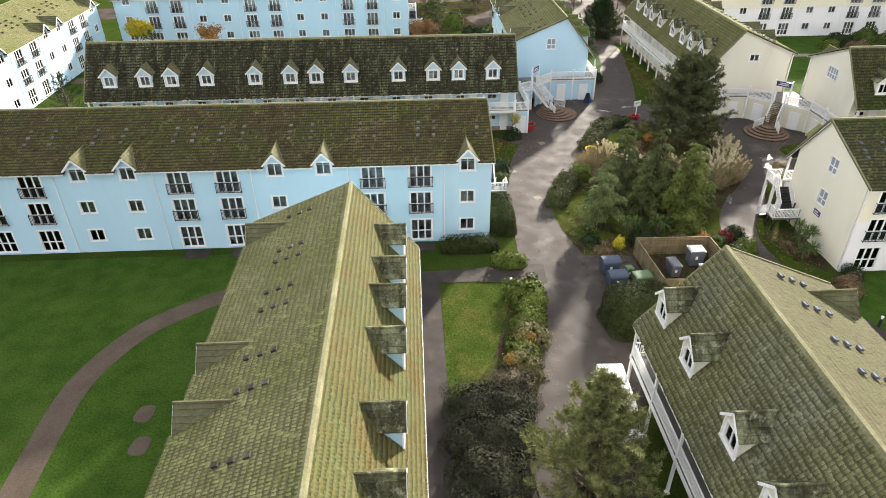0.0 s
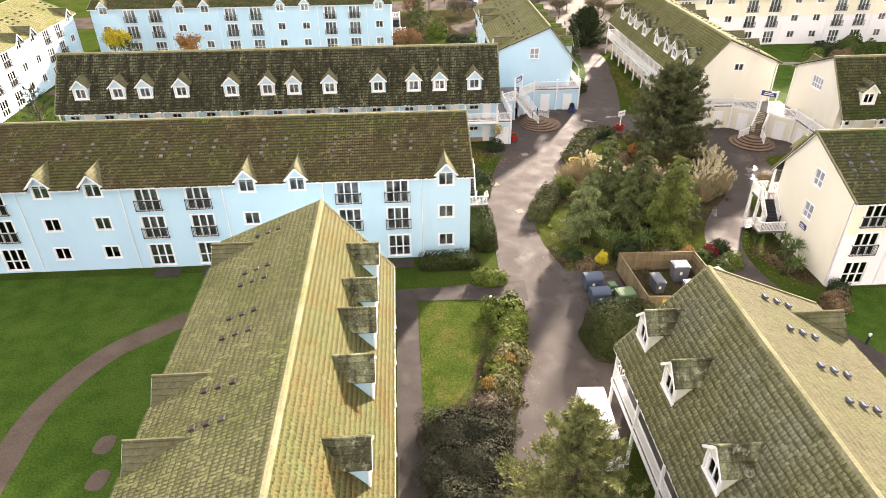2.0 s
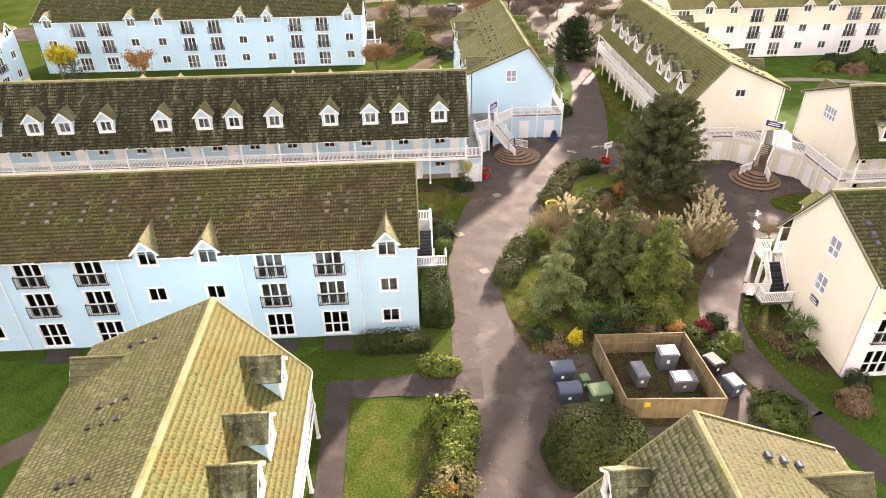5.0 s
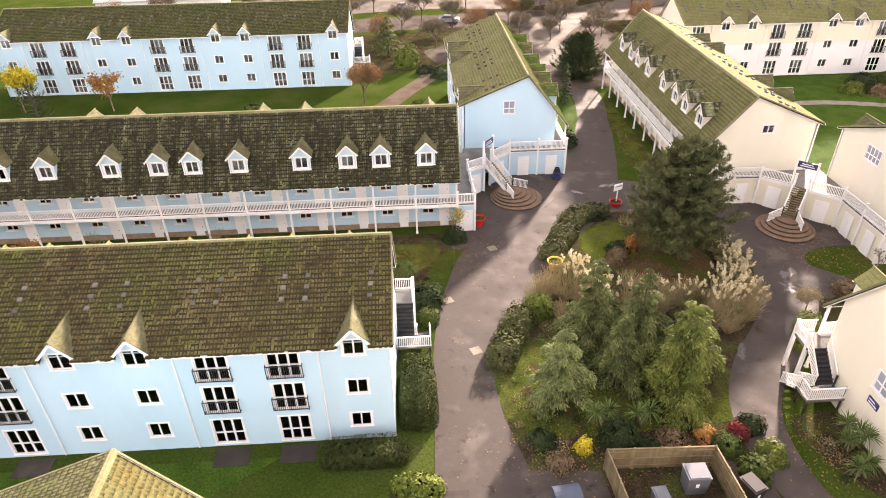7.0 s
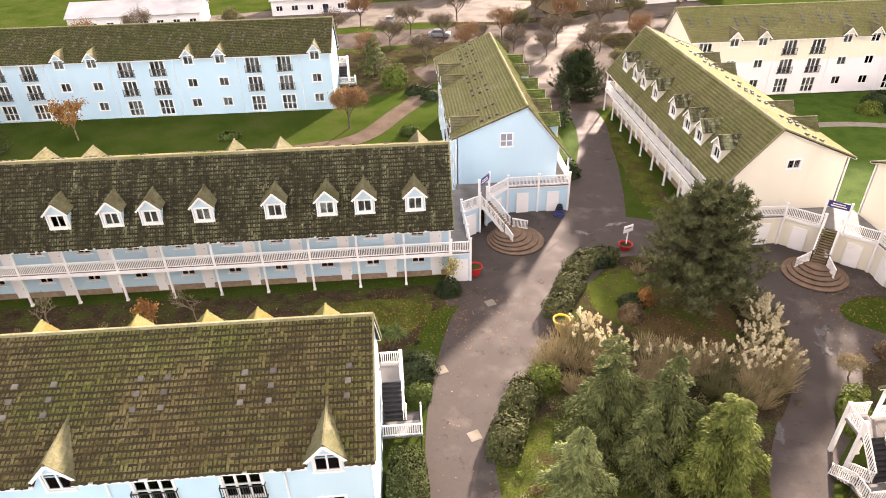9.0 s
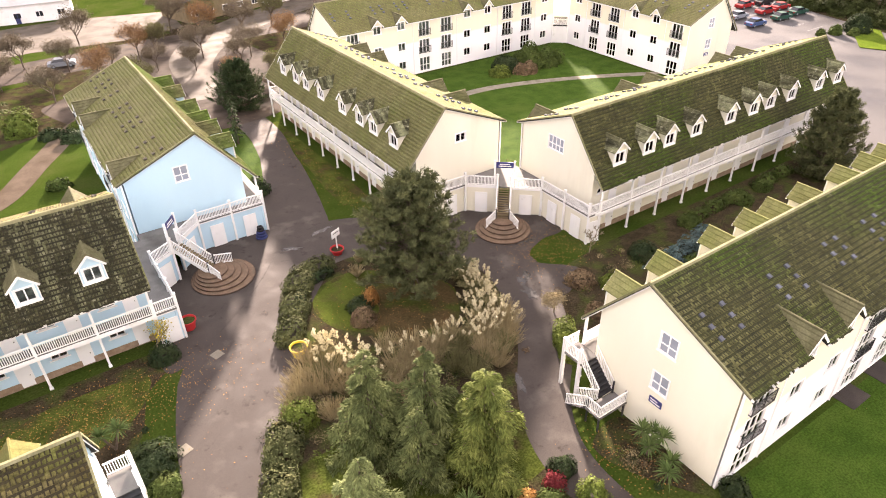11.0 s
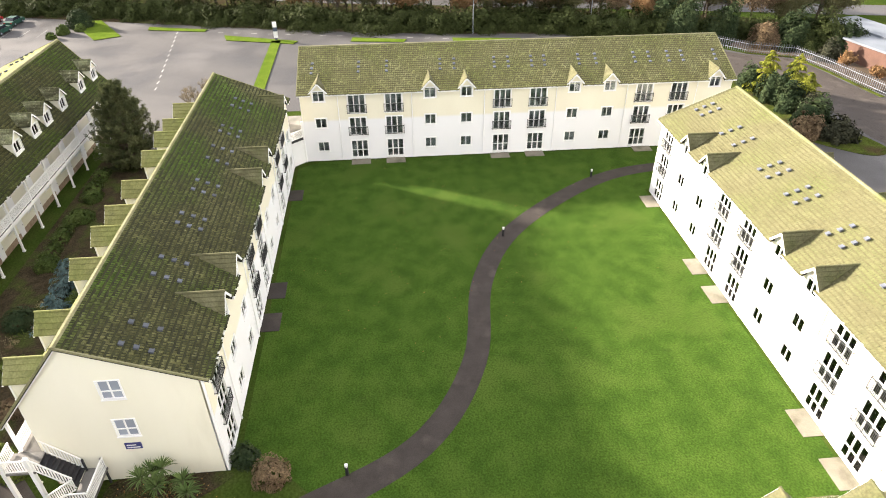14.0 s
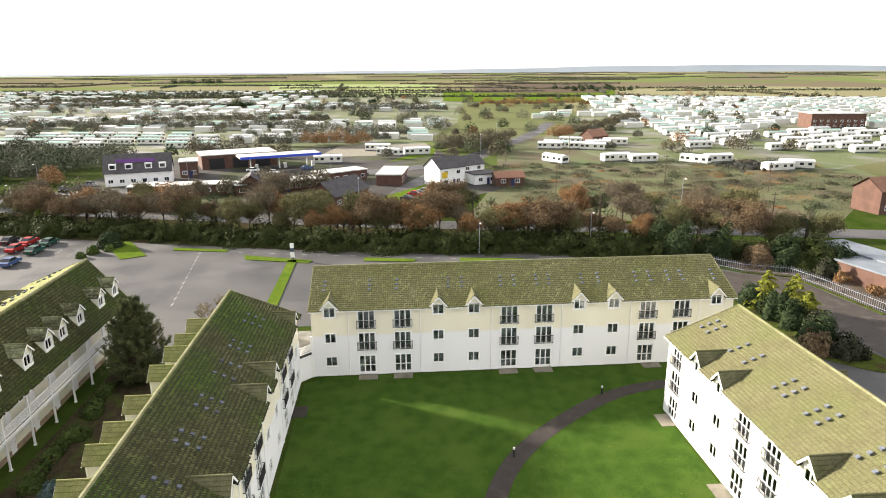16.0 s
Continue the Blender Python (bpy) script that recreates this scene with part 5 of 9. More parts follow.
# drives and paths
structure("road_drive", curve_ribbon([(-4, -60), (-0.5, -40), (2.2, -26), (4.4, -17.5), (5.2, -11), (4.6, -5.5), (4.0, 1), (4.0, 6), (5.4, 12), (8.2, 18), (12.5, 25), (17.5, 31), (21.3, 38), (25.2, 52), (26.5, 64), (24, 85), (20, 110)], [7, 7, 6.8, 6.6, 6.6, 6.4, 4.6, 4.4, 5.6, 8.2, 8.5, 9, 6.2, 4.0, 4.2, 5, 6], 0.022), M["asphalt"], "worn damp tarmac drive between the blocks", "road")
structure("path_ring", curve_ribbon([(17.5, 31), (24, 30.5), (30, 25.5), (33.2, 20), (32.4, 14.5), (29.2, 8.6), (25.2, 4.2), (23.0, 0), (22.8, -5), (24.4, -10.6)], [8, 7, 5.6, 5.2, 4.8, 4.2, 3.6, 3.2, 2.8, 2.2], 0.027), M["asphalt"], "damp tarmac path round the pine garden", "path")
structure("path_lawn", curve_ribbon([(24.4, -10.6), (29.2, -19), (36.5, -23.5), (46, -25.4), (53.5, -29.2), (60.5, -36.6), (64.6, -44), (66, -54)], [2.2, 1.9, 1.8, 1.8, 1.8, 1.8, 1.8, 1.8], 0.027), M["dark_path"], "dark tarmac path winding across the lawn", "path")
structure("path_cross", curve_ribbon([(3.4, -5.9), (-0.4, -5.75), (-3, -5.8), (-7.4, -5.95)], [3.0, 2.5, 1.85, 1.85], 0.030), M["dark_path"], "dark tarmac path from the drive to the block", "path")
structure("path_block", curve_ribbon([(-6.62, -5.3), (-6.6, -24), (-6.6, -60)], 1.7, 0.034), M["dark_path"], "dark tarmac path along the block", "path")
structure("path_west", curve_ribbon([(-19.5, -6.2), (-23.87, -7.75), (-26.2, -9.3), (-28.5, -11.3), (-30.2, -14.1), (-31.3, -17.6), (-31.4, -22.2), (-31, -32), (-30, -60)], 1.9, 0.026), M["brown_path"], "tarmac path curving across the lawn", "path")
sheet("pavement_cream_steps", [(30, 24), (33, 28.5), (37, 31), (41.6, 27), (41.6, 20), (38.6, 19.4), (36.2, 18.4), (35.6, 16.8), (38, 13.8), (33, 12.4)], 0.024, "asphalt", "dark tarmac apron before the cream steps", "pavement")
sheet("path_drive_margin", [(1.6, -5.4), (4, -5.4), (4, 13), (2.4, 12), (2.1, 6), (2.1, 0)], 0.018, "soil", "worn earth strip beside the drive", "path", False)
sheet("pavement_blue_steps", [(4.6, 21.5), (9, 24), (14, 28.5), (17.5, 33), (18.5, 37), (12, 36.5), (6.5, 33), (4.6, 26)], 0.034, "asphalt", "dark tarmac apron before the blue steps", "pavement")
sheet("path_court", [(42, 54), (50, 55.5), (60, 55.8), (72, 52), (84, 46), (84, 44.5), (72, 50.5), (60, 54.2), (50, 54), (42, 52.5)], 0.03, "paving", "pale path across the further court", "path")
structure("path_north_west", curve_ribbon([(24, 84), (10, 80), (2, 68), (-4, 58), (-12, 55), (-30, 52), (-60, 50)], 3.0, 0.028), M["brown_path"], "buff gravel path past the lawn", "path")
# wet ground of the further car court
M["damp_concrete"] = surf("damp_brown_concrete", [(0.075, 0.063, 0.05), (0.115, 0.098, 0.078)], 0.4, 0.8, 0.15, 20, stain=((0.05, 0.042, 0.03), 0.3, 0.42, 0.66), grain=0.15, grain_scale=8, rough_var=0.1, spec=0.12)
structure("road_court", curve_ribbon([(24.5, 76), (25.5, 84), (28, 96), (34, 106), (42, 113), (54, 120), (70, 126)], [4.4, 5, 7.5, 9, 9.5, 10, 10], 0.042), M["damp_concrete"], "damp brown concrete road into the further court", "road")
sheet("court_north", [(-40, 108), (-8, 116), (6, 118), (22, 116), (33, 119), (34, 134), (14, 140), (-8, 138), (-44, 130)], 0.024, "damp_concrete", "damp brown concrete court before the chalets", "road", False)
# car park and estate road
sheet("car_park", [(86, -8), (86, 2), (90, 14), (99, 22), (99, 38), (102, 80), (150, 100), (142, 55), (133, 25), (124, -10), (119, -40), (116, -60), (108.6, -71.6), (102.8, -77.2), (99.8, -83.6), (94, -85.2), (82.5, -87), (70, -92), (60, -110), (46, -108), (60, -86), (74, -74), (80, -64), (86, -58), (86, -30)], 0.02, "carpark", "grey tarmac car park", "road", False)
sheet("car_park_apron", [(75, -1), (87, -3), (91, 14), (99, 22), (99, 38), (92, 30), (86, 22), (80, 16.5), (76, 12)], 0.018, "carpark", "tarmac apron at the end of the shrub border", "road", False)
sheet("verge_service_road", [(98, -66.6), (91, -69.8), (84.4, -76), (74, -75.6), (67, -77), (66, -73), (74, -66.5), (84, -66.5), (92, -63)], 0.07, "mossy_ground", "raised planted verge along the service road", "verge")
sheet("road_service", [(106, -71), (99, -69.4), (91, -71), (84.4, -77), (74, -76.8), (66, -79), (58, -90), (60, -107), (70, -91.8), (82.5, -86.4), (94, -84.7), (99.4, -83.2), (102.3, -77)], 0.03, "asphalt", "dark tarmac service road behind the blocks", "road")
sheet("verge_palisade", [(102.9, -77), (99.9, -83.4), (94, -84.9), (82.5, -86.6), (82.5, -87.3), (94, -85.5), (100.3, -84), (103.4, -77.4)], 0.09, "mossy_ground", "narrow grass kerb under the palisade fence", "verge", False)
sheet("yard_workshops", [(103.6, -78), (100.8, -84.4), (94.4, -86), (83, -87.8), (70, -93), (66, -118), (108, -122), (119, -98), (112, -75)], 0.016, "brown_path", "earth yard round the workshops", "yard", False)
structure("road_main", curve_ribbon([(200, 190), (174, 100), (157, 40), (148, 0), (142, -35), (134.5, -75), (127.5, -108), (116, -160), (100, -230)], 8.0, 0.03), M["carpark"], "wet main road beyond the hedge", "road")
structure("road_side", curve_ribbon([(146, -16), (165, -18.5), (186, -21), (213, -32), (241, -43), (284, -64), (340, -91), (410, -118)], [7, 6, 6, 8, 11, 8, 8, 8], 0.033), M["carpark"], "side road leading to the caravans", "road")
structure("road_village", curve_ribbon([(160, 120), (190, 75), (205, 30), (222, -10), (240, -42)], 9.0, 0.036), M["carpark"], "road before the shops", "road")
sheet("yard_south", [(20, -60), (76, -60), (86, -84), (80, -110), (20, -110)], 0.016, "carpark", "grey tarmac yard behind the far block", "yard", False)
sheet("field_green", [(686, -72), (640, -239), (940, -340), (1010, -97)], 0.3, "bright_lawn", "wide green field beyond the caravans", "field", False)
sheet("field_ploughed", [(900, -130), (860, -300), (1380, -483), (1490, -206)], 0.5, "brown_path", "brown ploughed field", "field", False)
sheet("field_olive", [(668, -256), (620, -453), (974, -699), (1078, -394)], 0.4, "dry_field", "dull olive stubble field", "field", False)
sheet("field_pasture", [(846, 133), (792, -66), (1368, -115), (1513, 250)], 0.35, "pasture", "pale green pasture field", "field", False)

PUDDLE = surf("rain_water", [(0.018, 0.016, 0.014), (0.034, 0.03, 0.026)], 1.6, 0.2, 0.05, 30, rough_var=0.25, spec=0.4)
for k, (x, y, rx, ry, turn) in enumerate([(22.0, 33.1, 1.1, 0.3, 10), (18.4, 31.8, 0.9, 0.3, -30), (33.0, 15.5, 0.9, 0.5, 40), (32.2, 13.8, 0.55, 1.0, 0), (24.7, 6.1, 0.3, 1.1, -35), (28.6, 11.5, 0.3, 0.9, -40), (37.0, 20.0, 1.0, 0.2, -10)]):
    rp = random.Random(k)
    ring = [(rx * (1 + w) * math.cos(a * math.tau / 17), ry * (1 + w) * math.sin(a * math.tau / 17)) for a, w in ((a, rp.uniform(-0.5, 0.35)) for a in range(17))]
    thing("puddle", "shallow rain puddle on damp tarmac", "puddle", pose(x, y, 0.036, 0, 0, turn), "puddles", data=Mesh().prism(smooth_outline(ring), -0.01, 0.004).done("puddle", PUDDLE))

# ---- stair halls at the block corners, steps and platforms ----
def steps_round(parent, centre, radius, toward, mat):
    back = Vector((toward[0] - centre[0], toward[1] - centre[1])).normalized()
    for i in range(5):
        r = radius - i * 0.36
        c = Vector(centre) + back * 0.22 * i
        part("step", Mesh().lathe([(r - 0.05, 0.0 if i == 0 else 0.15 * i - 0.005), (r - 0.05, 0.15 * i + 0.09), (r, 0.15 * i + 0.095), (r, 0.15 * i + 0.145), (r - 0.01, 0.15 * i + 0.15), (r - 0.3, 0.15 * i + 0.15)], 44, tuple(c)), M["step_edge"], parent)
        part("tread", Mesh().lathe([(r - 0.06, 0.15 * i + 0.154), (0.01, 0.15 * i + 0.156)], 44, tuple(c)), M[mat], parent, "brown brick tread")


def stair_hall(label, rails, deck, stair, low_paint, rings, sign_at, panels):
    """A raised corner deck with a straight flight down to round steps."""
    hall = thing("stair_hall", label, "stairs")
    part("deck", Mesh().prism(deck, DECK_Z - 0.16, DECK_Z), M["deck"], hall, "grey walkway deck")
    for a, b in zip(rails, rails[1:]):
        if a is None or b is None:
            continue
        add_rail(hall, (*a, DECK_Z), (*b, DECK_Z))
        d = (Vector(b) - Vector(a)).normalized()
        nrm = Vector((d.y, -d.x))
        w = Mesh()
        ins = Vector((-d.y, d.x)) * 0.12
        p, q = Vector(a) + ins, Vector(b) + ins
        p2, q2 = p + ins * 1.2, q + ins * 1.2
        w.prism([tuple(p), tuple(q), tuple(q2), tuple(p2)], 0.0, DECK_Z - 0.162)
        part("lower_wall", w, M[low_paint], hall)
        part("fascia", Mesh().bar((*(Vector(a) - ins * 0.2), DECK_Z - 0.12), (*(Vector(b) - ins * 0.2), DECK_Z - 0.12), 0.04, 0.3), M["white"], hall)
        n = max(1, int((Vector(b) - Vector(a)).length / 2.2))
        for i in range(n + 1):
            c = Vector(a).lerp(Vector(b), i / n)
            part("post", shared("hall_post", lambda: Mesh().box(-0.09, 0.09, -0.09, 0.09, 0, RAIL_Z + 0.2).box(-0.12, 0.12, -0.12, 0.12, RAIL_Z + 0.2, RAIL_Z + 0.26).done("post", M["white"])), None, hall, m=Matrix.Translation((*c, 0)))
            if i < n and panels:
                mid = Vector(a).lerp(Vector(b), (i + 0.5) / n) - ins * 0.18
                part("door_leaf", shared(("hall_panel",), lambda: Mesh().box(-0.62, 0.62, -0.03, 0.03, 0.05, 2.3).box(-0.02, 0.02, -0.045, 0.045, 0.05, 2.3).done("door_leaf", M["white"])), None, hall, m=Matrix.Translation((*mid, 0)) @ Matrix.Rotation(math.atan2(d.y, d.x), 4, "Z"))
    top, bottom, width = Vector((*stair[0], DECK_Z)), Vector((*stair[1], 0.7)), stair[2]
    flat = Vector((bottom.x - top.x, bottom.y - top.y, 0))
    side = Vector((-flat.y, flat.x, 0)).normalized() * width / 2
    n = 13
    for i in range(n):
        a = top + (bottom - top) * ((i + 1) / (n + 1))
        f = flat / (n + 1)
        t = Mesh().prism([tuple((a + side - f * 0.1)[:2]), tuple((a - side - f * 0.1)[:2]), tuple((a - side + f * 1.05)[:2]), tuple((a + side + f * 1.05)[:2])], a.z - 0.05, a.z)
        part("tread", t, M["timber"], hall, "brown timber stair tread")
    for s in (1, -1):
        add_rail(hall, tuple(top + side * s), tuple(bottom + side * s))
        part("stringer", Mesh().bar(top + side * s - Vector((0, 0, 0.1)), bottom + side * s - Vector((0, 0, 0.1)), 0.06, 0.26), M["white"], hall)
        end = bottom + side * s
        out = end + flat.normalized() * 1.35 + side.normalized() * s * 0.9
        add_rail(hall, tuple(end), (out.x, out.y, 0.35))
        part("newel", Mesh().box(end.x - 0.06, end.x + 0.06, end.y - 0.06, end.y + 0.06, 0.3, 1.8), M["iron"], hall)
    steps_round(hall, rings[0], rings[1], stair[0], "brick_step")
    # name board on two posts over the stair head
    board = Mesh().box(-0.85, 0.85, -0.05, 0.05, DECK_Z + 2.0, DECK_Z + 2.6)
    m = Matrix.Translation((top.x, top.y, 0)) @ Matrix.Rotation(math.atan2(side.y, side.x), 4, "Z")
    bd = part("name_board", board, M["sign_blue"], hall, "navy board with pale lettering", m)
    for k, wd in ((0, 0.62), (1, 0.5)):
        for y in (-0.056, 0.05):
            part("lettering", Mesh().box(-wd, wd, y, y + 0.006, DECK_Z + 2.15 + 0.2 * k, DECK_Z + 2.25 + 0.2 * k), M["white"], bd)
    for x in (-0.95, 0.95):
        part("sign_post", Mesh().box(x - 0.09, x + 0.09, -0.09, 0.09, DECK_Z, DECK_Z + 2.75), M["white"], hall, m=m)
    return hall


stair_hall("white-railed stair deck with round brick steps, blue walls", [(5.05, 24.96), (6.7, 24.96), (6.6, 31.9), (8.5, 33.0), None, (9.3, 34.2), (11.7, 36.4), (17.95, 36.4), (17.95, 37.4)],
           [(5.1, 24.9), (6.75, 24.9), (6.65, 31.9), (8.5, 33.0), (9.3, 34.2), (11.7, 36.35), (18.0, 36.35), (18.0, 37.43), (6.6, 37.43), (6.6, 36.3), (5.1, 36.3)],
           ((8.95, 33.6), (11.1, 32.0), 1.3), "blue", ((11.7, 31.1), 2.75), None, True)
stair_hall("white-railed stair deck with round brick steps, cream walls", [(29.7, 28.2), (32.5, 28.1), (35.8, 28.0), (38.15, 25.85), None, (39.05, 24.85), (41.3, 22.8), (41.3, 16.4), (42.55, 16.3)],
           [(29.7, 28.15), (35.8, 27.95), (38.15, 25.85), (39.05, 24.85), (41.25, 22.8), (41.25, 16.3), (42.5, 16.3), (42.5, 29.1), (29.7, 29.15)],
           ((38.65, 25.4), (37.1, 23.6), 1.3), "cream", ((36.6, 22.9), 2.7), None, True)


def corner_link(label, deck, diag, m=None):
    """The small raised link between two blocks, with a slanting white wall and rail."""
    link = thing("corner_link", label, "building")
    part("deck", Mesh().prism(deck, DECK_Z - 0.2, DECK_Z), M["deck"], link)
    (a, b) = diag
    d = (Vector(b) - Vector(a)).normalized()
    ins = Vector((d.y, -d.x)) * 0.2
    part("wall", Mesh().prism([a, b, tuple(Vector(b) - ins), tuple(Vector(a) - ins)], 0, DECK_Z - 0.2), M["white"], link)
    part("fascia", Mesh().bar((*a, DECK_Z - 0.1), (*b, DECK_Z - 0.1), 0.12, 0.26), M["iron"], link)
    add_rail(link, (*a, DECK_Z), (*b, DECK_Z))
    part("back_wall", Mesh().prism([tuple(Vector(a) + Vector((3.4, 4.6))), tuple(Vector(a) + Vector((6.0, 2.0))), tuple(Vector(a) + Vector((6.1, 2.1))), tuple(Vector(a) + Vector((3.5, 4.7)))], DECK_Z, 6.4), M["cream"], link)
    for t in (0.03, 0.97):
        c = Vector(a).lerp(Vector(b), t)
        part("post", Mesh().box(c.x - 0.1, c.x + 0.1, c.y - 0.1, c.y + 0.1, 0, 5.0), M["white"], link)


corner_link("white-walled corner link with rail between two cream blocks", [(69.42, -7.0), (70.75, -8.45), (77, -8.45), (77, -0.5), (69.42, -0.5)], ((69.42, -7.05), (70.72, -8.45)))
corner_link("white corner link with dark doorway in the far court", [(83.05, 67.2), (85.1, 65.2), (91, 65.2), (91, 73), (83.05, 73)], ((83.05, 67.1), (85.1, 65.2)))

# ---- plants ----
def leafy(name, *cols, island=0.35):
    return surf(name, list(cols), 0.9, 0.75, 0.0, island=island, grain=0.15, grain_scale=4, spec=0.05)


P = {
    "box": leafy("clipped_hedge_leaf", (0.034, 0.052, 0.014), (0.055, 0.080, 0.021), (0.08, 0.105, 0.03)),
    "dark": leafy("dark_shrub_leaf", (0.018, 0.030, 0.014), (0.030, 0.045, 0.020), (0.045, 0.060, 0.026)),
    "olive": leafy("olive_shrub_leaf", (0.060, 0.085, 0.018), (0.095, 0.125, 0.025), (0.12, 0.15, 0.035)),
    "cypress": leafy("cypress_spray", (0.043, 0.056, 0.021), (0.08, 0.097, 0.035), (0.132, 0.152, 0.056)),
    "pale_cypress": leafy("pale_cypress_spray", (0.07, 0.09, 0.034), (0.12, 0.145, 0.055), (0.17, 0.20, 0.08)),
    "bright": leafy("bright_conifer_spray", (0.05, 0.068, 0.017), (0.09, 0.112, 0.027), (0.145, 0.165, 0.045)),
    "pine": leafy("pine_needles", (0.022, 0.038, 0.018), (0.038, 0.058, 0.025), (0.06, 0.08, 0.035)),
    "grey_pine": leafy("grey_green_pine_needles", (0.054, 0.064, 0.03), (0.092, 0.104, 0.046), (0.15, 0.158, 0.074)),
    "twig": leafy("grey_brown_fine_twigs", (0.10, 0.08, 0.052), (0.14, 0.115, 0.078), (0.18, 0.15, 0.105), island=0.15),
    "twig_olive": leafy("olive_brown_fine_twigs", (0.09, 0.088, 0.038), (0.125, 0.12, 0.055), (0.16, 0.15, 0.075), island=0.15),
    "twig_rust": leafy("russet_fine_twigs", (0.17, 0.092, 0.042), (0.22, 0.13, 0.062), (0.26, 0.165, 0.085), island=0.15),
    "heather": leafy("dark_heather_leaf", (0.026, 0.028, 0.018), (0.038, 0.040, 0.025), (0.055, 0.056, 0.034), island=0.2),
    "young_pine": leafy("light_pine_needles", (0.11, 0.12, 0.045), (0.17, 0.185, 0.07), (0.25, 0.26, 0.105)),
    "pale_hedge": leafy("grey_olive_hedge_leaf", (0.052, 0.06, 0.024), (0.075, 0.084, 0.034), (0.10, 0.106, 0.045)),
    "hedge": leafy("olive_clipped_hedge_leaf", (0.025, 0.033, 0.011), (0.038, 0.049, 0.016), (0.055, 0.067, 0.023)),
    "spruce": leafy("blue_spruce_needles", (0.05, 0.085, 0.085), (0.085, 0.125, 0.12)),
    "gold": leafy("golden_conifer", (0.10, 0.12, 0.018), (0.17, 0.185, 0.026), (0.24, 0.24, 0.038)),
    # Distance haze is put into these three greyed leaf colours.
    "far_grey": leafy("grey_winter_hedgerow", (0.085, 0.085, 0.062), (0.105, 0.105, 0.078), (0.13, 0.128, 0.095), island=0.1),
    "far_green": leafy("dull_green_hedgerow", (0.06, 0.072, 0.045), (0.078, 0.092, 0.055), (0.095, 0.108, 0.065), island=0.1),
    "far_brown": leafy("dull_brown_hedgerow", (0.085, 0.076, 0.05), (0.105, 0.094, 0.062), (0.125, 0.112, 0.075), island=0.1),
    "amber": leafy("amber_autumn_leaf", (0.24, 0.15, 0.035), (0.34, 0.22, 0.06), (0.44, 0.32, 0.12)),
    "straw": leafy("straw_coloured_fine_twigs", (0.205, 0.165, 0.09), (0.27, 0.22, 0.122), (0.34, 0.285, 0.165), island=0.15),
    "yellow": leafy("yellow_leaf", (0.35, 0.28, 0.02), (0.50, 0.42, 0.04)),
    "red": leafy("red_leaf", (0.10, 0.018, 0.02), (0.17, 0.032, 0.034)),
    "rust": leafy("autumn_leaf", (0.20, 0.09, 0.03), (0.30, 0.15, 0.05), (0.36, 0.22, 0.07)),
    "brown": leafy("dry_twigs_and_leaf", (0.09, 0.06, 0.035), (0.14, 0.10, 0.06), (0.19, 0.14, 0.08)),
    "plume": leafy("pampas_plume", (0.50, 0.44, 0.27), (0.68, 0.62, 0.43), island=0.15),
    "blade": leafy("pampas_blade", (0.16, 0.15, 0.07), (0.26, 0.23, 0.12)),
    "palm": leafy("cordyline_blade", (0.06, 0.10, 0.03), (0.11, 0.15, 0.05)),
    "bark": surf("bark", [(0.07, 0.052, 0.038), (0.13, 0.10, 0.075)], 3.0, 0.9, 0.4, 20, grain=0.2),
    "pale_bark": surf("pale_twig_bark", [(0.165, 0.135, 0.088), (0.25, 0.21, 0.14)], 3.0, 0.9, 0.3, 20, grain=0.2),
}


def leaf_quads(pos, out, size, rng, aspect=0.5, spread=0.8):
    """Small leaf quads at pos that face about the way out."""
    n = len(pos)
    nrm = out + rng.normal(0, spread, (n, 3))
    nrm /= np.linalg.norm(nrm, axis=1, keepdims=True) + 1e-9
    t = np.cross(nrm, rng.normal(0, 1, (n, 3)))
    t /= np.linalg.norm(t, axis=1, keepdims=True) + 1e-9
    b = np.cross(nrm, t)
    s = (size * rng.uniform(0.6, 1.3, n))[:, None]
    V = np.stack([pos - t * s - b * s * aspect * 0.4, pos - b * s * aspect + t * s * 0.2, pos + t * s, pos + b * s * aspect + t * s * 0.1], 1)
    return V


def quad_mesh(name, V, material, extra=None):
    n = len(V)
    return raw_mesh(name, V.reshape(-1, 3), np.arange(4 * n).reshape(n, 4), material)


def lumpy(dirs, rng, amount, k=5):
    """A smooth uneven factor for directions."""
    f = np.ones(len(dirs))
    for _ in range(k):
        a = rng.normal(0, 1, 3)
        f += amount / k * 2 * np.sin(dirs @ a * rng.uniform(2, 5) + rng.uniform(0, 6))
    return f


def bush_mesh(rx, ry, rz, mat, seed, leaf=0.1, density=75, boxy=0.0, lump=0.12):
    rng = np.random.default_rng(seed)
    area = 2.2 * (rx * ry + rx * rz + ry * rz)
    n = int(area * density)
    d = rng.normal(0, 1, (n, 3))
    d /= np.linalg.norm(d, axis=1, keepdims=True)
    d[:, 2] = np.abs(d[:, 2]) * 1.0 - 0.12
    d /= np.linalg.norm(d, axis=1, keepdims=True)
    out = d.copy()
    if boxy:
        p = 2 + 6 * boxy
        d = d / (np.sum(np.abs(d) ** p, axis=1, keepdims=True) ** (1 / p))
    r = lumpy(d, rng, lump) * (1 - np.abs(rng.normal(0, 0.07, n)))
    pos = d * r[:, None] * np.array([rx, ry, rz])
    pos[:, 2] = np.maximum(pos[:, 2] + 0.06, 0.03)
    V = leaf_quads(pos, out, leaf, rng, 0.55, 0.55)
    # a closed dark inside of larger leaves
    m = n // 5
    pin = pos[:m] * 0.82
    W = leaf_quads(pin, out[:m], leaf * 2.6, rng, 0.8, 0.3)
    return quad_mesh("foliage", np.concatenate([V, W]), mat)


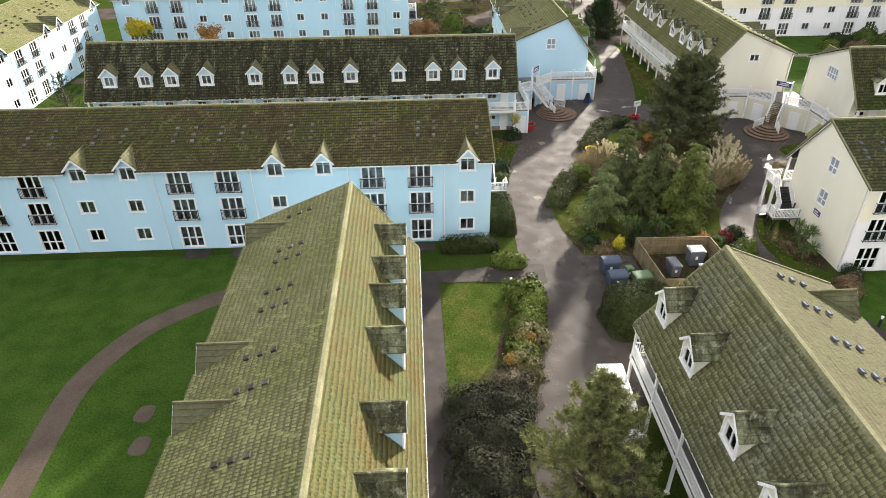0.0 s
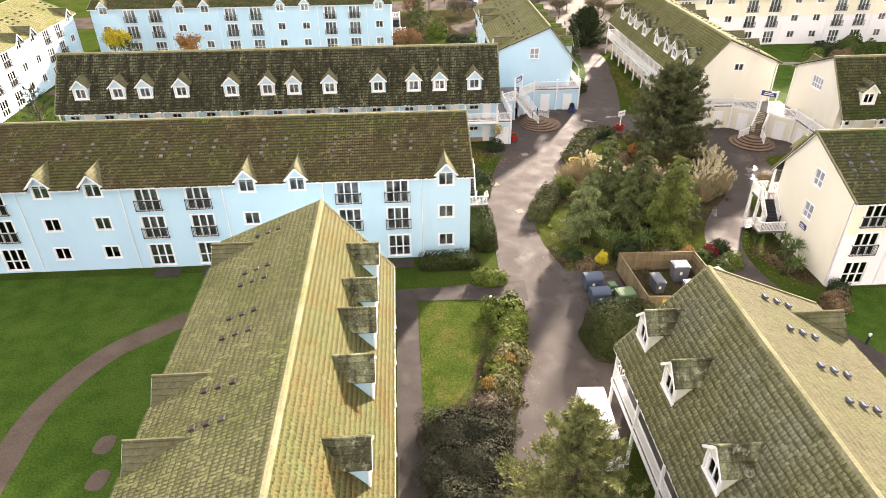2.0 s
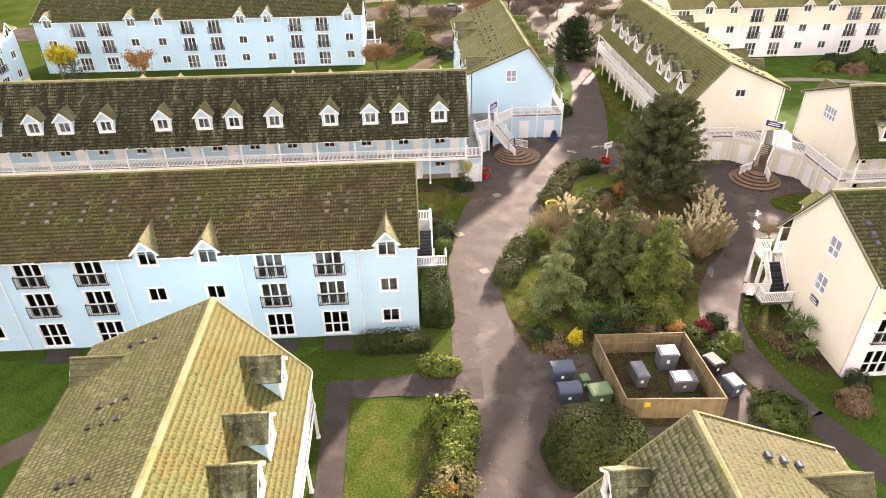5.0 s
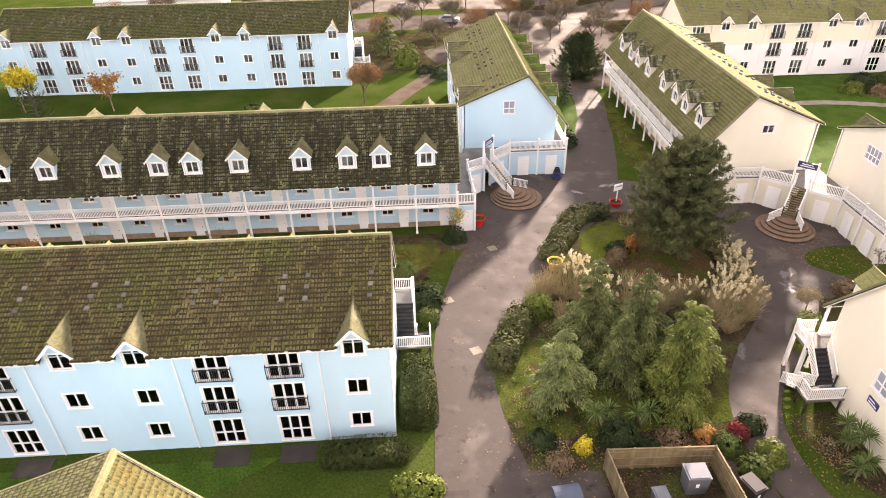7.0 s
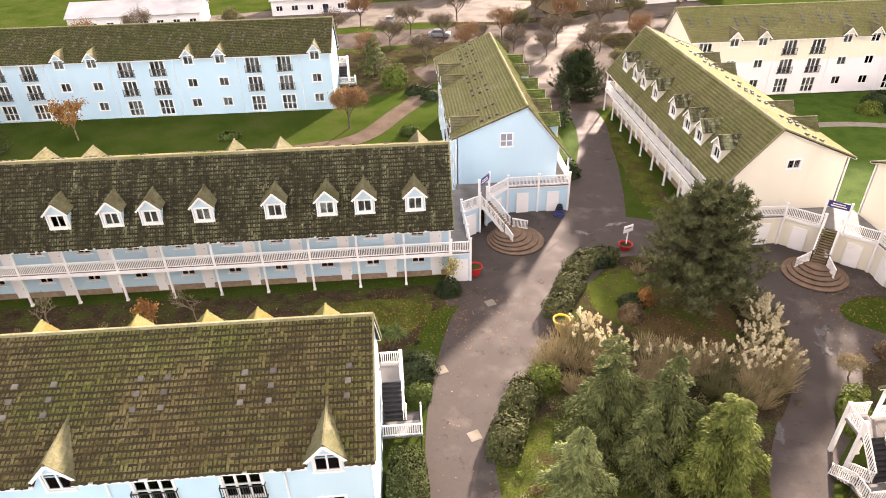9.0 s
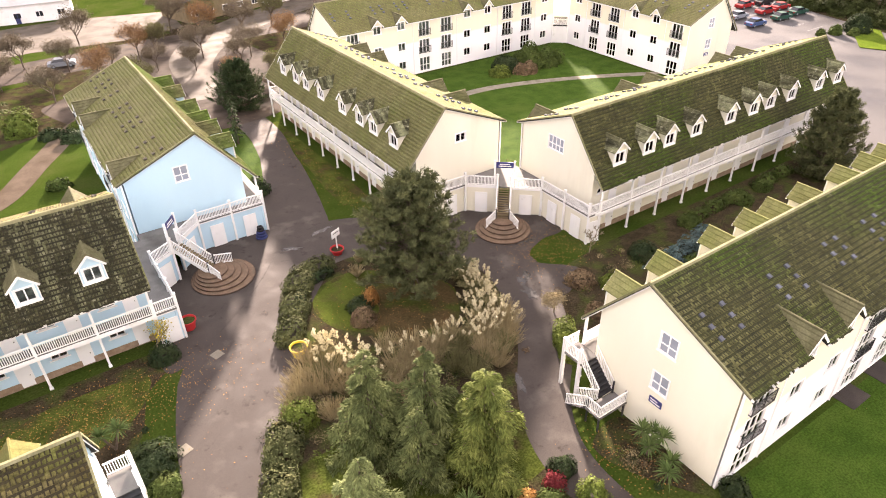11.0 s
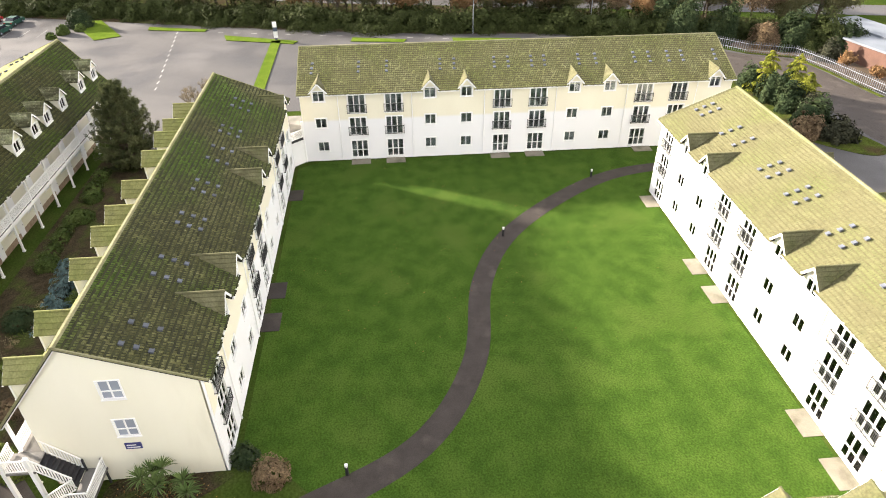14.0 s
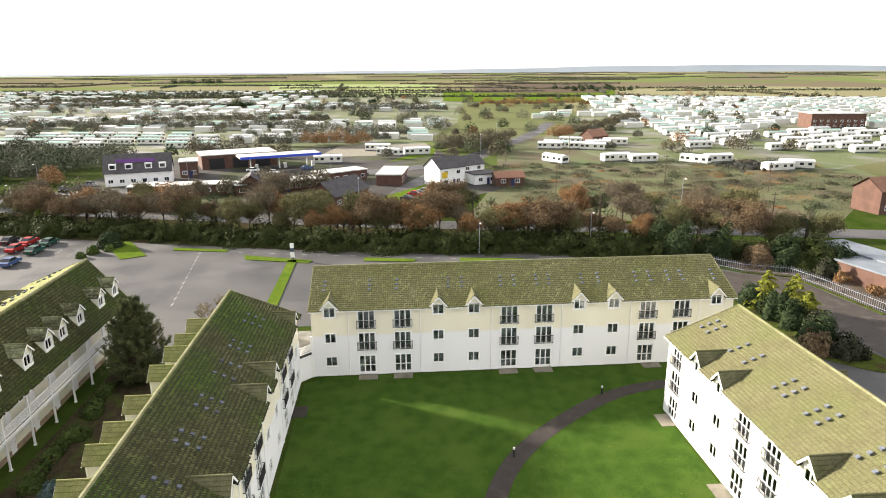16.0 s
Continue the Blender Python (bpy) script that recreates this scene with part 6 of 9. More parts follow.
def bush(label, x, y, rx, ry, rz, mat="box", seed=1, name="shrub", boxy=0.0, turn=0.0, leaf=0.065, density=170, group="", lump=0.12, category="shrub"):
    me = bush_mesh(rx, ry, rz, P[mat], seed, leaf, density, boxy, lump)
    return thing(name, label, category, pose(x, y, 0, 0, 0, turn), group, data=me)


def limb_mesh(height, seed, spread=0.5, levels=4, r0=0.16, mat="bark", start=0.3, fork=3, up=0.35, twig=0.012):
    """Trunk and limbs of a bare crown; returns the mesh and the twig ends."""
    rng = random.Random(seed)
    me, ends = Mesh(), []

    def grow(p, d, length, r, level):
        q = p + d * length
        me.tube(p, q, r, max(r * 0.62, twig), 6 if level < 2 else 4)
        if level >= levels:
            ends.append(q)
            return
        n = fork + (rng.random() < 0.5)
        for i in range(n):
            a = rng.uniform(0, math.tau)
            side = Vector((math.cos(a), math.sin(a), 0)) * rng.uniform(0.5, 1.0) * spread * 2
            nd = (d + side + Vector((0, 0, up * rng.uniform(0.2, 1)))).normalized()
            s = p.lerp(q, rng.uniform(0.55, 1.0))
            grow(s, nd, length * rng.uniform(0.55, 0.8), max(r * 0.55, twig), level + 1)
        ends.append(q)
    grow(Vector((0, 0, -0.05)), Vector((rng.uniform(-0.05, 0.05), rng.uniform(-0.05, 0.05), 1)).normalized(), height * start, r0, 0)
    return me.done("trunk", P[mat]), ends


def bare_tree(label, x, y, height, seed, leaf_mat=None, per=6, leaf=0.12, mat="pale_bark", spread=0.5, name="tree", turn=0.0, fork=3, levels=4, up=0.35, group="", start=0.3, r0=0.13):
    t = thing(name, label, "tree", pose(x, y, 0, 0, 0, turn), group)
    data, ends = limb_mesh(height, seed, spread, levels, r0, mat, fork=fork, up=up, start=start)
    part("trunk", data, None, t, "bare trunk and limbs")
    if leaf_mat and per:
        rng = np.random.default_rng(seed)
        e = np.array([tuple(v) for v in ends])
        pos = np.repeat(e, per, 0) + rng.normal(0, height * 0.035, (len(e) * per, 3))
        part("crown", quad_mesh("crown", leaf_quads(pos, rng.normal(0, 1, pos.shape), leaf, rng, 0.6), P[leaf_mat]), None, t)
    return t


def conifer(label, x, y, height, radius, seed, mat="cypress", leaf=0.17, dense=1.0, name="conifer_tree", droop=0.35, low=0.12, tip=0.6, group="", density=2600):
    """A conifer: tiers of drooping branches clothed in sprays."""
    rng = np.random.default_rng(seed)
    t = thing(name, label, "tree", pose(x, y, 0, 0, 0, seed * 37 % 360), group)
    tr = Mesh().tube((0, 0, -0.05), (0, 0, height * 0.5), 0.17, 0.1, 7).tube((0, 0, height * 0.5), (0, 0, height * 0.97), 0.1, 0.02, 6)
    pos, out = [], []
    nb = int(46 * dense)
    for i in range(nb):
        f = low + (1 - low) * (i + rng.uniform(0, 1)) / nb
        z = height * f
        reach = radius * (1 - f) ** tip * rng.choice((0.62, 0.85, 1.0, 1.18)) * rng.uniform(0.88, 1.1) + 0.15
        a = i * 2.4 + rng.normal(0, 0.3)
        dirv = np.array([math.cos(a), math.sin(a), 0])
        m = int(density / nb * (0.35 + reach / radius))
        s = rng.uniform(0.12, 1, m) ** 0.7
        side = rng.normal(0, 1, m) * 0.2 * reach * (1.1 - s * 0.55)
        p = np.outer(s * reach, dirv) + np.outer(side, [-dirv[1], dirv[0], 0])
        p[:, 2] = z + 0.25 * reach * s - droop * reach * s ** 2 - np.abs(rng.normal(0, 0.10, m)) * reach - np.abs(side) * 0.3
        pos.append(p)
        lead = np.tile(dirv, (m, 1)) + np.outer(np.sign(side) * 0.7, [-dirv[1], dirv[0], 0]) + rng.normal(0, 0.25, (m, 3))
        lead[:, 2] -= 0.25 + 0.5 * s
        out.append(lead / np.linalg.norm(lead, axis=1, keepdims=True))
        if i % 3 == 0:
            tr.bar((0, 0, z), tuple(np.array([0, 0, z]) + dirv * reach * 0.7 + [0, 0, -0.05]), 0.035)
    pos, out = np.concatenate(pos), np.concatenate(out)
    pos[:, 2] = np.maximum(pos[:, 2], 0.05)
    part("trunk", tr, P["bark"], t)
    wide = np.cross(out, np.array([0, 0, 1.0]) + rng.normal(0, 0.45, out.shape))
    wide /= np.linalg.norm(wide, axis=1, keepdims=True) + 1e-9
    s = (leaf * rng.uniform(0.6, 1.3, len(pos)))[:, None]
    V = np.stack([pos - out * s * 0.9, pos + wide * s * 0.36, pos + out * s * 1.2, pos - wide * s * 0.36], 1)
    part("crown", quad_mesh("crown", V, P[mat]), None, t)
    return t


def pine(label, x, y, height, radius, seed, mat="pine", limbs=60, base=0.2, group="", shoots=6, needle=0.095, cone=0.55):
    """A pine: whorled limbs that bend upwards, each with upright bottle-brush shoots of needles, and gaps between."""
    rng = np.random.default_rng(seed)
    t = thing("pine_tree", label, "tree", pose(x, y, 0, 0, 0, seed * 53 % 360), group)
    tr = Mesh().tube((0, 0, -0.05), (0.1, 0, height * 0.55), 0.2, 0.13, 8).tube((0.1, 0, height * 0.55), (0, 0.1, height * 0.97), 0.13, 0.03, 6)
    pos, axis, side = [], [], []
    for i in range(limbs):
        g = (i + rng.uniform(0, 1)) / limbs
        f = base + (1 - base) * g ** 0.9
        prof = min(1.0, 0.62 + g * 1.9) * (1.04 - g) ** cone
        reach = radius * prof * rng.uniform(0.62, 1.12)
        a = i * 2.4 + rng.normal(0, 0.35)
        out = np.array([math.cos(a), math.sin(a), 0.0])
        start = np.array([0.05, 0.03, height * f - 0.28 * reach])
        rise = reach * rng.uniform(0.22, 0.5)
        tip = start + out * reach + [0, 0, rise]
        tr.tube(tuple(start), tuple(start + out * reach * 0.6 + [0, 0, rise * 0.35]), 0.045, 0.028, 5).tube(tuple(start + out * reach * 0.6 + [0, 0, rise * 0.35]), tuple(tip), 0.028, 0.012, 4)
        for k in range(shoots):
            s = 1.0 if k == 0 else rng.uniform(0.3, 1.0)
            w = rng.normal(0, 0.2) * reach * (1.15 - s)
            c = start + out * reach * s + [0, 0, rise * s ** 1.8] + np.array([-out[1], out[0], 0]) * w
            d = out * rng.uniform(0.1, 0.75) + [0, 0, rng.uniform(0.5, 1.0)] + rng.normal(0, 0.3, 3)
            d /= np.linalg.norm(d)
            n = 44
            along = rng.uniform(-0.5, 0.5, n) * rng.uniform(0.45, 0.8)
            r = rng.normal(0, 1, (n, 3))
            r -= np.outer(r @ d, d)
            r /= np.linalg.norm(r, axis=1, keepdims=True) + 1e-9
            lead = r * 0.8 + d * 0.75
            lead /= np.linalg.norm(lead, axis=1, keepdims=True)
            pos.append(c + np.outer(along, d))
            axis.append(lead)
            side.append(np.cross(lead, rng.normal(0, 1, (n, 3))))
    part("trunk", tr, P["bark"], t)
    pos, axis, side = np.concatenate(pos), np.concatenate(axis), np.concatenate(side)
    side /= np.linalg.norm(side, axis=1, keepdims=True) + 1e-9
    k = radius / 3.6
    s = (needle * k * rng.uniform(0.7, 1.3, len(pos)))[:, None]
    V = np.stack([pos, pos + axis * s * 0.9 + side * s * 0.13, pos + axis * s * 2.0, pos + axis * s * 0.9 - side * s * 0.13], 1)
    part("crown", quad_mesh("crown", V, P[mat]), None, t)
    return t


def pampas(x, y, n, seed, height=2.2):
    """A clump of pampas grass: arching blades below, pale plumes above."""
    rng = np.random.default_rng(seed)
    t = thing("pampas_grass", "pampas grass clump with cream feathery plumes", "grass", pose(x, y, 0), "pampas round the pine bed")
    a = rng.uniform(0, math.tau, 520)
    s = rng.uniform(0.1, 1, 520)
    L = rng.uniform(0.8, 1.6, 520)
    d = np.stack([np.cos(a), np.sin(a), np.zeros_like(a)], -1)
    p = d * (s * L * 0.7)[:, None]
    p[:, 2] = 1.3 * s - 0.75 * s ** 2 + 0.05
    part("foliage", quad_mesh("foliage", leaf_quads(p, d + [0, 0, 0.7], 0.24, rng, 0.14, 0.35), P["blade"]), None, t)
    V = []
    stems = Mesh()
    for i in range(max(3, int(n * 0.72))):
        b = rng.uniform(0, math.tau)
        lean = rng.uniform(0.15, 1.15)
        top = np.array([math.cos(b) * lean, math.sin(b) * lean, height * rng.uniform(0.5, 0.98)])
        stems.bar((0.1 * math.cos(b), 0.1 * math.sin(b), 0), tuple(top), 0.018)
        k = 55
        q = rng.uniform(0, 1, k)
        axis = np.array([math.cos(b) * 0.26, math.sin(b) * 0.26, 0.55])
        pp = top + np.outer(q, axis) + rng.normal(0, 1, (k, 3)) * (0.075 * np.sin(math.pi * np.clip(q, 0.08, 0.95)))[:, None]
        V.append(leaf_quads(pp, rng.normal(0, 1, (k, 3)), 0.1, rng, 0.35, 0.5))
    part("stem_bundle", stems, P["blade"], t)
    part("plumes", quad_mesh("plumes", np.concatenate(V), P["plume"]), None, t, "cream feathery plumes")
    return t


def twig_clump(label, x, y, height, seed, mat="straw", stems=90):
    """A leafless shrub: thin straight stems fanning from the ground, each with two side twigs."""
    rng = np.random.default_rng(seed)
    t = thing("twiggy_shrub", label, "shrub", pose(x, y, 0), "leafless garden shrubs")
    crown = Mesh()
    for _ in range(stems):
        b, lean = rng.uniform(0, math.tau), height * 0.62 * math.sqrt(rng.uniform(0, 1))
        foot = Vector((math.cos(b), math.sin(b), 0)) * (lean * 0.25)
        tip = Vector((math.cos(b) * lean, math.sin(b) * lean, height * rng.uniform(0.55, 1.0) * (1 - 0.25 * lean / height)))
        crown.bar(foot, tip, 0.016)
        for u in (rng.uniform(0.35, 0.6), rng.uniform(0.55, 0.85)):
            p = foot.lerp(tip, u)
            crown.bar(p, p + Vector((rng.normal(0, 0.22), rng.normal(0, 0.22), rng.uniform(0.12, 0.4))) * (height / 2), 0.011)
    part("crown", crown, P[mat], t)
    return t


def cordyline(label, x, y, height, seed, heads=3):
    rng = np.random.default_rng(seed)
    t = thing("palm_shrub", label, "shrub", pose(x, y, 0))
    tr, V = Mesh(), []
    for h in range(heads):
        a = h * math.tau / heads + 0.5
        c = np.array([math.cos(a) * 0.6, math.sin(a) * 0.6, height * (0.55 + 0.2 * (h % 2))]) if heads > 1 else np.array([0, 0, height * 0.5])
        tr.tube((0, 0, 0), tuple(c), 0.09, 0.07, 6)
        for i in range(70):
            b, e = rng.uniform(0, math.tau), rng.uniform(-0.3, 1.2)
            d = np.array([math.cos(b) * math.cos(e), math.sin(b) * math.cos(e), math.sin(e)])
            side = np.cross(d, [0, 0, 1.0])
            side /= np.linalg.norm(side) + 1e-9
            L = rng.uniform(0.7, 1.1)
            tip = c + d * L + [0, 0, -0.25 * L * math.cos(e)]
            mid = c + d * L * 0.55
            V.append(np.array([c - side * 0.02, mid - side * 0.04, tip, mid + side * 0.04]))
    part("stem", tr, P["bark"], t)
    part("foliage", quad_mesh("foliage", np.array(V), P["palm"]), None, t)
    return t


# beds, lawns and leaf litter of the central garden
sheet("bed_central", [(6.8, -5.5), (5.6, 0), (5.4, 5), (6.6, 9), (10.0, 14.2), (11.8, 19), (13.4, 23), (17.2, 27.3), (22.5, 27.6), (28.5, 25.4), (31.6, 19.5), (30.8, 14.5), (27.8, 9.0), (24.2, 4.0), (22.4, -0.5), (21.8, -8.5), (15, -11.2), (11.8, -10), (11.3, -4)], 0.016, "soil", "leaf-strewn planting bed", "soil")
sheet("lawn_garden_north", [(16.2, 21.6), (17.6, 24.6), (21.4, 25.2), (24.6, 22.6), (27.4, 18.4), (24.8, 15.2), (21.0, 15.8), (17.2, 18.4)], 0.021, "mossy_ground", "thin mossy garden lawn under the pine", "lawn")
M["garden_lawn"] = surf("soft_garden_grass", [(0.044, 0.062, 0.012), (0.072, 0.092, 0.018)], 0.6, 0.95, 0.4, 24, stain=((0.06, 0.06, 0.02), 0.5, 0.54, 0.7), grain=0.3, grain_scale=12, detail=8.0, spec=0.0)
M["mulch"] = surf("brown_needle_mulch", [(0.045, 0.036, 0.017), (0.066, 0.05, 0.023), (0.085, 0.056, 0.027)], 0.6, 0.95, 0.6, 14, stain=((0.05, 0.062, 0.016), 0.4, 0.5, 0.62), grain=0.4, grain_scale=7, detail=8.0, spec=0.0)
sheet("bed_mulch", [(20.6, 21.6), (22.6, 23.4), (25.0, 22.2), (27.2, 18.6), (25.4, 14.6), (22.4, 14.0), (19.4, 15.2), (19.0, 17.6), (20.8, 19.4)], 0.024, "mulch", "brown needle mulch under the pine", "soil")
sheet("lawn_garden_bright", [(16.5, 21.8), (17.8, 24.2), (20.2, 24.6), (20.9, 22.6), (19.2, 20.6), (18.4, 18.6), (17.0, 19.4)], 0.026, "garden_lawn", "small bright lawn in the garden", "lawn")
sheet("lawn_garden_south", [(6.1, 5.2), (8.0, 8.2), (11.4, 8.6), (16, 8), (21, 6.4), (23.4, 3.4), (22.8, 0.2), (17.5, -0.6), (11.1, -0.9), (8.3, -0.9), (6.6, 0.8)], 0.021, "mossy_ground", "small mossy lawn under the conifers", "lawn")
sheet("lawn_island", [(-5.7, -9.4), (-5.4, -7.6), (-4.6, -7.15), (-2.2, -7.1), (-0.2, -7.3), (-0.3, -9.8), (-1.1, -12.4), (-1.95, -15.3), (-2.9, -17.4), (-4.3, -19.2), (-5.72, -20.2), (-5.72, -14)], 0.02, "worn_lawn", "yellowing grass strip beside the drive", "lawn")
sheet("bed_island", [(-0.7, -7.4), (1.6, -7.6), (2.3, -10), (1.6, -14.5), (0.3, -20), (-1.6, -27), (-2.4, -34), (-6.0, -34), (-6.0, -20.5), (-3.6, -17), (-1.6, -12)], 0.018, "soil", "planting bed beside the drive", "soil")
sheet("bed_blue_gallery", [(-44, 24.6), (4.6, 24.6), (5.6, 23), (2.6, 20.5), (1.6, 17), (-0.6, 13.8), (-44, 13.8)], 0.014, "soil", "leaf-strewn border between the blue blocks", "soil", False)
sheet("lawn_gallery", [(-8, 20.2), (-4, 22.8), (1.5, 22.8), (3.2, 21.8), (1.2, 18.5), (-3, 17)], 0.02, "mossy_ground", "thin shaded grass with fallen leaves", "lawn")
sheet("bed_cream_gallery", [(29.5, 5.2), (34, 14.6), (42, 15.4), (83, 15.4), (83, 4.6), (29.5, 4.4)], 0.014, "soil", "shrub border between the cream blocks", "soil", False)
sheet("bed_stair", [(25.2, -0.5), (28.4, -0.4), (28.4, -7.2), (26.6, -5.5), (25.0, -2.5)], 0.02, "soil", "planted bed below the name board", "soil")
sheet("apron_store", [(6.8, -3.2), (11.6, -3.6), (12.0, -10.6), (18.6, -10.8), (19.0, -3.4), (21.4, -3.6), (21.6, -13), (12, -14), (8, -20), (5, -26), (2, -26), (4, -10)], 0.019, "asphalt", "tarmac yard by the bin store", "pavement", False)
sheet("verge_avenue", [(26.2, 36.4), (29.3, 35.4), (29.4, 62), (27.9, 62), (27.3, 50), (26.2, 41)], 0.02, "mossy_ground", "thin leaf-strewn grass strip below the arcade", "lawn", False)
sheet("verge_avenue_blue", [(18.3, 38), (20.2, 38.5), (24.0, 52), (24.2, 63), (18.3, 63)], 0.018, "lawn", "grass strip beside the blue block", "lawn", False)

pine("tall grey-green pine with loose spreading crown", 24.2, 19.6, 10.8, 5.6, 5, mat="grey_pine", limbs=210, base=0.17, shoots=11, needle=0.115, cone=0.5)
pine("young pine with open grey-green crown by the drive", 1.7, -28.3, 9.4, 4.5, 9, mat="young_pine", limbs=135, base=0.06, shoots=11, cone=0.85, needle=0.11)
conifer("broad bright green cypress with drooping sprays", 18.0, 1.7, 8.5, 2.9, 3, "bright", dense=1.25, density=27000, leaf=0.12, droop=0.55, tip=0.42, low=0.06)
conifer("grey-green cypress with drooping sprays", 16.0, 4.8, 9.1, 2.9, 4, density=19000, leaf=0.125, droop=0.5, tip=0.7, low=0.08)
conifer("pale grey-green young cypress with drooping sprays", 10.1, 1.9, 6.8, 2.6, 6, "pale_cypress", dense=0.8, density=13500, leaf=0.115, low=0.2, droop=0.45, tip=0.6)
conifer("grey-green cypress with drooping sprays", 13.4, 7.1, 8.4, 3.1, 7, density=19000, leaf=0.125, droop=0.5, tip=0.6, low=0.08)
conifer("slim cypress with drooping sprays", 14.5, 3.2, 6.6, 2.1, 8, density=11500, leaf=0.115, low=0.2, droop=0.5, tip=0.65)
conifer("grey-green cypress with drooping sprays", 20.2, 4.4, 5.2, 2.2, 14, density=10500, leaf=0.115, droop=0.5, tip=0.6, low=0.08)
for i, (x, y, n) in enumerate([(28.2, 19.2, 12), (29.2, 18.5, 15), (28.3, 17.7, 13), (29.4, 17.0, 17), (28.4, 16.2, 14), (27.4, 15.3, 12), (28.7, 14.8, 17), (26.8, 14.0, 12), (28.3, 13.4, 17), (27.1, 12.9, 14), (28.2, 12.1, 15), (26.6, 11.9, 14), (25.6, 12.5, 12), (25.4, 11.4, 12), (24.3, 12.1, 9), (23.4, 12.5, 7), (22.3, 12.2, 5), (21.1, 12.3, 6), (19.8, 12.6, 5), (18.7, 12.5, 6), (17.2, 12.5, 6), (16.4, 13.5, 11), (16.1, 14.6, 13), (15.2, 14.5, 11), (15.4, 15.8, 15), (14.2, 15.6, 11), (14.8, 16.7, 15), (14.0, 17.2, 11)]):
    pampas(x, y, n, 30 + i, 1.5 + 0.12 * (i * 7 % 5))
for i, (x, y, h) in enumerate([(11.6, 14.6, 2.2), (13.0, 13.4, 2.4), (24.4, 9.2, 2.4), (26.6, 9.8, 2.2), (14.2, 14.8, 1.8)]):
    twig_clump("leafless twiggy garden shrub", x, y, h, 70 + i)
rngu = np.random.default_rng(55)
for mat, lab, n, size in (("brown", "dry brown undergrowth over the garden soil", 90, 0.06), ("dark", "low dark ground-cover leaves in the beds", 50, 0.07), ("olive", "low green ground-cover tufts in the beds", 70, 0.07), ("straw", "dry pale stems and leaf mounds in the beds", 100, 0.055)):
    V = []
    for cx, cy, sx, sy, share in [(26.4, 10.6, 1.6, 1.2, 0.08), (20, 10.5, 4.0, 1.2, 0.1), (11.5, 11.5, 2.4, 3.2, 0.12), (9, 1, 2.0, 3.5, 0.1), (20.5, 6.5, 2.0, 2.4, 0.12), (-18, 18.5, 12, 2.4, 0.12), (42, 11, 6, 2.4, 0.08), (26.6, -3.0, 0.9, 2.0, 0.04)]:
        for _ in range(max(1, int(n * share))):
            c = np.array([rngu.normal(cx, sx * 0.6), rngu.normal(cy, sy * 0.6), 0.0])
            r = rngu.uniform(0.3, 0.85)
            d = rngu.normal(0, 1, (110, 3))
            d /= np.linalg.norm(d, axis=1, keepdims=True)
            d[:, 2] = np.abs(d[:, 2])
            V.append(leaf_quads(c + [0, 0, 0.04] + d * rngu.uniform(0.4, 1, (110, 1)) * [r, r, r * 0.65], d, size, rngu, 0.4, 0.7))
    tagged(new("undergrowth", quad_mesh("undergrowth", np.concatenate(V), P[mat])), lab, "undergrowth", kind="stuff")
twiggy = [twig_clump("dense leafless thicket shrub in the garden bed", x, y, 2.2, 250 + i, m, 120) for i, (x, y, m) in enumerate([(24.6, 10.2, "straw"), (21.8, 9.8, "twig_olive"), (12.0, 13.6, "straw")])]
for i, (x, y) in enumerate([(26.0, 11.2), (23.2, 11.4), (20.2, 11.2), (18.2, 11.8), (16.2, 12.2), (14.2, 12.6), (27.8, 12.0), (22.4, 8.4), (24.6, 8.4), (17.2, 9.8), (13.6, 14.6), (20.0, 12.8), (12.4, 10.8), (25.6, 9.2), (10.8, 13.0), (22.0, 12.2)]):
    copy_thing(twiggy[i % 3], pose(x, y, 0, 0, 0, i * 83 % 360) @ Matrix.Scale(0.85 + 0.1 * (i % 4), 4))
# clipped hedges and shrubs
bush("large domed clipped evergreen hedge", 9.7, -12.5, 3.2, 2.7, 2.6, "hedge", 41, "hedge", 0.25, leaf=0.06, density=300, lump=0.06)
bush("long clipped evergreen hedge below blue wall", -2.8, -1.6, 2.7, 1.0, 1.25, "hedge", 42, "hedge", 0.5, leaf=0.06, density=300, lump=0.05)
bush("tall clipped evergreen hedge beside outside stair", 0.7, 3.2, 1.25, 2.9, 2.2, "hedge", 43, "hedge", 0.6, leaf=0.06, density=300, lump=0.06)
bush("low spreading olive-green hedge", 0.5, -4.3, 1.5, 0.95, 1.0, "olive", 44, "hedge", 0.3, leaf=0.09, density=120)
bush("spreading olive-green shrub beside the drive", 1.2, -9.4, 1.6, 1.7, 1.3, "olive", 45, "shrub", 0.3, leaf=0.1, density=110, lump=0.2)
bush("spreading olive-green shrub beside the drive", 0.8, -12.6, 1.5, 1.6, 1.1, "olive", 46, "shrub", 0.2, leaf=0.1, density=100, lump=0.2)
bare_tree("tangled shrub with yellow and pale leaves", 0.2, -15.0, 2.6, 47, "amber", 12, 0.08, "pale_bark", 0.8, "autumn_shrub", fork=4, levels=3, r0=0.05, start=0.22)
bare_tree("tangled shrub with yellow and pale leaves", -1.0, -17.4, 2.8, 48, "amber", 12, 0.08, "pale_bark", 0.8, "autumn_shrub", fork=4, levels=3, r0=0.05, start=0.22)
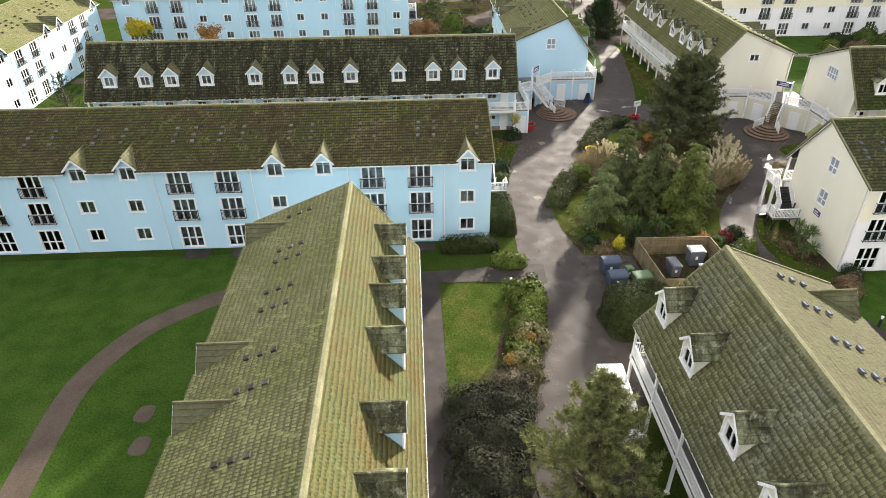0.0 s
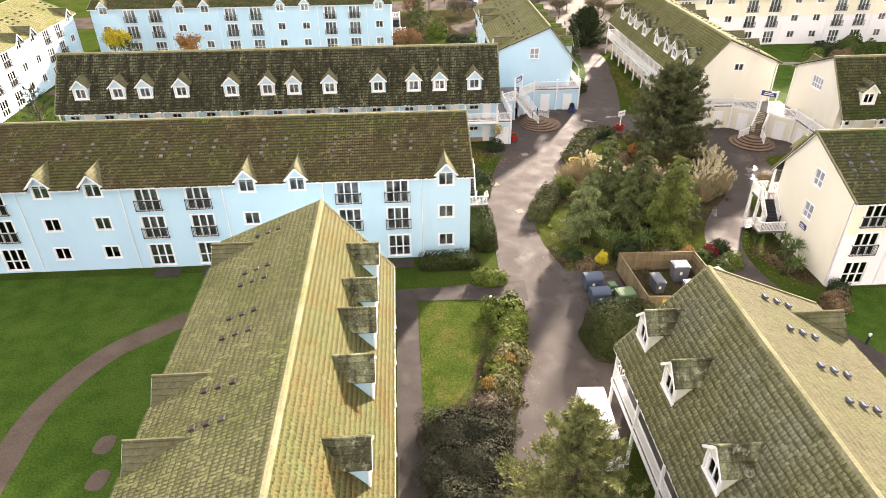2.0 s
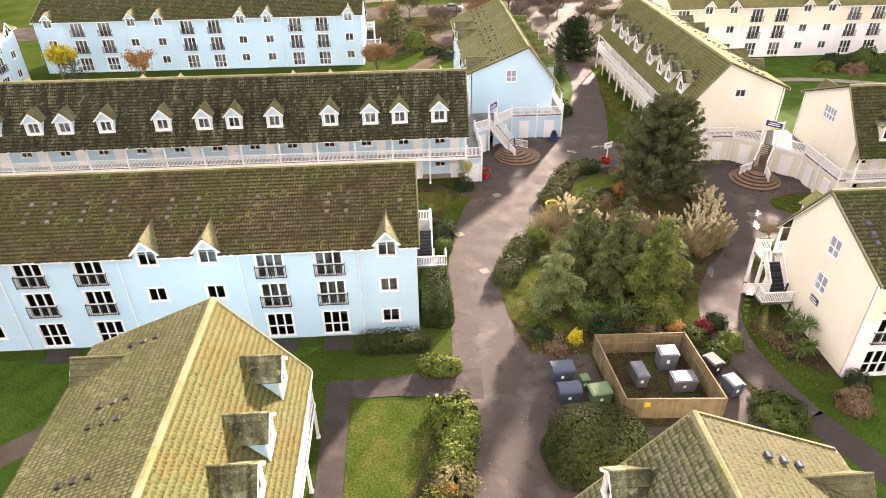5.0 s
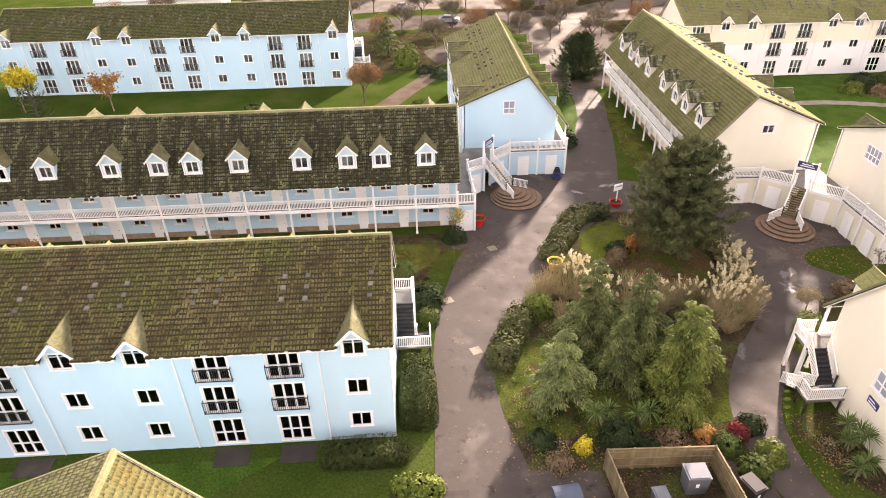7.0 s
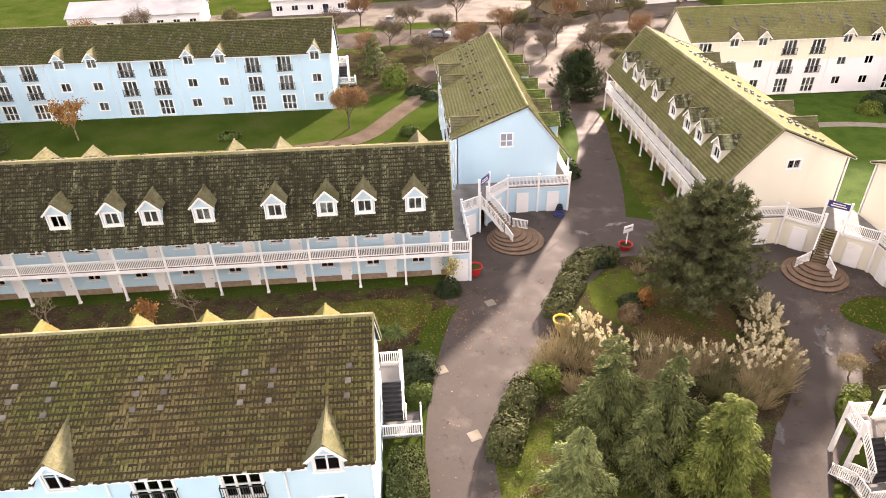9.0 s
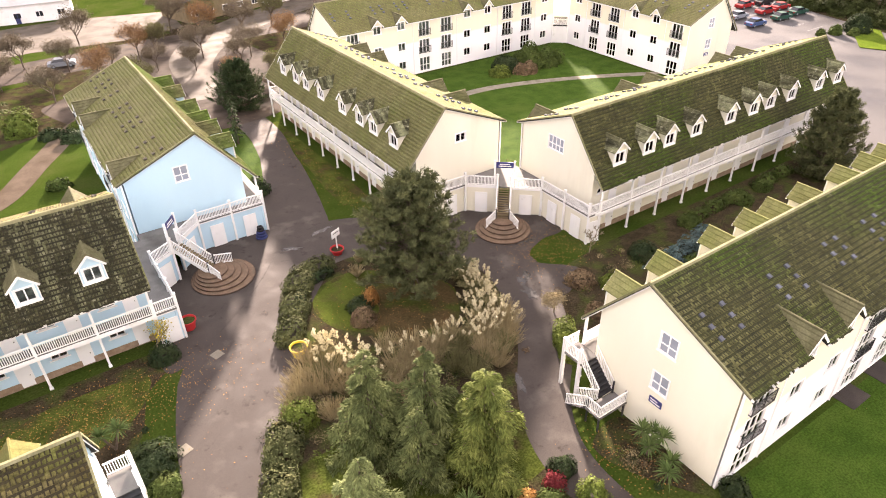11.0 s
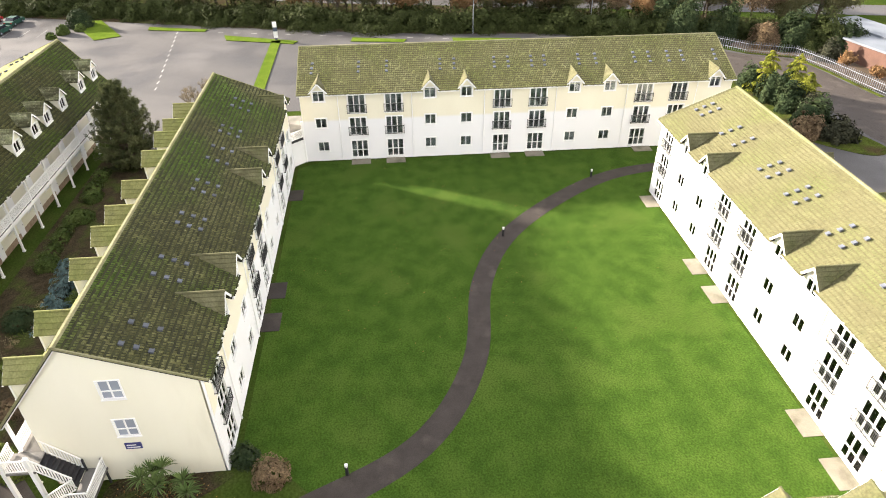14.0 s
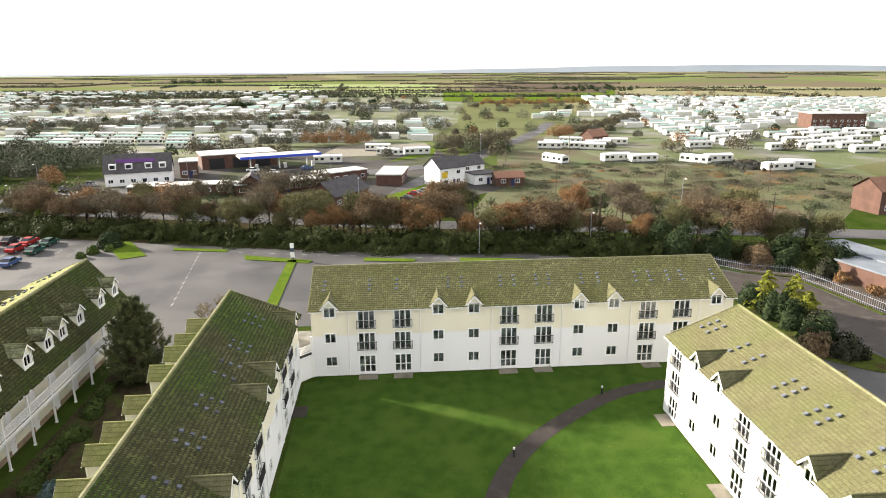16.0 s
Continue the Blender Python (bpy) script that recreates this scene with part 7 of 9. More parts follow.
for i, (x, y, rx, ry, h, m) in enumerate([(-0.4, -17.4, 1.6, 1.6, 1.2, "twig_olive"), (1.2, -11.0, 1.4, 1.4, 1.1, "olive"), (0.7, -14.2, 1.4, 1.6, 1.1, "twig_olive"), (-0.2, -16.0, 1.4, 1.5, 1.2, "olive"), (-1.4, -19.0, 1.5, 1.5, 1.2, "twig")]):
    bush("low shrub with fading autumn leaves", x, y, rx, ry, h, m, 49 + 100 * i, lump=0.25, leaf=0.07, density=150, group="fading border shrubs")
for i, (x, y, r, h) in enumerate([(-2.0, -20.9, 1.6, 1.5), (-4.2, -20.9, 1.5, 1.4), (-2.3, -23.6, 1.75, 1.6), (-4.6, -23.4, 1.35, 1.5), (-3.4, -26.4, 2.1, 1.7), (-4.3, -29.8, 1.8, 1.6)]):
    bush("dark evergreen shrub in a dense border", x, y, r * 1.15, r * 1.15, h * 0.8, "heather", 60 + i, boxy=0.35, lump=0.22, leaf=0.045, density=420, group="dark border shrubs")
bush("rounded evergreen shrub against gallery end", 1.4, 13.6, 1.7, 1.5, 1.9, "dark", 81, lump=0.2)
bush("rounded evergreen shrub against gallery end", 1.6, 11.4, 1.1, 1.1, 1.2, "box", 82)
bush("rounded evergreen shrub beside the red pot", 4.6, 23.4, 1.2, 1.1, 1.3, "dark", 83)
for i, (x, y, rx, ry, rz, turn, m) in enumerate([(7.1, 7.0, 1.15, 1.9, 1.25, -22, "pale_hedge"), (8.6, 10.2, 1.25, 2.0, 1.25, -32, "pale_hedge"), (10.5, 11.9, 1.1, 1.1, 1.6, 0, "olive"), (13.6, 20.6, 1.15, 1.9, 0.95, -30, "pale_hedge"), (15.2, 23.4, 1.25, 2.0, 0.95, -26, "pale_hedge"), (16.8, 26.2, 1.3, 1.9, 0.9, -38, "pale_hedge"), (19.0, 27.4, 1.7, 1.1, 0.85, 0, "pale_hedge"), (16.0, 24.2, 0.5, 1.6, 0.75, -28, "dark"), (18.6, 26.0, 1.3, 0.5, 0.7, 8, "dark")]):
    bush("low clipped hedge round the garden bed", x, y, rx, ry, rz, m, 90 + i, "hedge", 0.45, turn, leaf=0.08, density=130, group="garden hedges", lump=0.08)
bush("tall yellow-green clipped hedge by the stair", 29.9, 7.0, 0.85, 1.7, 2.0, "olive", 131, "hedge", 0.5, -30, leaf=0.07, density=220, lump=0.08)
bush("low dark rounded shrub on garden lawn", 19.4, 20.2, 1.2, 1.0, 1.0, "dark", 108, lump=0.15)
for i, (x, y, h) in enumerate([(26.8, 10.2, 2.0), (27.6, 11.0, 2.2), (12.6, 15.6, 2.2), (13.4, 16.6, 2.0), (25.4, 12.2, 2.0), (23.4, 12.4, 1.8), (18.6, 14.6, 1.8), (21.4, 24.4, 1.3), (22.6, 26.2, 0.9)]):
    twig_clump("leafless pale twiggy garden shrub", x, y, h, 240 + i)
for i, (x, y, r, h, m, lab) in enumerate([(18.8, 18.6, 1.1, 1.2, "brown", "brown fading shrub on garden lawn"), (20.6, 20.4, 0.7, 1.5, "rust", "small rust-leaved lawn shrub"), (13.4, -1.6, 1.4, 1.6, "dark", "glossy evergreen shrub behind the bin store"), (10.9, -1.9, 0.6, 1.0, "yellow", "small bright yellow shrub"),
                                          (8.4, -1.2, 1.0, 0.8, "dark", "low dark ground-cover shrub"), (9.2, -3.0, 0.9, 0.6, "brown", "low brown ground-cover shrub"), (16.6, -1.8, 1.2, 0.7, "brown", "low brown ground-cover shrub"), (14.8, -2.2, 1.0, 0.6, "dark", "low dark ground-cover shrub"),
                                          (18.8, -1.4, 0.8, 0.9, "rust", "small rust-coloured autumn shrub"), (20.9, -1.5, 0.75, 1.1, "red", "bright red autumn maple shrub"), (19.8, -2.4, 1.0, 1.2, "box", "clipped evergreen shrub beside fence"), (22.2, -3.4, 1.0, 1.2, "olive", "clipped yellow-green variegated shrub"),
                                          (20.8, -4.4, 1.1, 1.1, "box", "rounded evergreen shrub beside fence"), (22.0, -1.0, 0.9, 1.2, "dark", "rounded dark evergreen shrub"), (29.2, -8.0, 0.9, 1.2, "dark", "rounded evergreen shrub at the wall corner"), (27.7, -9.8, 1.15, 1.45, "brown", "ball-clipped bronze evergreen shrub"),
                                          (22.4, -10.2, 2.0, 1.1, "box", "low clipped evergreen mound"), (36.6, 12.4, 1.3, 1.0, "brown", "bronze shrub in shaded border"), (38.6, 10.4, 1.4, 1.0, "olive", "low yellow-green border shrub"),
                                          (44.0, 11.8, 1.5, 1.3, "dark", "dark evergreen border shrub"), (46.2, 8.0, 1.4, 1.2, "box", "clipped green border shrub"), (52.0, 13.0, 1.2, 1.1, "box", "small clipped border shrub"), (60.0, 12.8, 1.2, 1.1, "box", "small clipped border shrub"), (64.0, 13.2, 1.2, 1.0, "box", "small clipped border shrub"), (34.8, 8.6, 1.1, 0.9, "brown", "low bronze ground-cover shrub")]):
    bush(lab, x, y, r, r * 0.95, h, m, 110 + i, lump=0.18)
for i, (x, y) in enumerate([(53.8, 13.4), (56.6, 13.5), (59.4, 13.6), (66, 13.8), (69, 13.9)]):
    bush("box-clipped hedge below the gallery", x, y, 1.3, 0.75, 1.0, "box", 140 + i, "hedge", 0.7, density=110, group="gallery hedges", lump=0.05)
conifer("low spreading blue-grey spruce", 48.2, 9.4, 3.2, 2.2, 21, "spruce", density=2200, leaf=0.16, low=0.02)
conifer("low spreading blue-grey spruce", 44.2, 9.0, 2.6, 2.0, 22, "spruce", density=1800, leaf=0.16, low=0.02)
pine("dark pine at the end of the gallery", 72.0, 11.4, 9.6, 4.0, 23, mat="grey_pine", limbs=230, base=0.05, shoots=11, needle=0.13)
cordyline("spiky cordyline palm against cream gable", 27.2, -3.2, 2.6, 24, 4)
cordyline("spiky cordyline palm against cream gable", 26.8, -5.0, 1.6, 25, 2)
cordyline("spiky cordyline palm beside blue gable", -0.2, 16.6, 2.4, 26, 2)
cordyline("spiky cordyline palm under conifers", 12.4, -0.2, 2.2, 27, 2)
cordyline("spiky cordyline palm under conifers", 15.0, -0.4, 2.2, 28, 2)
bare_tree("multi-stemmed golden-twigged tree beside the path", 32.0, 10.6, 5.2, 151, "straw", 2, 0.05, spread=0.8, r0=0.06, fork=5, start=0.16)
bare_tree("small leafless tree at cream steps", 40.6, 15.2, 4.0, 152, None, spread=0.5, r0=0.06)
bare_tree("small leafless tree beside the red pot", 4.4, 24.0, 4.4, 153, "yellow", 1, 0.08, spread=0.4, r0=0.06)
for i, (x, y, h) in enumerate([(-16, 21.5, 5.4), (-19, 20.6, 4.0), (-27.5, 21.5, 4.6), (-34, 21.5, 4.6)]):
    bare_tree("small tree before the blue gallery with few autumn leaves", x, y, h, 160 + i, "rust" if i % 2 else None, 3, 0.12, spread=0.5, r0=0.07)
for i, (x, y, m) in enumerate([(-14, 19.6, "rust"), (-18.5, 18.6, "rust"), (-22, 19.4, "brown"), (-29, 19.2, "rust"), (-10, 18.8, "brown"), (-36, 19, "brown")]):
    bush("autumn shrub in leaf-strewn border", x, y, 1.2, 1.0, 0.9, m, 170 + i, lump=0.3, density=55)
bare_tree("round-crowned autumn tree with orange-brown leaves", -5.6, 61.5, 8.0, 181, "twig_rust", 26, 0.09, "bark", 0.6, fork=4)
bare_tree("yellow-leaved birch between blue blocks", -53.5, 62, 8.6, 182, "yellow", 9, 0.17, "pale_bark", 0.45, fork=4)
bare_tree("thin rowan with orange-brown leaves", -41, 61.5, 8.0, 183, "rust", 7, 0.16, "pale_bark", 0.5, fork=3)
pine("dark spreading pine by the blue wall", -49.5, 57.5, 5.6, 3.0, 184, limbs=50, base=0.1)
pine("dark pine beside the lawn", -53, 33, 6.2, 3.4, 185, limbs=50, base=0.08)
pine("broad dark evergreen at the avenue end", 27.6, 70.0, 6.4, 4.6, 186, limbs=230, base=0.03, shoots=11)
conifer("narrow dark conifer on the avenue", 22.6, 58, 6.0, 1.1, 187, "pine", density=1400)
for i, (x, y, r, h, m) in enumerate([(6.0, 72, 1.8, 1.2, "dark"), (3.6, 74.5, 1.5, 1.2, "dark"), (8.4, 75.6, 2.2, 1.2, "olive"), (0.6, 78, 2.0, 3.2, "olive"), (2.4, 58.5, 1.3, 1.0, "box"), (20, 44, 1.2, 1.8, "dark"), (9.8, 58, 1.5, 2.6, "dark"), (-21, 60, 1.5, 0.7, "box")]):
    bush("rounded evergreen shrub near the blue blocks", x, y, r, r, h, m, 190 + i, lump=0.2, leaf=0.14, density=45)
for i, (x, y, r, h, m) in enumerate([(67.5, 60.5, 2.6, 2.2, "dark"), (71.5, 60, 2.8, 3.4, "box"), (69, 57.6, 2.0, 1.6, "brown"), (74.5, 58.6, 2.4, 2.4, "box"), (65, 58.6, 1.8, 1.4, "olive"), (43.2, 30.4, 1.3, 2.4, "twig_olive"), (42.4, 31.6, 1.2, 1.8, "olive")]):
    bush("shrub island on the far lawn", x, y, r, r, h, m, 200 + i, lump=0.2, leaf=0.14, density=45)


structure("ground_belt", curve_ribbon([(172, 118), (161, 92), (151, 58), (144.5, 34), (138, 10), (133, -10), (129.5, -28), (126.5, -46), (123, -62), (119, -80), (111, -98), (100, -116)], [20, 20, 20, 20, 20, 20, 20, 18, 16, 14, 12, 10], 0.034), M["soil"], "leaf-strewn earth under the boundary trees", "ground")


def far_tree(kind, seed, h):
    if kind == "dark":
        return pine("dark evergreen tree in the boundary belt", 0, 0, h, h * 0.42, seed, limbs=44, base=0.12)
    mat, per = {"rust": ("twig_rust", 26), "brown": ("brown", 22), "bare": ("twig", 9), "gold": ("twig_olive", 24), "olive": ("twig_olive", 20)}[kind]
    lab = {"rust": "russet twiggy tree in the boundary belt", "brown": "brown leafless tree in the boundary belt", "bare": "bare grey tree in the boundary belt", "gold": "yellow-brown thinning tree in the boundary belt", "olive": "olive-brown twiggy tree in the boundary belt"}[kind]
    return bare_tree(lab, 0, 0, h, seed, mat, per + 6, 0.085, "bark", 0.62, fork=4, levels=4, r0=0.12, up=0.25, start=0.27)


rng = random.Random(4)
protos = [(k, far_tree(k, 300 + i, h)) for i, (k, h) in enumerate([("brown", 9), ("rust", 7), ("olive", 9), ("dark", 5), ("gold", 8), ("brown", 7), ("bare", 9), ("olive", 8)])]
belt = [(160, 92), (150, 58), (143.5, 34), (137, 10), (132, -10), (128.5, -28), (125.5, -46), (122, -62), (118, -80), (110, -98)]
n_belt = 0
for a, b in zip(belt, belt[1:]):
    for k in range(12):
        f = (k + rng.uniform(0.1, 0.9)) / 12
        x, y = a[0] + (b[0] - a[0]) * f + rng.choice((rng.uniform(-1.0, 3.0), rng.uniform(0.0, 6.0), rng.uniform(2.0, 7.0), rng.uniform(19, 26))), a[1] + (b[1] - a[1]) * f
        kind, proto = protos[rng.randrange(len(protos))]
        s = rng.uniform(0.95, 1.4)
        m = pose(x, y, 0, 0, 0, rng.uniform(0, 360)) @ Matrix.Scale(s, 4)
        if n_belt < len(protos):
            protos[n_belt][1].matrix_basis = m
        else:
            copy_thing(proto, m)
        n_belt += 1
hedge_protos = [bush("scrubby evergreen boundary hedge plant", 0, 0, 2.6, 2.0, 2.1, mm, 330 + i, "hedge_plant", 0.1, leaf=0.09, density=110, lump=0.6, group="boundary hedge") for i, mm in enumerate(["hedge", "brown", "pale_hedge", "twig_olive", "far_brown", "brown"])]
k_h = 0
for a, b in zip(belt, belt[1:]):
    for k in range(18):
        f = (k + rng.uniform(0.2, 0.8)) / 18
        x, y = a[0] + (b[0] - a[0]) * f + rng.choice((-6.0, -4.5, -2.0)) + rng.uniform(-0.8, 0.8), a[1] + (b[1] - a[1]) * f
        m = pose(x, y, 0, 0, 0, rng.uniform(0, 360)) @ Matrix.Scale(rng.uniform(0.7, 1.25), 4)
        if k_h < len(hedge_protos):
            hedge_protos[k_h].matrix_basis = m
        else:
            copy_thing(hedge_protos[(k_h * 5 + k) % len(hedge_protos)], m)
        k_h += 1
# golden and dark conifers past the far block
for i, (x, y, h, r) in enumerate([(86.6, -71.6, 5.8, 2.6), (84.6, -74.6, 5.8, 2.7), (80.8, -74.2, 4.6, 2.3)]):
    conifer("golden-tipped conifer beside the service road", x, y, h, r, 341 + i, "gold", density=4200, leaf=0.26, tip=0.7, low=0.05)
for i, (x, y, r, h, m) in enumerate([(88.4, -70.4, 1.8, 3.0, "dark"), (83.4, -71.2, 2.3, 3.8, "dark"), (80.2, -71.6, 2.3, 3.6, "dark"), (77.0, -73.0, 2.4, 3.2, "heather"), (74.2, -71.4, 2.4, 3.4, "dark"), (70.4, -72.6, 2.2, 2.8, "heather"), (71.6, -69.4, 1.9, 2.6, "brown"), (93.6, -67.6, 1.2, 1.3, "brown"), (105.4, -86.6, 3.2, 5.2, "dark"), (103.2, -89.6, 3.4, 5.6, "hedge"), (101.0, -92.4, 3.0, 4.8, "dark"), (98.2, -88.4, 2.0, 3.0, "heather"), (106.6, -82.0, 2.4, 4.0, "brown"), (110.6, -76.2, 2.8, 6.4, "dark"), (113.5, -70.5, 3.2, 5.4, "dark"), (119.5, -69.5, 3.2, 5.0, "dark"), (119.5, -61, 2.4, 3.0, "box")]):
    bush("dense evergreen shrub beside the service road", x, y, r, r, h, m, 350 + i, lump=0.28, leaf=0.17, density=42)
for i, (x, y) in enumerate([(92.2, -87.4), (87.0, -88.6)]):
    bare_tree("pollarded tree with russet twigs behind the fence", x, y, 3.8, 365 + i, "twig_rust", 16, 0.12, "bark", 0.6, fork=5, levels=3, r0=0.16, start=0.35, up=0.6)
for i, (x, y) in enumerate([(86, 8), (88, 5.5), (84.5, 6.5)]):
    bare_tree("leafless golden-twigged tree at the car park edge", x, y, 6.0, 360 + i, None, mat="pale_bark", spread=0.4, fork=4, r0=0.08)
for i, (x, y, r) in enumerate([(126.7, 40, 1.2), (128.5, 37.5, 1.0), (131.5, 38.5, 2.4), (124, 41, 0.9)]):
    bush("rounded shrub on a car park island", x, y, r, r, r * 1.4, "dark" if i == 2 else "box", 370 + i, leaf=0.16, density=40)
# trees round the car court beyond the blue blocks
court = [bare_tree("leafless brown tree round the further car court", x, y, h, 380 + i, m, 9, 0.09, "bark", 0.6, fork=4, levels=4, up=0.3) for i, (x, y, h, m) in enumerate([(6, 88, 8, "twig"), (13, 92, 8.5, "twig_rust"), (18, 86, 7, "twig_olive"), (30, 96, 9, "twig")])]
for i, (x, y, s) in enumerate([(34, 88, 0.9), (-4, 90, 0.9), (24, 104, 1.1), (40, 104, 1.1), (10, 102, 1.0), (-14, 96, 1.0), (36, 80, 0.8), (0, 98, 0.9), (16, 98, 0.8), (44, 94, 1.0), (48, 110, 1.2), (30, 116, 1.2), (14, 118, 1.2), (-6, 116, 1.1), (-30, 112, 1.1), (-48, 110, 1.0), (54, 100, 1.0), (60, 116, 1.2), (38, 118, 1.2), (22, 94, 0.7), (33, 72, 0.6), (30, 80, 0.7), (16, 76, 0.55), (37, 92, 0.9), (27, 90, 0.8), (21, 102, 1.0), (-20, 90, 0.9), (-10, 104, 1.0), (4, 108, 1.1), (34, 108, 1.1), (46, 86, 0.9), (12, 84, 0.7), (-34, 98, 1.0), (-56, 104, 1.0)]):
    copy_thing(court[i % 4], pose(x, y, 0, 0, 0, i * 77 % 360) @ Matrix.Scale(s, 4))
bush("bright yellow clipped hedge by the path", 10.6, 79.2, 0.9, 2.2, 1.2, "yellow", 395, "hedge", 0.5, leaf=0.14, density=50)
conifer("pale green feathery conifer beyond the blue gable", -2.4, 84.5, 6.5, 2.6, 396, "cypress", density=2200, leaf=0.24)

# ---- loose things ----
def paint(name, c, rough=0.6, spec=0.25, metallic=0.0):
    return surf(name, [tuple(v * 0.9 for v in c), c], 1.5, rough, 0.0, spec=spec, metallic=metallic, grain=0.03)


C = {k: paint("paint_" + k, c) for k, c in {"red": (0.45, 0.03, 0.03), "yellow": (0.65, 0.45, 0.03), "navy": (0.03, 0.04, 0.12), "bin_blue": (0.06, 0.08, 0.115), "bin_green": (0.10, 0.16, 0.08), "grey": (0.11, 0.12, 0.14), "pale": (0.6, 0.6, 0.58),
                                                                        "black": (0.02, 0.02, 0.022), "silver": (0.24, 0.26, 0.29), "car_red": (0.30, 0.02, 0.02), "car_green": (0.02, 0.07, 0.05), "car_blue": (0.05, 0.09, 0.2), "white": (0.78, 0.78, 0.78), "teal": (0.04, 0.28, 0.34)}.items()}
CARGLASS = paint("dark_car_glass", (0.02, 0.025, 0.03), 0.08, 0.6)
TYRE = surf("tyre_rubber", [(0.02, 0.02, 0.02), (0.03, 0.03, 0.03)], 5, 0.8, 0.1)


def pot(label, x, y, r, h, col):
    t = thing("planter", label, "planter", pose(x, y, 0))
    part("pot", Mesh().lathe([(0.01, 0), (r * 0.72, 0), (r, h), (r + 0.06, h), (r + 0.06, h - 0.1), (r * 1.02, h - 0.1)], 24).lathe([(r - 0.02, h), (r * 0.9, h - 0.14)], 24), C[col], t)
    part("soil", Mesh().lathe([(r * 0.92, h - 0.13), (0.01, h - 0.1)], 24), M["soil"], t)


pot("large red tub planter by the gallery corner", 7.2, 25.9, 0.62, 0.9, "red")
pot("large yellow tub planter at the hedge end", 13.1, 17.9, 0.62, 0.9, "yellow")
pot("red tub planter beside a small sign", 21.6, 28.6, 0.6, 0.6, "red")
sg = thing("sign_board", "small white sign on a post in the planter", "sign", pose(21.7, 28.75, 0, 0, 0, 25))
part("post", Mesh().box(-0.04, 0.04, -0.04, 0.04, 0.3, 2.0), M["white"], sg)
part("board", Mesh().box(-0.55, 0.55, -0.03, 0.03, 1.75, 2.45), M["white"], sg)
part("lettering", Mesh().box(-0.4, 0.4, -0.036, -0.03, 2.15, 2.23), M["iron"], sg)
tw = thing("tyre_planter", "stack of navy painted tyres as a planter", "planter", pose(16.9, 35.4, 0))
for i in range(5):
    r = 0.55 - 0.07 * i
    part("tyre", Mesh().lathe([(r - 0.15, 0.26 * i), (r, 0.26 * i + 0.05), (r + 0.02, 0.26 * i + 0.13), (r, 0.26 * i + 0.21), (r - 0.15, 0.26 * i + 0.26)], 18), C["navy"] if i < 3 else C["black"], tw)


def bollard(x, y, label="black bollard light with pale cap"):
    t = thing("bollard_light", label, "lamp", pose(x, y, 0), "path bollards")
    part("post", Mesh().lathe([(0.11, 0), (0.1, 0.75), (0.01, 0.75)], 12), C["black"], t)
    part("lens", Mesh().lathe([(0.085, 0.75), (0.085, 0.9), (0.01, 0.9)], 12), C["pale"], t)
    part("cap", Mesh().lathe([(0.12, 0.9), (0.11, 0.97), (0.01, 0.99)], 12), C["pale"], t)


for x, y in [(53.0, -28.4), (63.7, -40.0), (0.1, -7.75), (27.5, -14.4)]:
    bollard(x, y)


def wheelie(label, x, y, w, d, h, col, turn=0, curved=False):
    t = thing("waste_bin", label, "bin", pose(x, y, 0, 0, 0, turn))
    body = Mesh()
    k = 0.88
    body.v = [(sx * w / 2 * (k if z == 0.12 else 1), sy * d / 2 * (k if z == 0.12 else 1), z) for z in (0.12, h) for sx, sy in ((-1, -1), (1, -1), (1, 1), (-1, 1))]
    body.f = [(3, 2, 1, 0), (4, 5, 6, 7), (0, 1, 5, 4), (1, 2, 6, 5), (2, 3, 7, 6), (3, 0, 4, 7)]
    part("body", body, C[col], t)
    lid = Mesh()
    if curved:
        n = 8
        for i in range(n):
            a, b = math.pi * i / n, math.pi * (i + 1) / n
            lid.quad((-w / 2 - 0.03, -math.cos(a) * d / 2, h + math.sin(a) * 0.34), (w / 2 + 0.03, -math.cos(a) * d / 2, h + math.sin(a) * 0.34), (w / 2 + 0.03, -math.cos(b) * d / 2, h + math.sin(b) * 0.34), (-w / 2 - 0.03, -math.cos(b) * d / 2, h + math.sin(b) * 0.34))
        for s in (-1, 1):
            lid.quad(*[(s * (w / 2 + 0.03), -math.cos(math.pi * i / n) * d / 2, h + math.sin(math.pi * i / n) * 0.34) for i in range(n + 1)])
    else:
        lid.box(-w / 2 - 0.03, w / 2 + 0.03, -d / 2 - 0.03, d / 2 + 0.05, h, h + 0.07).box(-w / 2 + 0.08, w / 2 - 0.08, -d / 2 + 0.06, d / 2 - 0.06, h + 0.07, h + 0.11)
    part("lid", lid, C[col], t)
    for sx in (-1, 1):
        for sy in (-1, 1):
            part("castor", Mesh().lathe([(0.01, 0), (0.08, 0.0), (0.08, 0.13), (0.01, 0.13)], 8), TYRE, t, m=Matrix.Translation((sx * w * 0.36, sy * d * 0.34, 0)))
    part("label_plate", Mesh().box(-0.18, 0.02, -d / 2 - 0.012, -d / 2, h * 0.55, h * 0.75), M["white"], t)


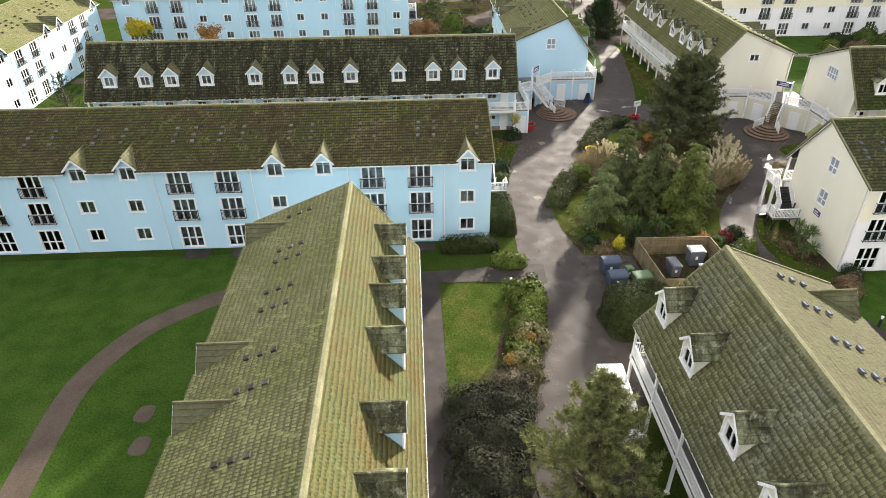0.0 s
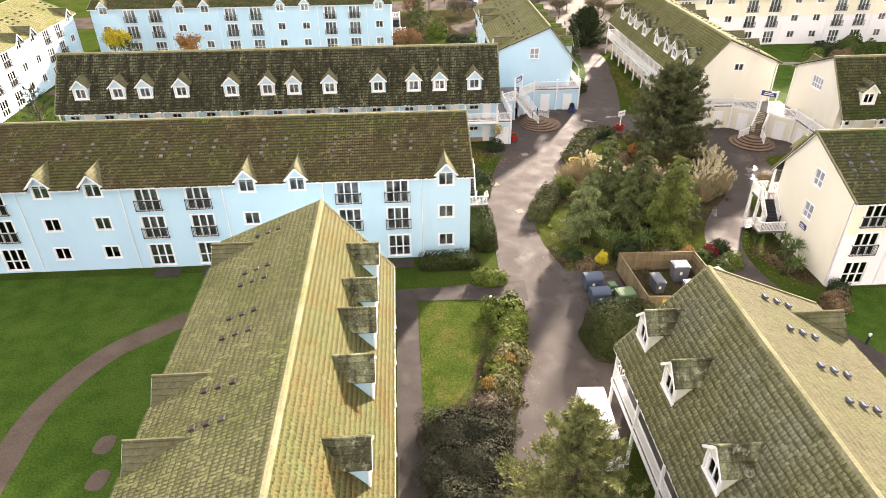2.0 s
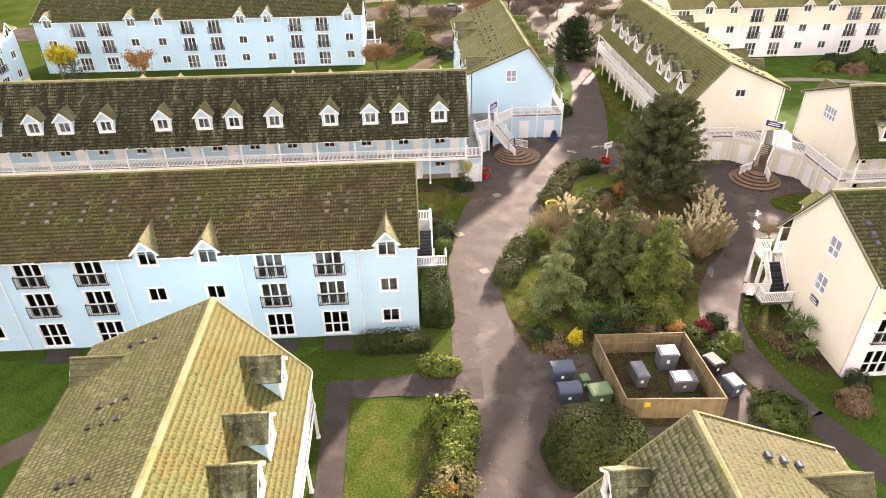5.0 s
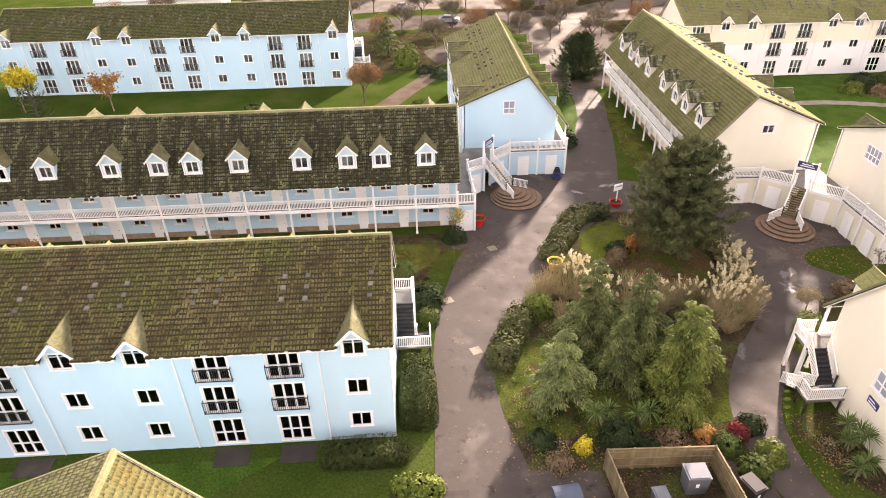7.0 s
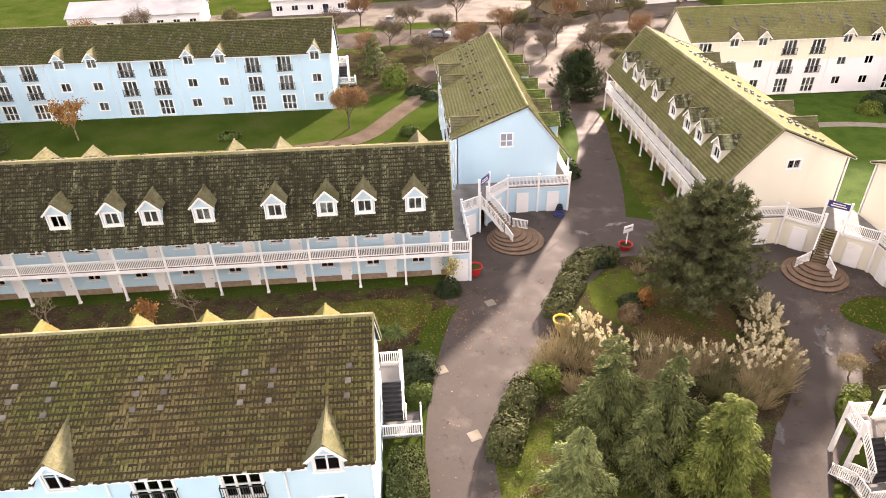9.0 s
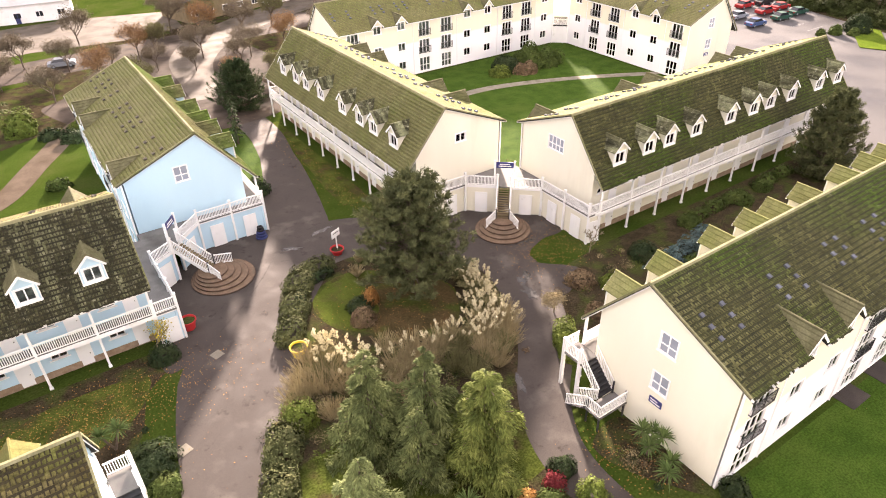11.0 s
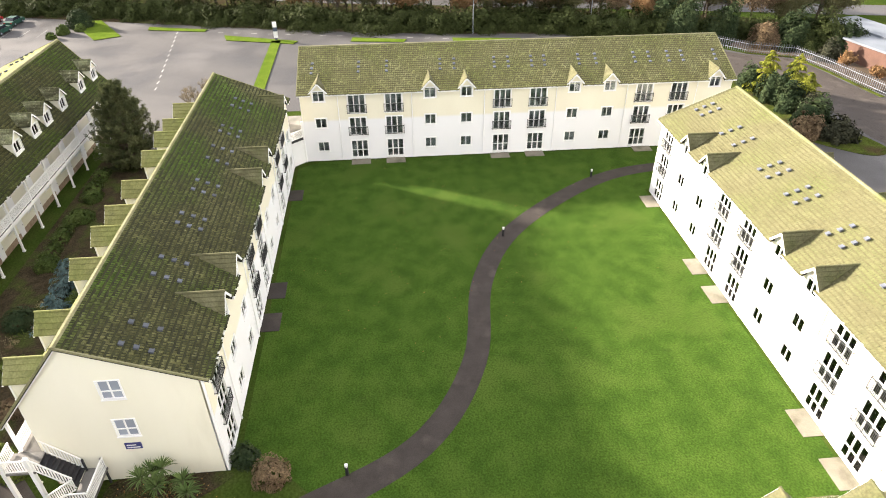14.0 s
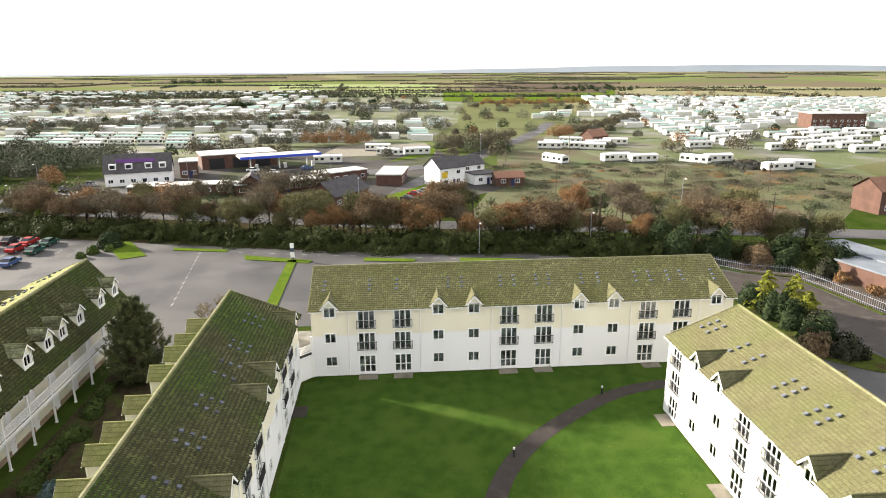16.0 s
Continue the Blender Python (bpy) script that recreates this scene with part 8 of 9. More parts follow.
wheelie("large grey-blue waste bin with curved lid", 8.9, -5.9, 1.5, 1.2, 1.15, "bin_blue", 5, True)
wheelie("large grey-blue waste bin with curved lid", 9.0, -7.8, 1.5, 1.2, 1.0, "bin_blue", 3, True)
wheelie("green wheeled waste bin with flat lid", 11.0, -8.2, 1.4, 1.1, 1.15, "bin_green", 8)
wheelie("small pale green wheelie bin", 10.3, -6.9, 0.55, 0.6, 1.0, "bin_green", 8)
wheelie("tall grey cabinet bin inside the store", 16.6, -5.2, 1.3, 1.1, 1.5, "grey", 0)
wheelie("grey waste bin inside the store", 14.2, -6.6, 0.8, 1.5, 1.2, "grey", 4)
wheelie("white-lidded bin inside the store", 17.0, -7.4, 1.6, 1.1, 1.1, "grey", 0)
wheelie("black wheeled bin behind the fence", 19.7, -5.9, 0.9, 1.2, 1.1, "black", 20)
wheelie("blue wheeled bin behind the fence", 20.2, -8.0, 0.9, 1.2, 1.1, "bin_blue", 15)


def fence_run(parent, a, b, h=1.8):
    a, b = Vector((*a, 0)), Vector((*b, 0))
    d = b - a
    n = max(1, round(d.length / 1.85))
    ang = math.atan2(d.y, d.x)
    step = d.length / n
    for i in range(n + 1):
        p = a + d * (i / n)
        part("post", shared("fence_post", lambda: Mesh().box(-0.055, 0.055, -0.055, 0.055, 0, h + 0.08).done("post", M["timber"])), None, parent, m=Matrix.Translation(p) @ Matrix.Rotation(ang, 4, "Z"))
    boards = max(1, int(step / 0.155))
    board = shared(("board", round(step / boards, 3)), lambda: Mesh().box(0.004, step / boards - 0.006, -0.012, 0.012, 0.06, h).done("board", M["timber"]))
    for i in range(n):
        p = a + d * (i / n)
        m = Matrix.Translation(p) @ Matrix.Rotation(ang, 4, "Z")
        for k in range(boards):
            part("board", board, None, parent, m=m @ Matrix.Translation((k * step / boards, 0, 0)))
        for z in (0.35, 1.0, 1.55):
            part("rail", shared(("arris", round(step, 2)), lambda: Mesh().box(0, step, 0.014, 0.06, -0.035, 0.035).done("rail", M["timber"])), None, parent, m=m @ Matrix.Translation((0, -0.075, z)))
        part("capping", shared(("capping", round(step, 2)), lambda: Mesh().box(0, step, -0.045, 0.045, h, h + 0.04).done("capping", M["timber"])), None, parent, m=m)


store = thing("bin_store", "open timber fence enclosure for bins", "fence")
for a, b in (((12.2, -9.8), (11.8, -3.5)), ((11.8, -3.5), (18.3, -3.7)), ((18.3, -3.7), (18.6, -10.2)), ((18.6, -10.2), (12.2, -9.8))):
    fence_run(store, a, b)
part("notice", Mesh().box(13.4, 13.8, -9.93, -9.9, 1.1, 1.5), C["yellow"], store, "yellow notice")
sheet("store_floor", [(12.0, -9.8), (11.8, -3.6), (18.3, -3.8), (18.5, -10.2)], 0.024, "soil", "brown earth floor of the bin store", "ground", False)


def car(label, x, y, turn, col, L=4.2, W=1.75, H=1.45, van=False):
    t = thing("van" if van else "car", label, "vehicle", pose(x, y, 0, 0, 0, turn), "parked vehicles")
    prof = [(-L / 2, 0.3), (-L / 2, 0.78), (-L * 0.46, 0.9), (-L * 0.25, 0.98), (L * 0.33, 1.0), (L / 2, 0.85), (L / 2, 0.3)] if not van else [(-L / 2, 0.3), (-L / 2, 1.0), (-L * 0.44, 1.15), (-L * 0.3, H - 0.2), (-L * 0.24, H - 0.04), (-L * 0.15, H), (L * 0.46, H), (L / 2, H - 0.12), (L / 2, 0.3)]
    def hull(prof, inset):
        me = Mesh()
        n = len(prof)
        for s in (-1, 1):
            pts = [(x, s * (W / 2 - inset * (1 if z > 1.02 else 0)), z) for x, z in prof]
            me.quad(*(pts if s > 0 else reversed(pts)))
        for i in range(n):
            (x0, z0), (x1, z1) = prof[i], prof[(i + 1) % n]
            i0, i1 = (W / 2 - inset * (1 if z0 > 1.02 else 0)), (W / 2 - inset * (1 if z1 > 1.02 else 0))
            me.quad((x0, -i0, z0), (x1, -i1, z1), (x1, i1, z1), (x0, i0, z0))
        return me
    part("body", hull(prof, 0.14), C[col], t)
    if not van:
        cab = [(-L * 0.27, 0.97), (-L * 0.12, H - 0.04), (L * 0.22, H - 0.04), (L * 0.36, 0.99)]
        me = Mesh()
        for s in (-1, 1):
            me.quad(*[(x, s * (W / 2 - 0.06 - (0.16 if z > 1.1 else 0)), z) for x, z in cab])
        for i in range(4):
            (x0, z0), (x1, z1) = cab[i], cab[(i + 1) % 4]
            a, b = (W / 2 - 0.06 - (0.16 if z > 1.1 else 0) for z in (z0, z1))
            me.quad((x0, -a, z0), (x1, -b, z1), (x1, b, z1), (x0, a, z0))
        part("glazing", me, CARGLASS, t)
        part("roof", Mesh().prism([(-L * 0.12, -W / 2 + 0.2), (L * 0.22, -W / 2 + 0.2), (L * 0.22, W / 2 - 0.2), (-L * 0.12, W / 2 - 0.2)], H - 0.045, H), C[col], t)
    else:
        part("windscreen", Mesh().quad((-L * 0.435, -W / 2 + 0.16, 1.2), (-L * 0.435, W / 2 - 0.16, 1.2), (-L * 0.305, W / 2 - 0.2, H - 0.2), (-L * 0.305, -W / 2 + 0.2, H - 0.2)), CARGLASS, t, m=Matrix.Translation((-0.02, 0, 0.012)))
    for sx in (-0.31, 0.3):
        for sy in (-1, 1):
            w = part("wheel", shared("wheel", lambda: Mesh().lathe([(0.01, -0.1), (0.31, -0.1), (0.33, 0), (0.31, 0.1), (0.01, 0.1)], 16).done("wheel", TYRE)), None, t, m=Matrix.Translation((sx * L, sy * (W / 2 - 0.08), 0.33)) @ Matrix.Rotation(math.pi / 2, 4, "X"))
            part("rim", shared("rim", lambda: Mesh().lathe([(0.01, -0.11), (0.2, -0.11), (0.2, 0.11), (0.01, 0.11)], 12).done("rim", C["silver"])), None, w)
    for sx, nm, cc in ((-1, "headlight", "pale"), (1, "tail_light", "car_red")):
        for sy in (-1, 1):
            part(nm, Mesh().box(sx * L / 2 - 0.03, sx * L / 2 + 0.03, sy * W * 0.36 - 0.16, sy * W * 0.36 + 0.16, 0.62, 0.76), C[cc], t)
    return t


car("white panel van parked under the gallery", 5.0, -22.0, 88, "white", 5.3, 1.95, 2.05, True)
for i, (x, y, c) in enumerate([(128.5, 51.5, "car_green"), (130.2, 56.0, "car_red"), (134.6, 51.8, "car_green"), (135.6, 56.2, "car_red"), (120.6, 51.8, "car_blue"), (122.8, 57.0, "silver"), (136.6, 60.6, "black"), (131.2, 61.4, "car_red"), (125.0, 62.6, "black"), (137.5, 65.4, "car_blue"), (124.5, 68.2, "silver")]):
    car(c.replace("car_", "").replace("_", " ") + " car parked in a marked bay", x, y, 172 + (i * 37 % 9), c)
car("silver car on the road beyond the blue blocks", 9.5, 106, 170, "silver")
car("dark car parked beyond the blue blocks", 0, 118, 80, "grey")
for i, (x, y, a, c) in enumerate([(196, 78, 20, "black"), (205, 74, 60, "silver"), (228, 30, 70, "white"), (222, 22, 60, "white"), (231, 12, 110, "car_blue"), (206, 12, 50, "black"), (212, 2, 40, "silver"), (178, -24, 70, "car_red"), (182, -27, 70, "silver"), (172, -22, 60, "black"), (200, 26, 20, "car_blue"), (216, -8, 90, "grey")]):
    car(c.replace("car_", "") + " car parked by the roadside buildings", x, y, a, c)
car("white van on the main road", 196, 52, 100, "white", 5.2, 1.9, 2.2, True)
# concrete slabs below the garden doors and in the lawns
for i, (x, y, w, d) in enumerate([(-7.0, -1.0, 2.2, 1.4), (-11.1, -1.0, 2.2, 1.4), (-23.3, -1.0, 2.2, 1.4), (-27.5, -1.0, 2.2, 1.4), (46.4, -44.6, 2.3, 1.5), (42.4, -44.6, 2.3, 1.5), (28.7, -44.6, 2.3, 1.5), (24.7, -44.6, 2.3, 1.5), (57.9, -44.6, 2.3, 1.5), (70.1, -14.7, 1.4, 2.2), (70.1, -18.7, 1.4, 2.2), (70.1, -30.9, 1.4, 2.2), (70.1, -35, 1.4, 2.2), (70.1, -48, 1.4, 2.2), (46.5, -7.9, 2.2, 1.5), (42.4, -7.9, 2.2, 1.5), (62.8, -7.9, 2.2, 1.5)]):
    thing("paving_slab", "worn concrete doorstep slab in the grass", "paving", pose(x, y, 0.015), "doorstep slabs", data=Mesh().box(-w / 2, w / 2, -d / 2, d / 2, -0.01, 0.03).done("paving_slab", M["paving" if y < -9 else "dark_path"]))
for x, y in [(5.1, 7.7), (8.0, 21.6), (3.4, 14)]:
    thing("manhole_cover", "pale square manhole cover in the drive", "manhole", pose(x, y, 0.024, 0, 0, 20), data=Mesh().box(-0.4, 0.4, -0.4, 0.4, -0.01, 0.012).box(-0.33, 0.33, -0.33, 0.33, 0.012, 0.018).done("manhole_cover", M["paving"]))
for x, y in ((-25.8, -20.3), (-25.2, -23.0)):
    sheet("bed_bare_patch_" + ("a" if y > -22 else "b"), [(x - 0.55, y - 0.5), (x + 0.45, y - 0.65), (x + 0.55, y + 0.6), (x - 0.4, y + 0.65)], 0.03, "brown_path", "worn bare patch in the lawn", "soil")
# fallen leaves
rngl = np.random.default_rng(77)
spots = []
for cx, cy, sx, sy, n in [(0, 20.5, 7, 3, 1500), (3.5, 14, 3, 8, 60), (-22, 19, 20, 4, 2600), (38, 18, 4, 3, 700), (26, -3, 2, 3, 400), (12, -2, 5, 2, 700), (1.0, -13, 1.2, 5, 500), (27.6, 45, 1.5, 14, 900), (22, 20, 5, 5, 600), (5, -2, 2.5, 10, 40), (56, -24, 14, 12, 200)]:
    p = np.stack([rngl.normal(cx, sx / 1.6, n), rngl.normal(cy, sy / 1.6, n), np.full(n, 0.05)], -1)
    spots.append(p)
p = np.concatenate(spots)
tagged(new("fallen_leaves", quad_mesh("fallen_leaves", leaf_quads(p, np.tile([0, 0, 1.0], (len(p), 1)), 0.045, rngl, 0.7, 0.15), P["rust"])), "scattered rust and yellow fallen leaves", "leaves", kind="stuff")

# ---- car park markings, fences, lamps and the country beyond ----
kerb = surf("pale_kerb_stone", [(0.28, 0.27, 0.25), (0.36, 0.35, 0.32)], 1.5, 0.85, 0.1, grain=0.1)
for i, pts in enumerate([[(129.4, 25.5), (126.6, 14.2), (125.2, 14.6), (127.4, 25.2)], [(122.4, 10.5), (117.6, -3.0), (116.0, -2.4), (119.4, 9.6)], [(118.6, -12.5), (116.6, -22), (115.0, -21.4), (116.4, -12.2)], [(116.6, -30), (115.0, -42), (113.4, -41.6), (114.4, -30)], [(118.2, 1.6), (118.2, 0.0), (93.0, -0.4), (93.0, 1.4)], [(122, 33), (135.5, 42), (135, 36), (124, 29)]]):
    sheet(f"verge_car_park_{i + 1}", pts, 0.13, "bright_lawn", "grassed car park island with kerb", "verge", False)
M["worn_line"] = surf("worn_road_paint", [(0.16, 0.16, 0.155), (0.34, 0.34, 0.33)], 1.5, 0.8, 0.0, grain=0.2)
marks = Mesh()
for k in range(18):
    f = k / 18
    x, y = 124.5 + (113.5 - 124.5) * f, 12 + (-44 - 12) * f
    marks.box(x - 0.1, x + 0.1, y - 0.9, y + 0.1, 0.022, 0.026)
for k in range(9):
    marks.box(125, 130, 44 + 3.2 * k - 0.05, 44 + 3.2 * k + 0.05, 0.022, 0.026)
for k in range(12):
    x = 96 + 2.6 * k
    marks.box(x, x + 1.3, 15.5 + 0.35 * k, 15.7 + 0.35 * k, 0.022, 0.026)
structure("trim_car_park_lines", marks, M["worn_line"], "worn white parking and lane lines", "road marking")


def lamp_post(x, y, h, turn, label="tall grey street lamp beside the road"):
    t = thing("street_lamp", label, "lamp", pose(x, y, 0, 0, 0, turn), "street lamps")
    part("column", Mesh().tube((0, 0, 0), (0, 0, h), 0.09, 0.05, 8).tube((0, 0, 0), (0, 0, 1.2), 0.13, 0.13, 8), C["silver"], t)
    part("arm", Mesh().tube((0, 0, h - 0.05), (1.1, 0, h + 0.25), 0.04, 0.035, 6), C["silver"], t)
    part("lantern", Mesh().box(0.9, 1.6, -0.13, 0.13, h + 0.2, h + 0.36), C["pale"], t)


for x, y, h, a in [(119, -34, 6, 180), (121, -56, 7, 180), (139, -82, 10, 180), (160, 72, 8, 180), (172, 110, 8, 180), (146, 26, 8, 180), (196, 42, 9, 180), (214, 2, 9, 180), (250, -52, 9, 0), (300, -66, 9, 0), (152, -10, 9, 0), (188, 80, 9, 180)]:
    lamp_post(x, y, h, a)
for x, y in [(135, -66), (130, -98), (180, -64), (190, -100), (172, -122), (240, -60), (262, -90)]:
    t = thing("utility_pole", "brown timber utility pole", "pole", pose(x, y, 0), "utility poles")
    part("pole", Mesh().tube((0, 0, 0), (0, 0, 8.5), 0.13, 0.1, 7), P["bark"], t)
    part("crossarm", Mesh().box(-0.06, 0.06, -0.8, 0.8, 7.9, 8.05), P["bark"], t)
sp = thing("entrance_sign", "slim white and blue sign post on grass", "sign", pose(118.6, 0.8, 0))
part("panel", Mesh().box(-0.1, 0.1, -0.35, 0.35, 0.5, 3.2), M["white"], sp)
part("band", Mesh().box(-0.11, 0.11, -0.352, 0.352, 1.6, 2.3), C["bin_blue"], sp)
part("foot", Mesh().box(-0.06, 0.06, -0.2, 0.2, 0, 0.5), C["grey"], sp)
fl = thing("feather_flag", "teal feather banner beside the road", "flag", pose(131, -87, 0))
part("pole", Mesh().tube((0, 0, 0), (0, 0, 4.4), 0.03, 0.02, 6), C["silver"], fl)
part("banner", Mesh().quad((0, 0.03, 1.0), (0, 0.9, 1.2), (0, 1.0, 3.4), (0, 0.03, 4.4)).quad((0.01, 0.03, 4.4), (0.01, 1.0, 3.4), (0.01, 0.9, 1.2), (0.01, 0.03, 1.0)), C["teal"], fl)
# palisade fence along the service road
pf = thing("palisade_fence", "grey steel palisade fence", "fence")
runs = [((109, -72), (103.2, -77.4)), ((103.2, -77.4), (100.2, -83.9)), ((100.2, -83.9), (94.2, -85.5)), ((94.2, -85.5), (82.7, -87.3)), ((82.7, -87.3), (76, -90))]
for a, b in runs:
    a, b = Vector((*a, 0)), Vector((*b, 0))
    n = int((b - a).length / 0.36)
    for i in range(n):
        p = a.lerp(b, i / n)
        part("pale", shared("fence_pale", lambda: Mesh().box(-0.035, 0.035, -0.02, 0.02, 0.05, 1.9).done("pale", C["grey"])), None, pf, m=Matrix.Translation(p) @ Matrix.Rotation(math.atan2(b.y - a.y, b.x - a.x), 4, "Z"))
    for z in (0.5, 1.5):
        part("rail", Mesh().bar(a + Vector((0, 0, z)), b + Vector((0, 0, z)), 0.05), C["silver"], pf)

BRICK = surf("red_brick_wall", [(0.082, 0.046, 0.035), (0.118, 0.064, 0.048)], 0.6, 0.9, 0.2, 20, grain=0.15)
SLATE = surf("dark_slate_roof", [(0.045, 0.042, 0.045), (0.075, 0.07, 0.072)], 0.7, 0.8, 0.3, 12, grain=0.2)
FLAT = surf("pale_flat_roof", [(0.38, 0.38, 0.37), (0.48, 0.48, 0.46)], 0.3, 0.7, 0.1, 10, stain=((0.22, 0.22, 0.21), 0.2, 0.5, 0.75))
ORANGE = surf("orange_pantile_roof", [(0.17, 0.085, 0.055), (0.22, 0.115, 0.075)], 0.6, 0.85, 0.3, 12, grain=0.2)
GREEN_ROOF = surf("blue_grey_felt_roof", [(0.12, 0.14, 0.16), (0.17, 0.19, 0.22)], 0.4, 0.5, 0.1, 10)


def house(label, x, y, turn, L, W, h, rise, wall_m, roof_m, wins=0, floors=1, name="house", flat=False):
    """A far building with its walls, roof, windows and door; its front faces -y before the turn."""
    t = thing(name, label, "building", pose(x, y, 0, 0, 0, turn))
    me = Mesh()
    if flat:
        me.box(-L / 2, L / 2, -W / 2, W / 2, 0, h)
        part("wall", me, wall_m, t)
        part("roof", Mesh().box(-L / 2 - 0.3, L / 2 + 0.3, -W / 2 - 0.3, W / 2 + 0.3, h, h + 0.3), roof_m, t)
    else:
        me.box(-L / 2, L / 2, -W / 2, W / 2, 0, h)
        for s in (-1, 1):
            me.quad((s * L / 2, -W / 2, h), (s * L / 2, W / 2, h), (s * L / 2, 0, h + rise))
        part("wall", me, wall_m, t)
        r, o = Mesh(), 0.35
        for s in (-1, 1):
            e, z = s * (W / 2 + o), h - o * rise / (W / 2)
            r.quad((-L / 2 - o, e, z), (L / 2 + o, e, z), (L / 2 + o, 0, h + rise), (-L / 2 - o, 0, h + rise))
            r.quad((-L / 2 - o, e, z + 0.15), (L / 2 + o, e, z + 0.15), (L / 2 + o, 0, h + rise + 0.15), (-L / 2 - o, 0, h + rise + 0.15))
            r.quad((-L / 2 - o, e, z), (L / 2 + o, e, z), (L / 2 + o, e, z + 0.15), (-L / 2 - o, e, z + 0.15))
        part("roof", r, roof_m, t)
    for f in range(floors):
        for i in range(wins):
            for side in (-1, 1):
                w = part("window", shared("far_window", lambda: Mesh().box(-0.75, 0.75, -0.06, 0.02, 0, 1.2).done("window", M["upvc"])), None, t, m=Matrix.Translation(((i + 0.5) * L / wins - L / 2, side * W / 2, 0.95 + f * 2.6)) @ Matrix.Rotation(0 if side < 0 else math.pi, 4, "Z"))
                part("pane", shared("far_pane", lambda: Mesh().box(-0.62, -0.05, -0.075, -0.05, 0.12, 1.08).box(0.05, 0.62, -0.075, -0.05, 0.12, 1.08).done("pane", CARGLASS)), None, w)
    part("door", shared("far_door", lambda: Mesh().box(-0.45, 0.45, -0.07, 0.02, 0.02, 2.05).done("door", C["navy"])), None, t, m=Matrix.Translation((L * 0.08, -W / 2, 0)))
    return t


pub = house("white roadside inn with dark mansard roof", 209.4, 60.6, -75, 18.8, 10, 4.2, 4.8, M["white"], SLATE, 6, 1)
for i in (-7, -2.5, 3, 7):
    part("dormer", Mesh().box(i - 1.0, i + 1.0, -4.6, -1.5, 5.0, 6.6), M["white"], pub)
    part("dormer_window", Mesh().box(i - 0.7, i + 0.7, -4.66, -4.55, 5.3, 6.3), CARGLASS, pub)
part("name_band", Mesh().box(-6, 5, -3.2, -3.05, 6.9, 7.9), paint("purple_sign", (0.14, 0.06, 0.22)), pub, "purple name band")
house("low red-brick shop with flat roof", 222.5, 49.5, -75, 5.5, 9, 5.0, 0, BRICK, FLAT, 2, 1, flat=True)
br = house("brick garage workshop with pale flat roof", 245, 39, -68, 26, 14, 4.8, 0, BRICK, FLAT, 0, 1, flat=True)
for i in (-8, 0, 8):
    part("shutter", Mesh().box(i - 2.6, i + 2.6, -7.1, -6.95, 0, 3.8), C["black"], br)
cn = thing("filling_station", "filling station canopy with blue fascia", "building", pose(235, 22, 0, 0, 0, -68))
part("canopy", Mesh().box(-14, 14, -4.5, 4.5, 4.5, 5.2), FLAT, cn)
part("fascia", Mesh().box(-14.1, 14.1, -4.65, -4.5, 4.4, 5.25), paint("blue_fascia", (0.04, 0.08, 0.5)), cn)
for i in (-10, 0, 10):
    part("column", Mesh().box(i - 0.2, i + 0.2, -0.2, 0.2, 0, 4.5), M["white"], cn)
    part("pump", Mesh().box(i - 0.5, i + 0.5, -0.4, 0.4, 0, 1.9), C["pale"], cn, m=Matrix.Translation((2, 0, 0)))
house("low pale-roofed brick terrace beside the road", 187.5, 42, -84, 26, 6, 2.9, 0, BRICK, FLAT, 8, 1, flat=True)
house("long brick terrace with pale flat roof", 190.5, 15, -68, 25, 7, 3.0, 0, BRICK, FLAT, 8, 1, flat=True)
house("red-brick bungalow with pale flat roof", 205.5, -1.5, -56, 15.5, 7, 3.2, 0, BRICK, FLAT, 5, 1, flat=True)
house("red-brick bungalow with pale flat roof", 203, -18, -8, 17, 7.6, 3.2, 0, BRICK, FLAT, 4, 1, flat=True)
house("red-brick house with brown pitched roof", 188, 22, 8, 9, 8, 2.8, 2.8, BRICK, SLATE, 2, 1)
house("brick house with dark pitched roof and pale gable", 171, -4, -32, 15, 8, 3.2, 3.2, BRICK, SLATE, 4, 1)
wh = house("white two-storey corner house with slate roof", 195.5, -33.5, -58, 9, 8, 5.6, 2.8, M["white"], SLATE, 2, 2)
part("notice", Mesh().box(-3.8, -1.8, -4.1, -4.02, 2.6, 4.4), C["yellow"], wh, "yellow notice board")
house("white two-storey wing with slate roof", 203, -41, -58, 9, 7, 5.2, 2.4, M["white"], SLATE, 2, 2)
house("white back wing with dark flat roof", 197.5, -45, -70, 8, 7, 3.0, 0, M["white"], SLATE, 2, 1, flat=True)
house("low brick outbuilding with red tiled roof", 193, -52.5, -85, 8.5, 6, 2.6, 1.4, BRICK, ORANGE, 2, 1)
house("red-brick house with orange roof", 147, -135.5, -80, 9, 8, 5.6, 2.6, BRICK, ORANGE, 2, 2)
house("low workshop with blue-grey flat roof", 101.5, -98.6, 13, 16, 5.4, 3.2, 0, C["grey"], GREEN_ROOF, 0, 1, flat=True)
house("low workshop with blue-grey flat roof", 93.6, -94.8, 13, 13, 4.6, 2.9, 0, BRICK, GREEN_ROOF, 0, 1, flat=True)
house("brick house among the caravans", 300, -112, -60, 10, 8, 3.2, 2.8, BRICK, ORANGE, 3, 1)
house("large brick clubhouse with flat roof", 354, -265, -98, 29, 16, 8.0, 0, BRICK, FLAT, 8, 2, flat=True)
house("white-roofed chalet row past the blue blocks", -52, 124, 4, 26, 10, 3.2, 2.0, M["white"], FLAT, 8, 1)
house("white-roofed chalet row past the blue blocks", -16, 134, 4, 20, 10, 3.2, 2.0, M["white"], FLAT, 6, 1)
